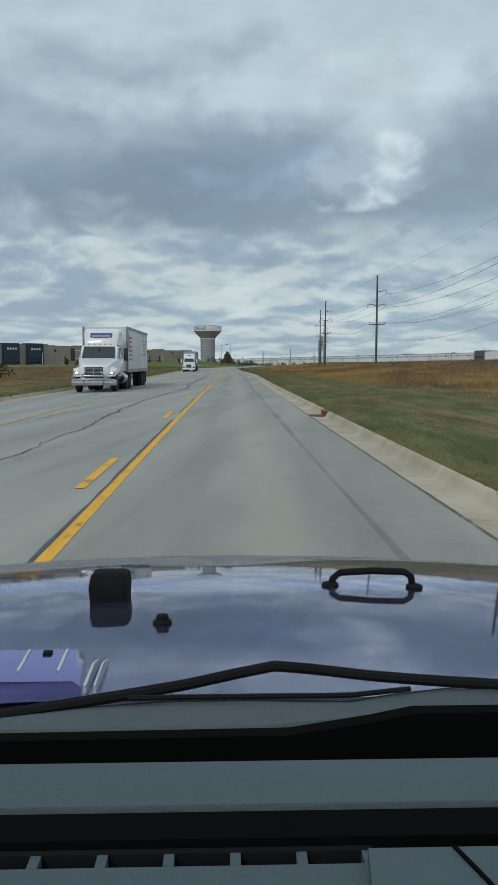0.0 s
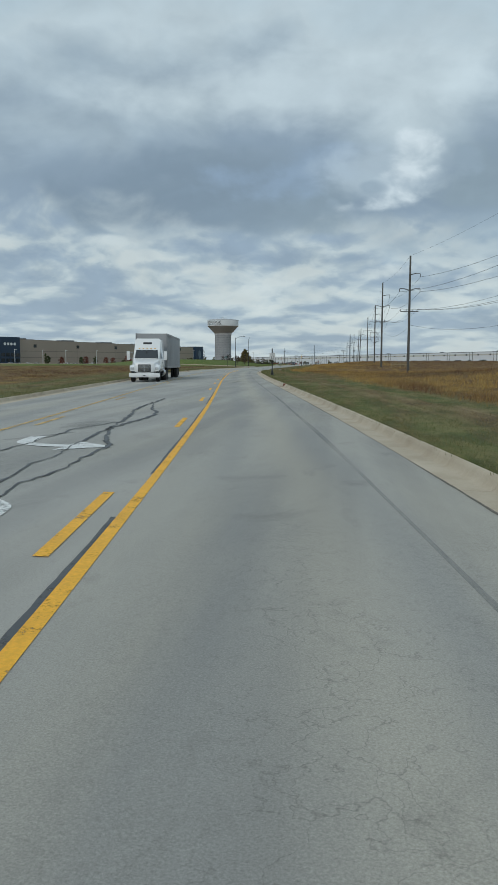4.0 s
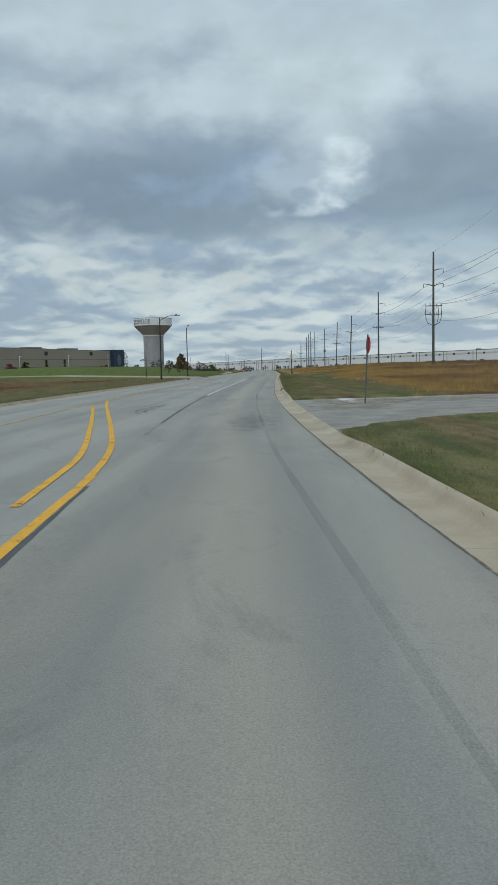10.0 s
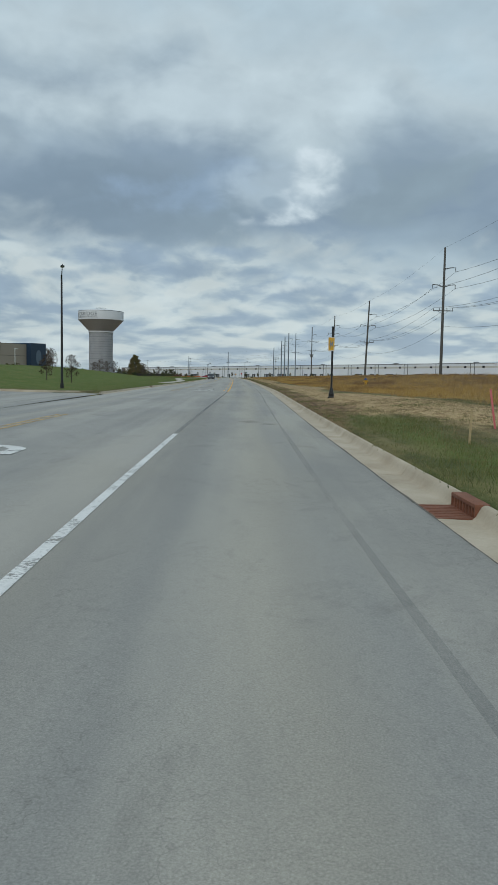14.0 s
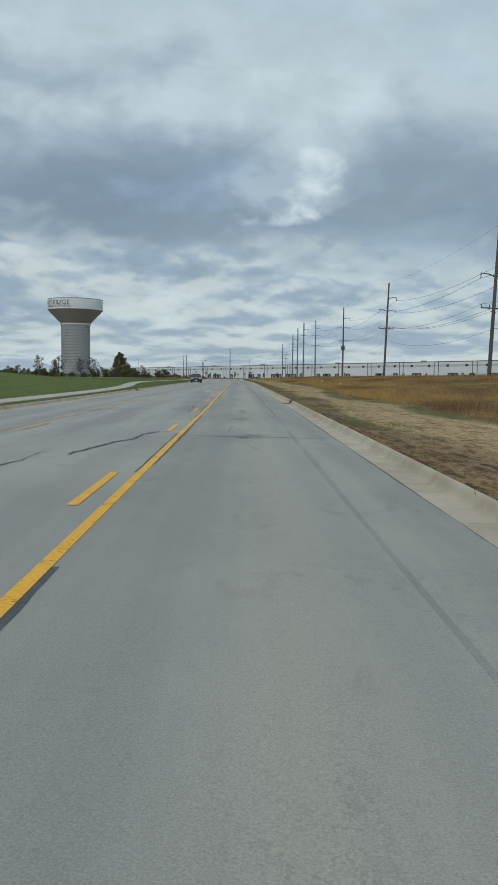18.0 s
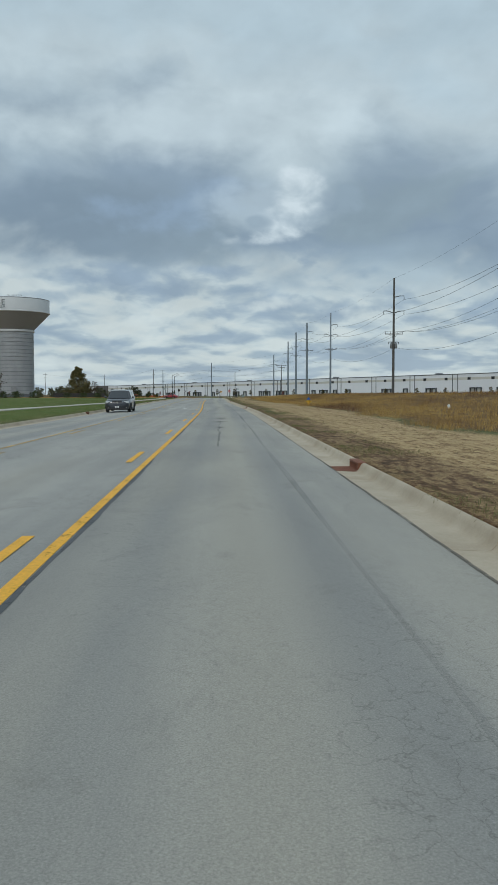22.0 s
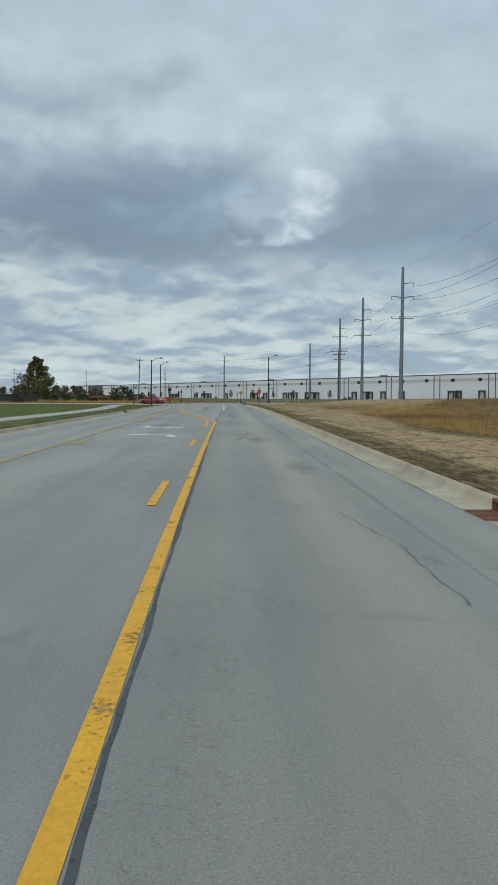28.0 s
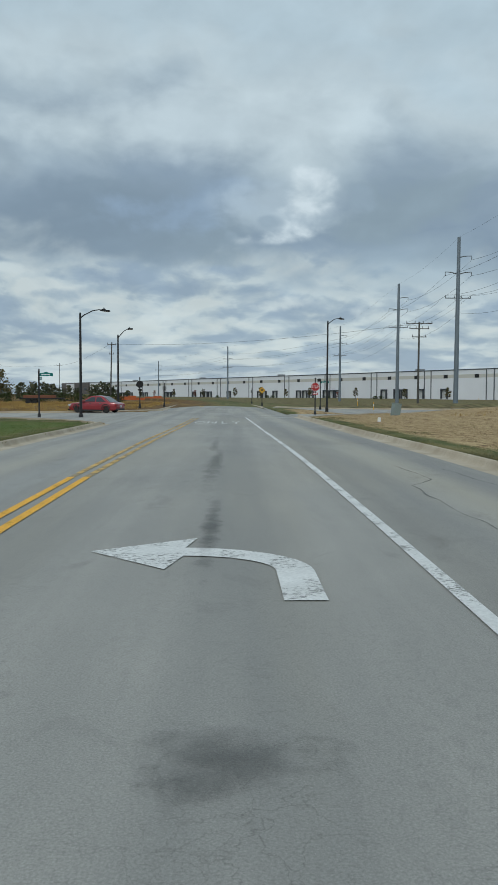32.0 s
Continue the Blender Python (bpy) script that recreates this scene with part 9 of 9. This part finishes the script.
def blades(name, x, y, z, high, wide, count, spread, lean, mat, label, seed, flat=False):
    """Tufts of grass: each blade is a thin upright triangle."""
    g = np.random.default_rng(seed)
    n = len(x)
    X, Y, Z = (np.repeat(a, count) for a in (x, y, z))
    k = n * count
    H = np.repeat(high, count) * g.uniform(0.55, 1.2, k)
    X = X + g.normal(0, spread, k)
    Y = Y + g.normal(0, spread, k)
    a = g.uniform(0, 2 * np.pi, k)
    b = g.uniform(0, 2 * np.pi, k)
    L = H * g.uniform(0.1, lean, k)
    co = np.zeros((k, 3, 3))
    dx, dy = np.cos(a) * wide / 2, np.sin(a) * wide / 2
    co[:, 0] = np.stack([X - dx, Y - dy, Z - 0.02], 1)
    co[:, 1] = np.stack([X + dx, Y + dy, Z - 0.02], 1)
    if flat:
        co[:, 2] = np.stack([X + np.cos(b) * H, Y + np.sin(b) * H, Z + 0.02 + 0.03 * g.random(k)], 1)
        co[:, 0:2, 2] += 0.03
    else:
        co[:, 2] = np.stack([X + np.cos(b) * L, Y + np.sin(b) * L, Z + H], 1)
    me = bpy.data.meshes.new(name)
    me.vertices.add(3 * k)
    me.vertices.foreach_set("co", co.ravel())
    me.loops.add(3 * k)
    me.loops.foreach_set("vertex_index", np.arange(3 * k, dtype=np.int32))
    me.polygons.add(k)
    me.polygons.foreach_set("loop_start", np.arange(0, 3 * k, 3, dtype=np.int32))
    me.update(calc_edges=True)
    me.materials.append(mat)
    me.attributes.new("across", "FLOAT", "POINT").data.foreach_set("value", np.repeat(X - line_x(Y), 3).astype(np.float32))
    return tagged(new(name, me), label, "grass", kind="stuff")


def grass_material(name, lush, dry, scale, banded=False, stretch=0.25, shift=0.5):
    """Blades that vary one by one, and drift from one set of colours to another over the land."""
    m = bpy.data.materials.new(name)
    m.use_nodes = True
    n = Nodes(m.node_tree)
    out = n.add("ShaderNodeOutputMaterial")
    b = n.add("ShaderNodeBsdfPrincipled")
    n.link(b.outputs[0], out.inputs[0])
    geo = n.add("ShaderNodeNewGeometry")
    one = geo.outputs["Random Per Island"]
    at = geo.outputs["Position"]
    a = n.ramp(one, [(0.0, lush[0]), (0.5, lush[1]), (1.0, lush[2])])
    c = n.ramp(one, [(0.0, dry[0]), (0.5, dry[1]), (1.0, dry[2])])
    if banded:
        k = mown_bands(n, at, n.add("ShaderNodeAttribute", attribute_name="across").outputs["Fac"])
    else:
        k = n.math("MULTIPLY", n.math("SUBTRACT", n.noise(n.mapping(at, (1, stretch, 1), (3, 8, 0)), scale, 4, 0.55), shift - 0.07), 7.0, clamp=True)
    n.link(n.mix(k, a, c), b.inputs["Base Color"])
    b.inputs["Roughness"].default_value = 0.8
    b.inputs["Specular IOR Level"].default_value = 0.2
    # thin blades let light through, so they shade much like the ground they cover
    v = n.add("ShaderNodeVectorMath", operation="MULTIPLY_ADD")
    n.link(geo.outputs["Normal"], v.inputs[0])
    v.inputs[1].default_value = (0.5, 0.5, 0.5)
    v.inputs[2].default_value = (0, 0, 0.7)
    w = n.add("ShaderNodeVectorMath", operation="NORMALIZE")
    n.link(v.outputs[0], w.inputs[0])
    n.link(w.outputs[0], b.inputs["Normal"])
    return m


GREENS, TANS = ((0.075, 0.088, 0.028), (0.125, 0.135, 0.045), (0.20, 0.19, 0.08)), ((0.115, 0.078, 0.035), (0.20, 0.145, 0.066), (0.34, 0.26, 0.13))
GOLDS, BROWNS = ((0.24, 0.135, 0.036), (0.39, 0.235, 0.062), (0.52, 0.36, 0.12)), ((0.075, 0.038, 0.024), (0.15, 0.078, 0.036), (0.27, 0.155, 0.06))
G_VERGE = grass_material("verge_blades", GREENS, TANS, 0.3, True)
G_LAWN = grass_material("lawn_blades", ((0.06, 0.105, 0.02), (0.095, 0.14, 0.03), (0.15, 0.17, 0.05)), ((0.09, 0.11, 0.03), (0.13, 0.14, 0.04), (0.2, 0.18, 0.07)), 0.25)
G_GOLD = grass_material("golden_blades", GOLDS, BROWNS, 0.17, shift=0.57)
G_BROWN = grass_material("dead_weed_blades", BROWNS, ((0.06, 0.034, 0.026), (0.115, 0.066, 0.042), (0.21, 0.13, 0.07)), 0.2)
G_STRAW = grass_material("straw_blades", ((0.27, 0.19, 0.085), (0.44, 0.33, 0.15), (0.60, 0.49, 0.26)), ((0.13, 0.08, 0.04), (0.27, 0.18, 0.085), (0.46, 0.35, 0.18)), 0.7)
rng = np.random.default_rng(3)


def scatter(n, y0, y1, d0, d1, side, power=1.0):
    y = rng.uniform(y0, y1, n)
    d = d0 + (d1 - d0) * rng.random(n) ** power
    x, z, c = on_ground(y, d, side)
    return x, y, z, d, c


def off_side_roads(x, y):
    keep = np.ones(len(x), bool)
    for key, (x0, way, y0, slope, half, mouth, length) in SIDE_ROADS.items():
        e = (x - x0) * way
        if key == "drive":
            flare = (mouth - half) * np.exp(-np.maximum(e, 0) / 2.8)
            keep &= ~((e > -2) & (np.abs(y - (y0 - flare)) < half + flare + 0.32))
            continue
        w = half + (mouth - half) * np.exp(-np.maximum(e, 0) / (0.42 * (mouth - half))) + 0.9
        keep &= ~((e > -2) & (np.abs(y - (y0 + slope * e * way)) < w))
    return keep


x, y, z, d, c = scatter(80000, -2, 345, 0.10, 16, 1, 1.4)
m = off_side_roads(x, y) & (patches(x, y, 0.5) > -0.6)
blades("verge_grass", x[m], y[m], z[m], 0.055 + 0.025 * patches(x[m], y[m], 0.8), 0.013, 7, 0.10, 1.4, G_VERGE, "short green and tan mown verge grass", 21)
x, y, z, d, c = scatter(14000, 335, 760, 0.02, 16, 1, 1.6)
m = off_side_roads(x, y) & (patches(x, y, 0.7) > 0.2)
blades("verge_grass", x[m], y[m], z[m], np.full(m.sum(), 0.06), 0.013, 6, 0.1, 1.4, G_VERGE, "patchy grass coming up through straw", 22)
x, y, z, d, c = scatter(16000, 345, 735, 0.08, 1.7, 1, 1.2)
m = off_side_roads(x, y) & (patches(x, y, 0.6) > 0.28)
blades("kerb_weeds", x[m], y[m], z[m], np.full(m.sum(), 0.08), 0.012, 6, 0.09, 1.4, G_VERGE, "low weeds on the dirt behind the kerb", 32)
x, y, z, d, c = scatter(70000, 320, 735, 0.1, 12, 1, 1.2)
m = off_side_roads(x, y) & (c[:, 1] + 0.3 * patches(x, y, 1.4) > 0.3) & (patches(x * 3.0, y * 0.12, 1.0) > -0.35) & (c[:, 3] < rng.uniform(0.1, 0.9, len(x)))
blades("straw", x[m], y[m], z[m], np.full(m.sum(), 0.15), 0.016, 3, 0.12, 0.5, G_STRAW, "loose pale straw on bare soil", 23, True)
x, y, z, d, c = scatter(110000, 20, 745, 5, 150, 1, 1.8)
tone = patches(x, y, 0.16) + 0.5 * patches(x, y, 0.45)
field = off_side_roads(x, y) & (c[:, 0] + 0.45 * patches(x, y, 0.6) + rng.uniform(-0.3, 0.3, len(x)) > 0.5)
mood = tone + (14 + 9 * np.clip((y - 200) / 60, 0, 1) - d) / 11 + rng.normal(0, 0.25, len(x))
m = field & (mood > 0.0)
blades("golden_grass", x[m], y[m], z[m], 0.30 + 0.16 * tone[m].clip(0, 1), 0.016, 9, 0.24, 0.8, G_GOLD, "tall golden dry grass in the field", 24)
m = field & (mood <= 0.25)
blades("dead_weeds", x[m], y[m], z[m], 0.28 + 0.12 * patches(x[m], y[m], 0.9), 0.016, 8, 0.24, 0.9, G_BROWN, "brown dead weeds in the field", 25)
x, y, z, d, c = scatter(42000, -2, 345, 0.02, 40, -1, 2.0)
m = off_side_roads(x, y)
blades("verge_grass", x[m], y[m], z[m], 0.08 + 0.03 * patches(x[m], y[m], 0.5), 0.03, 4, 0.1, 1.1, G_VERGE, "short green and tan grass on the far verge", 26)
x, y, z, d, c = scatter(16000, 60, 340, 8, 90, -1, 1.4)
m = off_side_roads(x, y) & (patches(x, y, 0.2) + rng.uniform(-0.4, 0.4, len(x)) > 0.1)
blades("dead_weeds", x[m], y[m], z[m], np.full(m.sum(), 0.26), 0.04, 5, 0.25, 0.9, G_BROWN, "brown dead weeds beyond the far verge", 27)
x, y, z, d, c = scatter(60000, 366, 726, 0.02, 26, -1, 1.5)
m = off_side_roads(x, y)
blades("lawn_grass", x[m], y[m], z[m], np.full(m.sum(), 0.05), 0.024, 4, 0.08, 1.0, G_LAWN, "short green mown lawn grass", 28)
x, y, z, d, c = scatter(5000, 306, 341, 0.1, 4.2, 1, 1.2)
m = c[:, 2] + 0.35 * patches(x, y, 0.9) + rng.uniform(-0.25, 0.25, len(x)) > 0.40
blades("verge_grass", x[m], y[m], z[m], 0.09 + 0.03 * patches(x[m], y[m], 1.2), 0.012, 7, 0.09, 1.0, G_LAWN, "lush green grass around the storm drain", 31)
x, y, z, d, c = scatter(5000, -2, 730, 0.0, 0.25, 1)
m = off_side_roads(x, y) & (patches(x, y, 0.9) > 0.1)
blades("kerb_weeds", x[m], y[m], z[m], 0.04 + 0.05 * rng.random(m.sum()), 0.010, 5, 0.06, 1.2, G_VERGE, "ragged weeds along the back of the kerb", 29)
x, y, z, d, c = scatter(12000, 728, 860, 2, 80, -1)
m = off_side_roads(x, y)
blades("golden_grass", x[m], y[m], z[m], np.full(m.sum(), 0.28), 0.04, 6, 0.22, 0.9, G_GOLD, "dry grass in the field past the junction", 30)
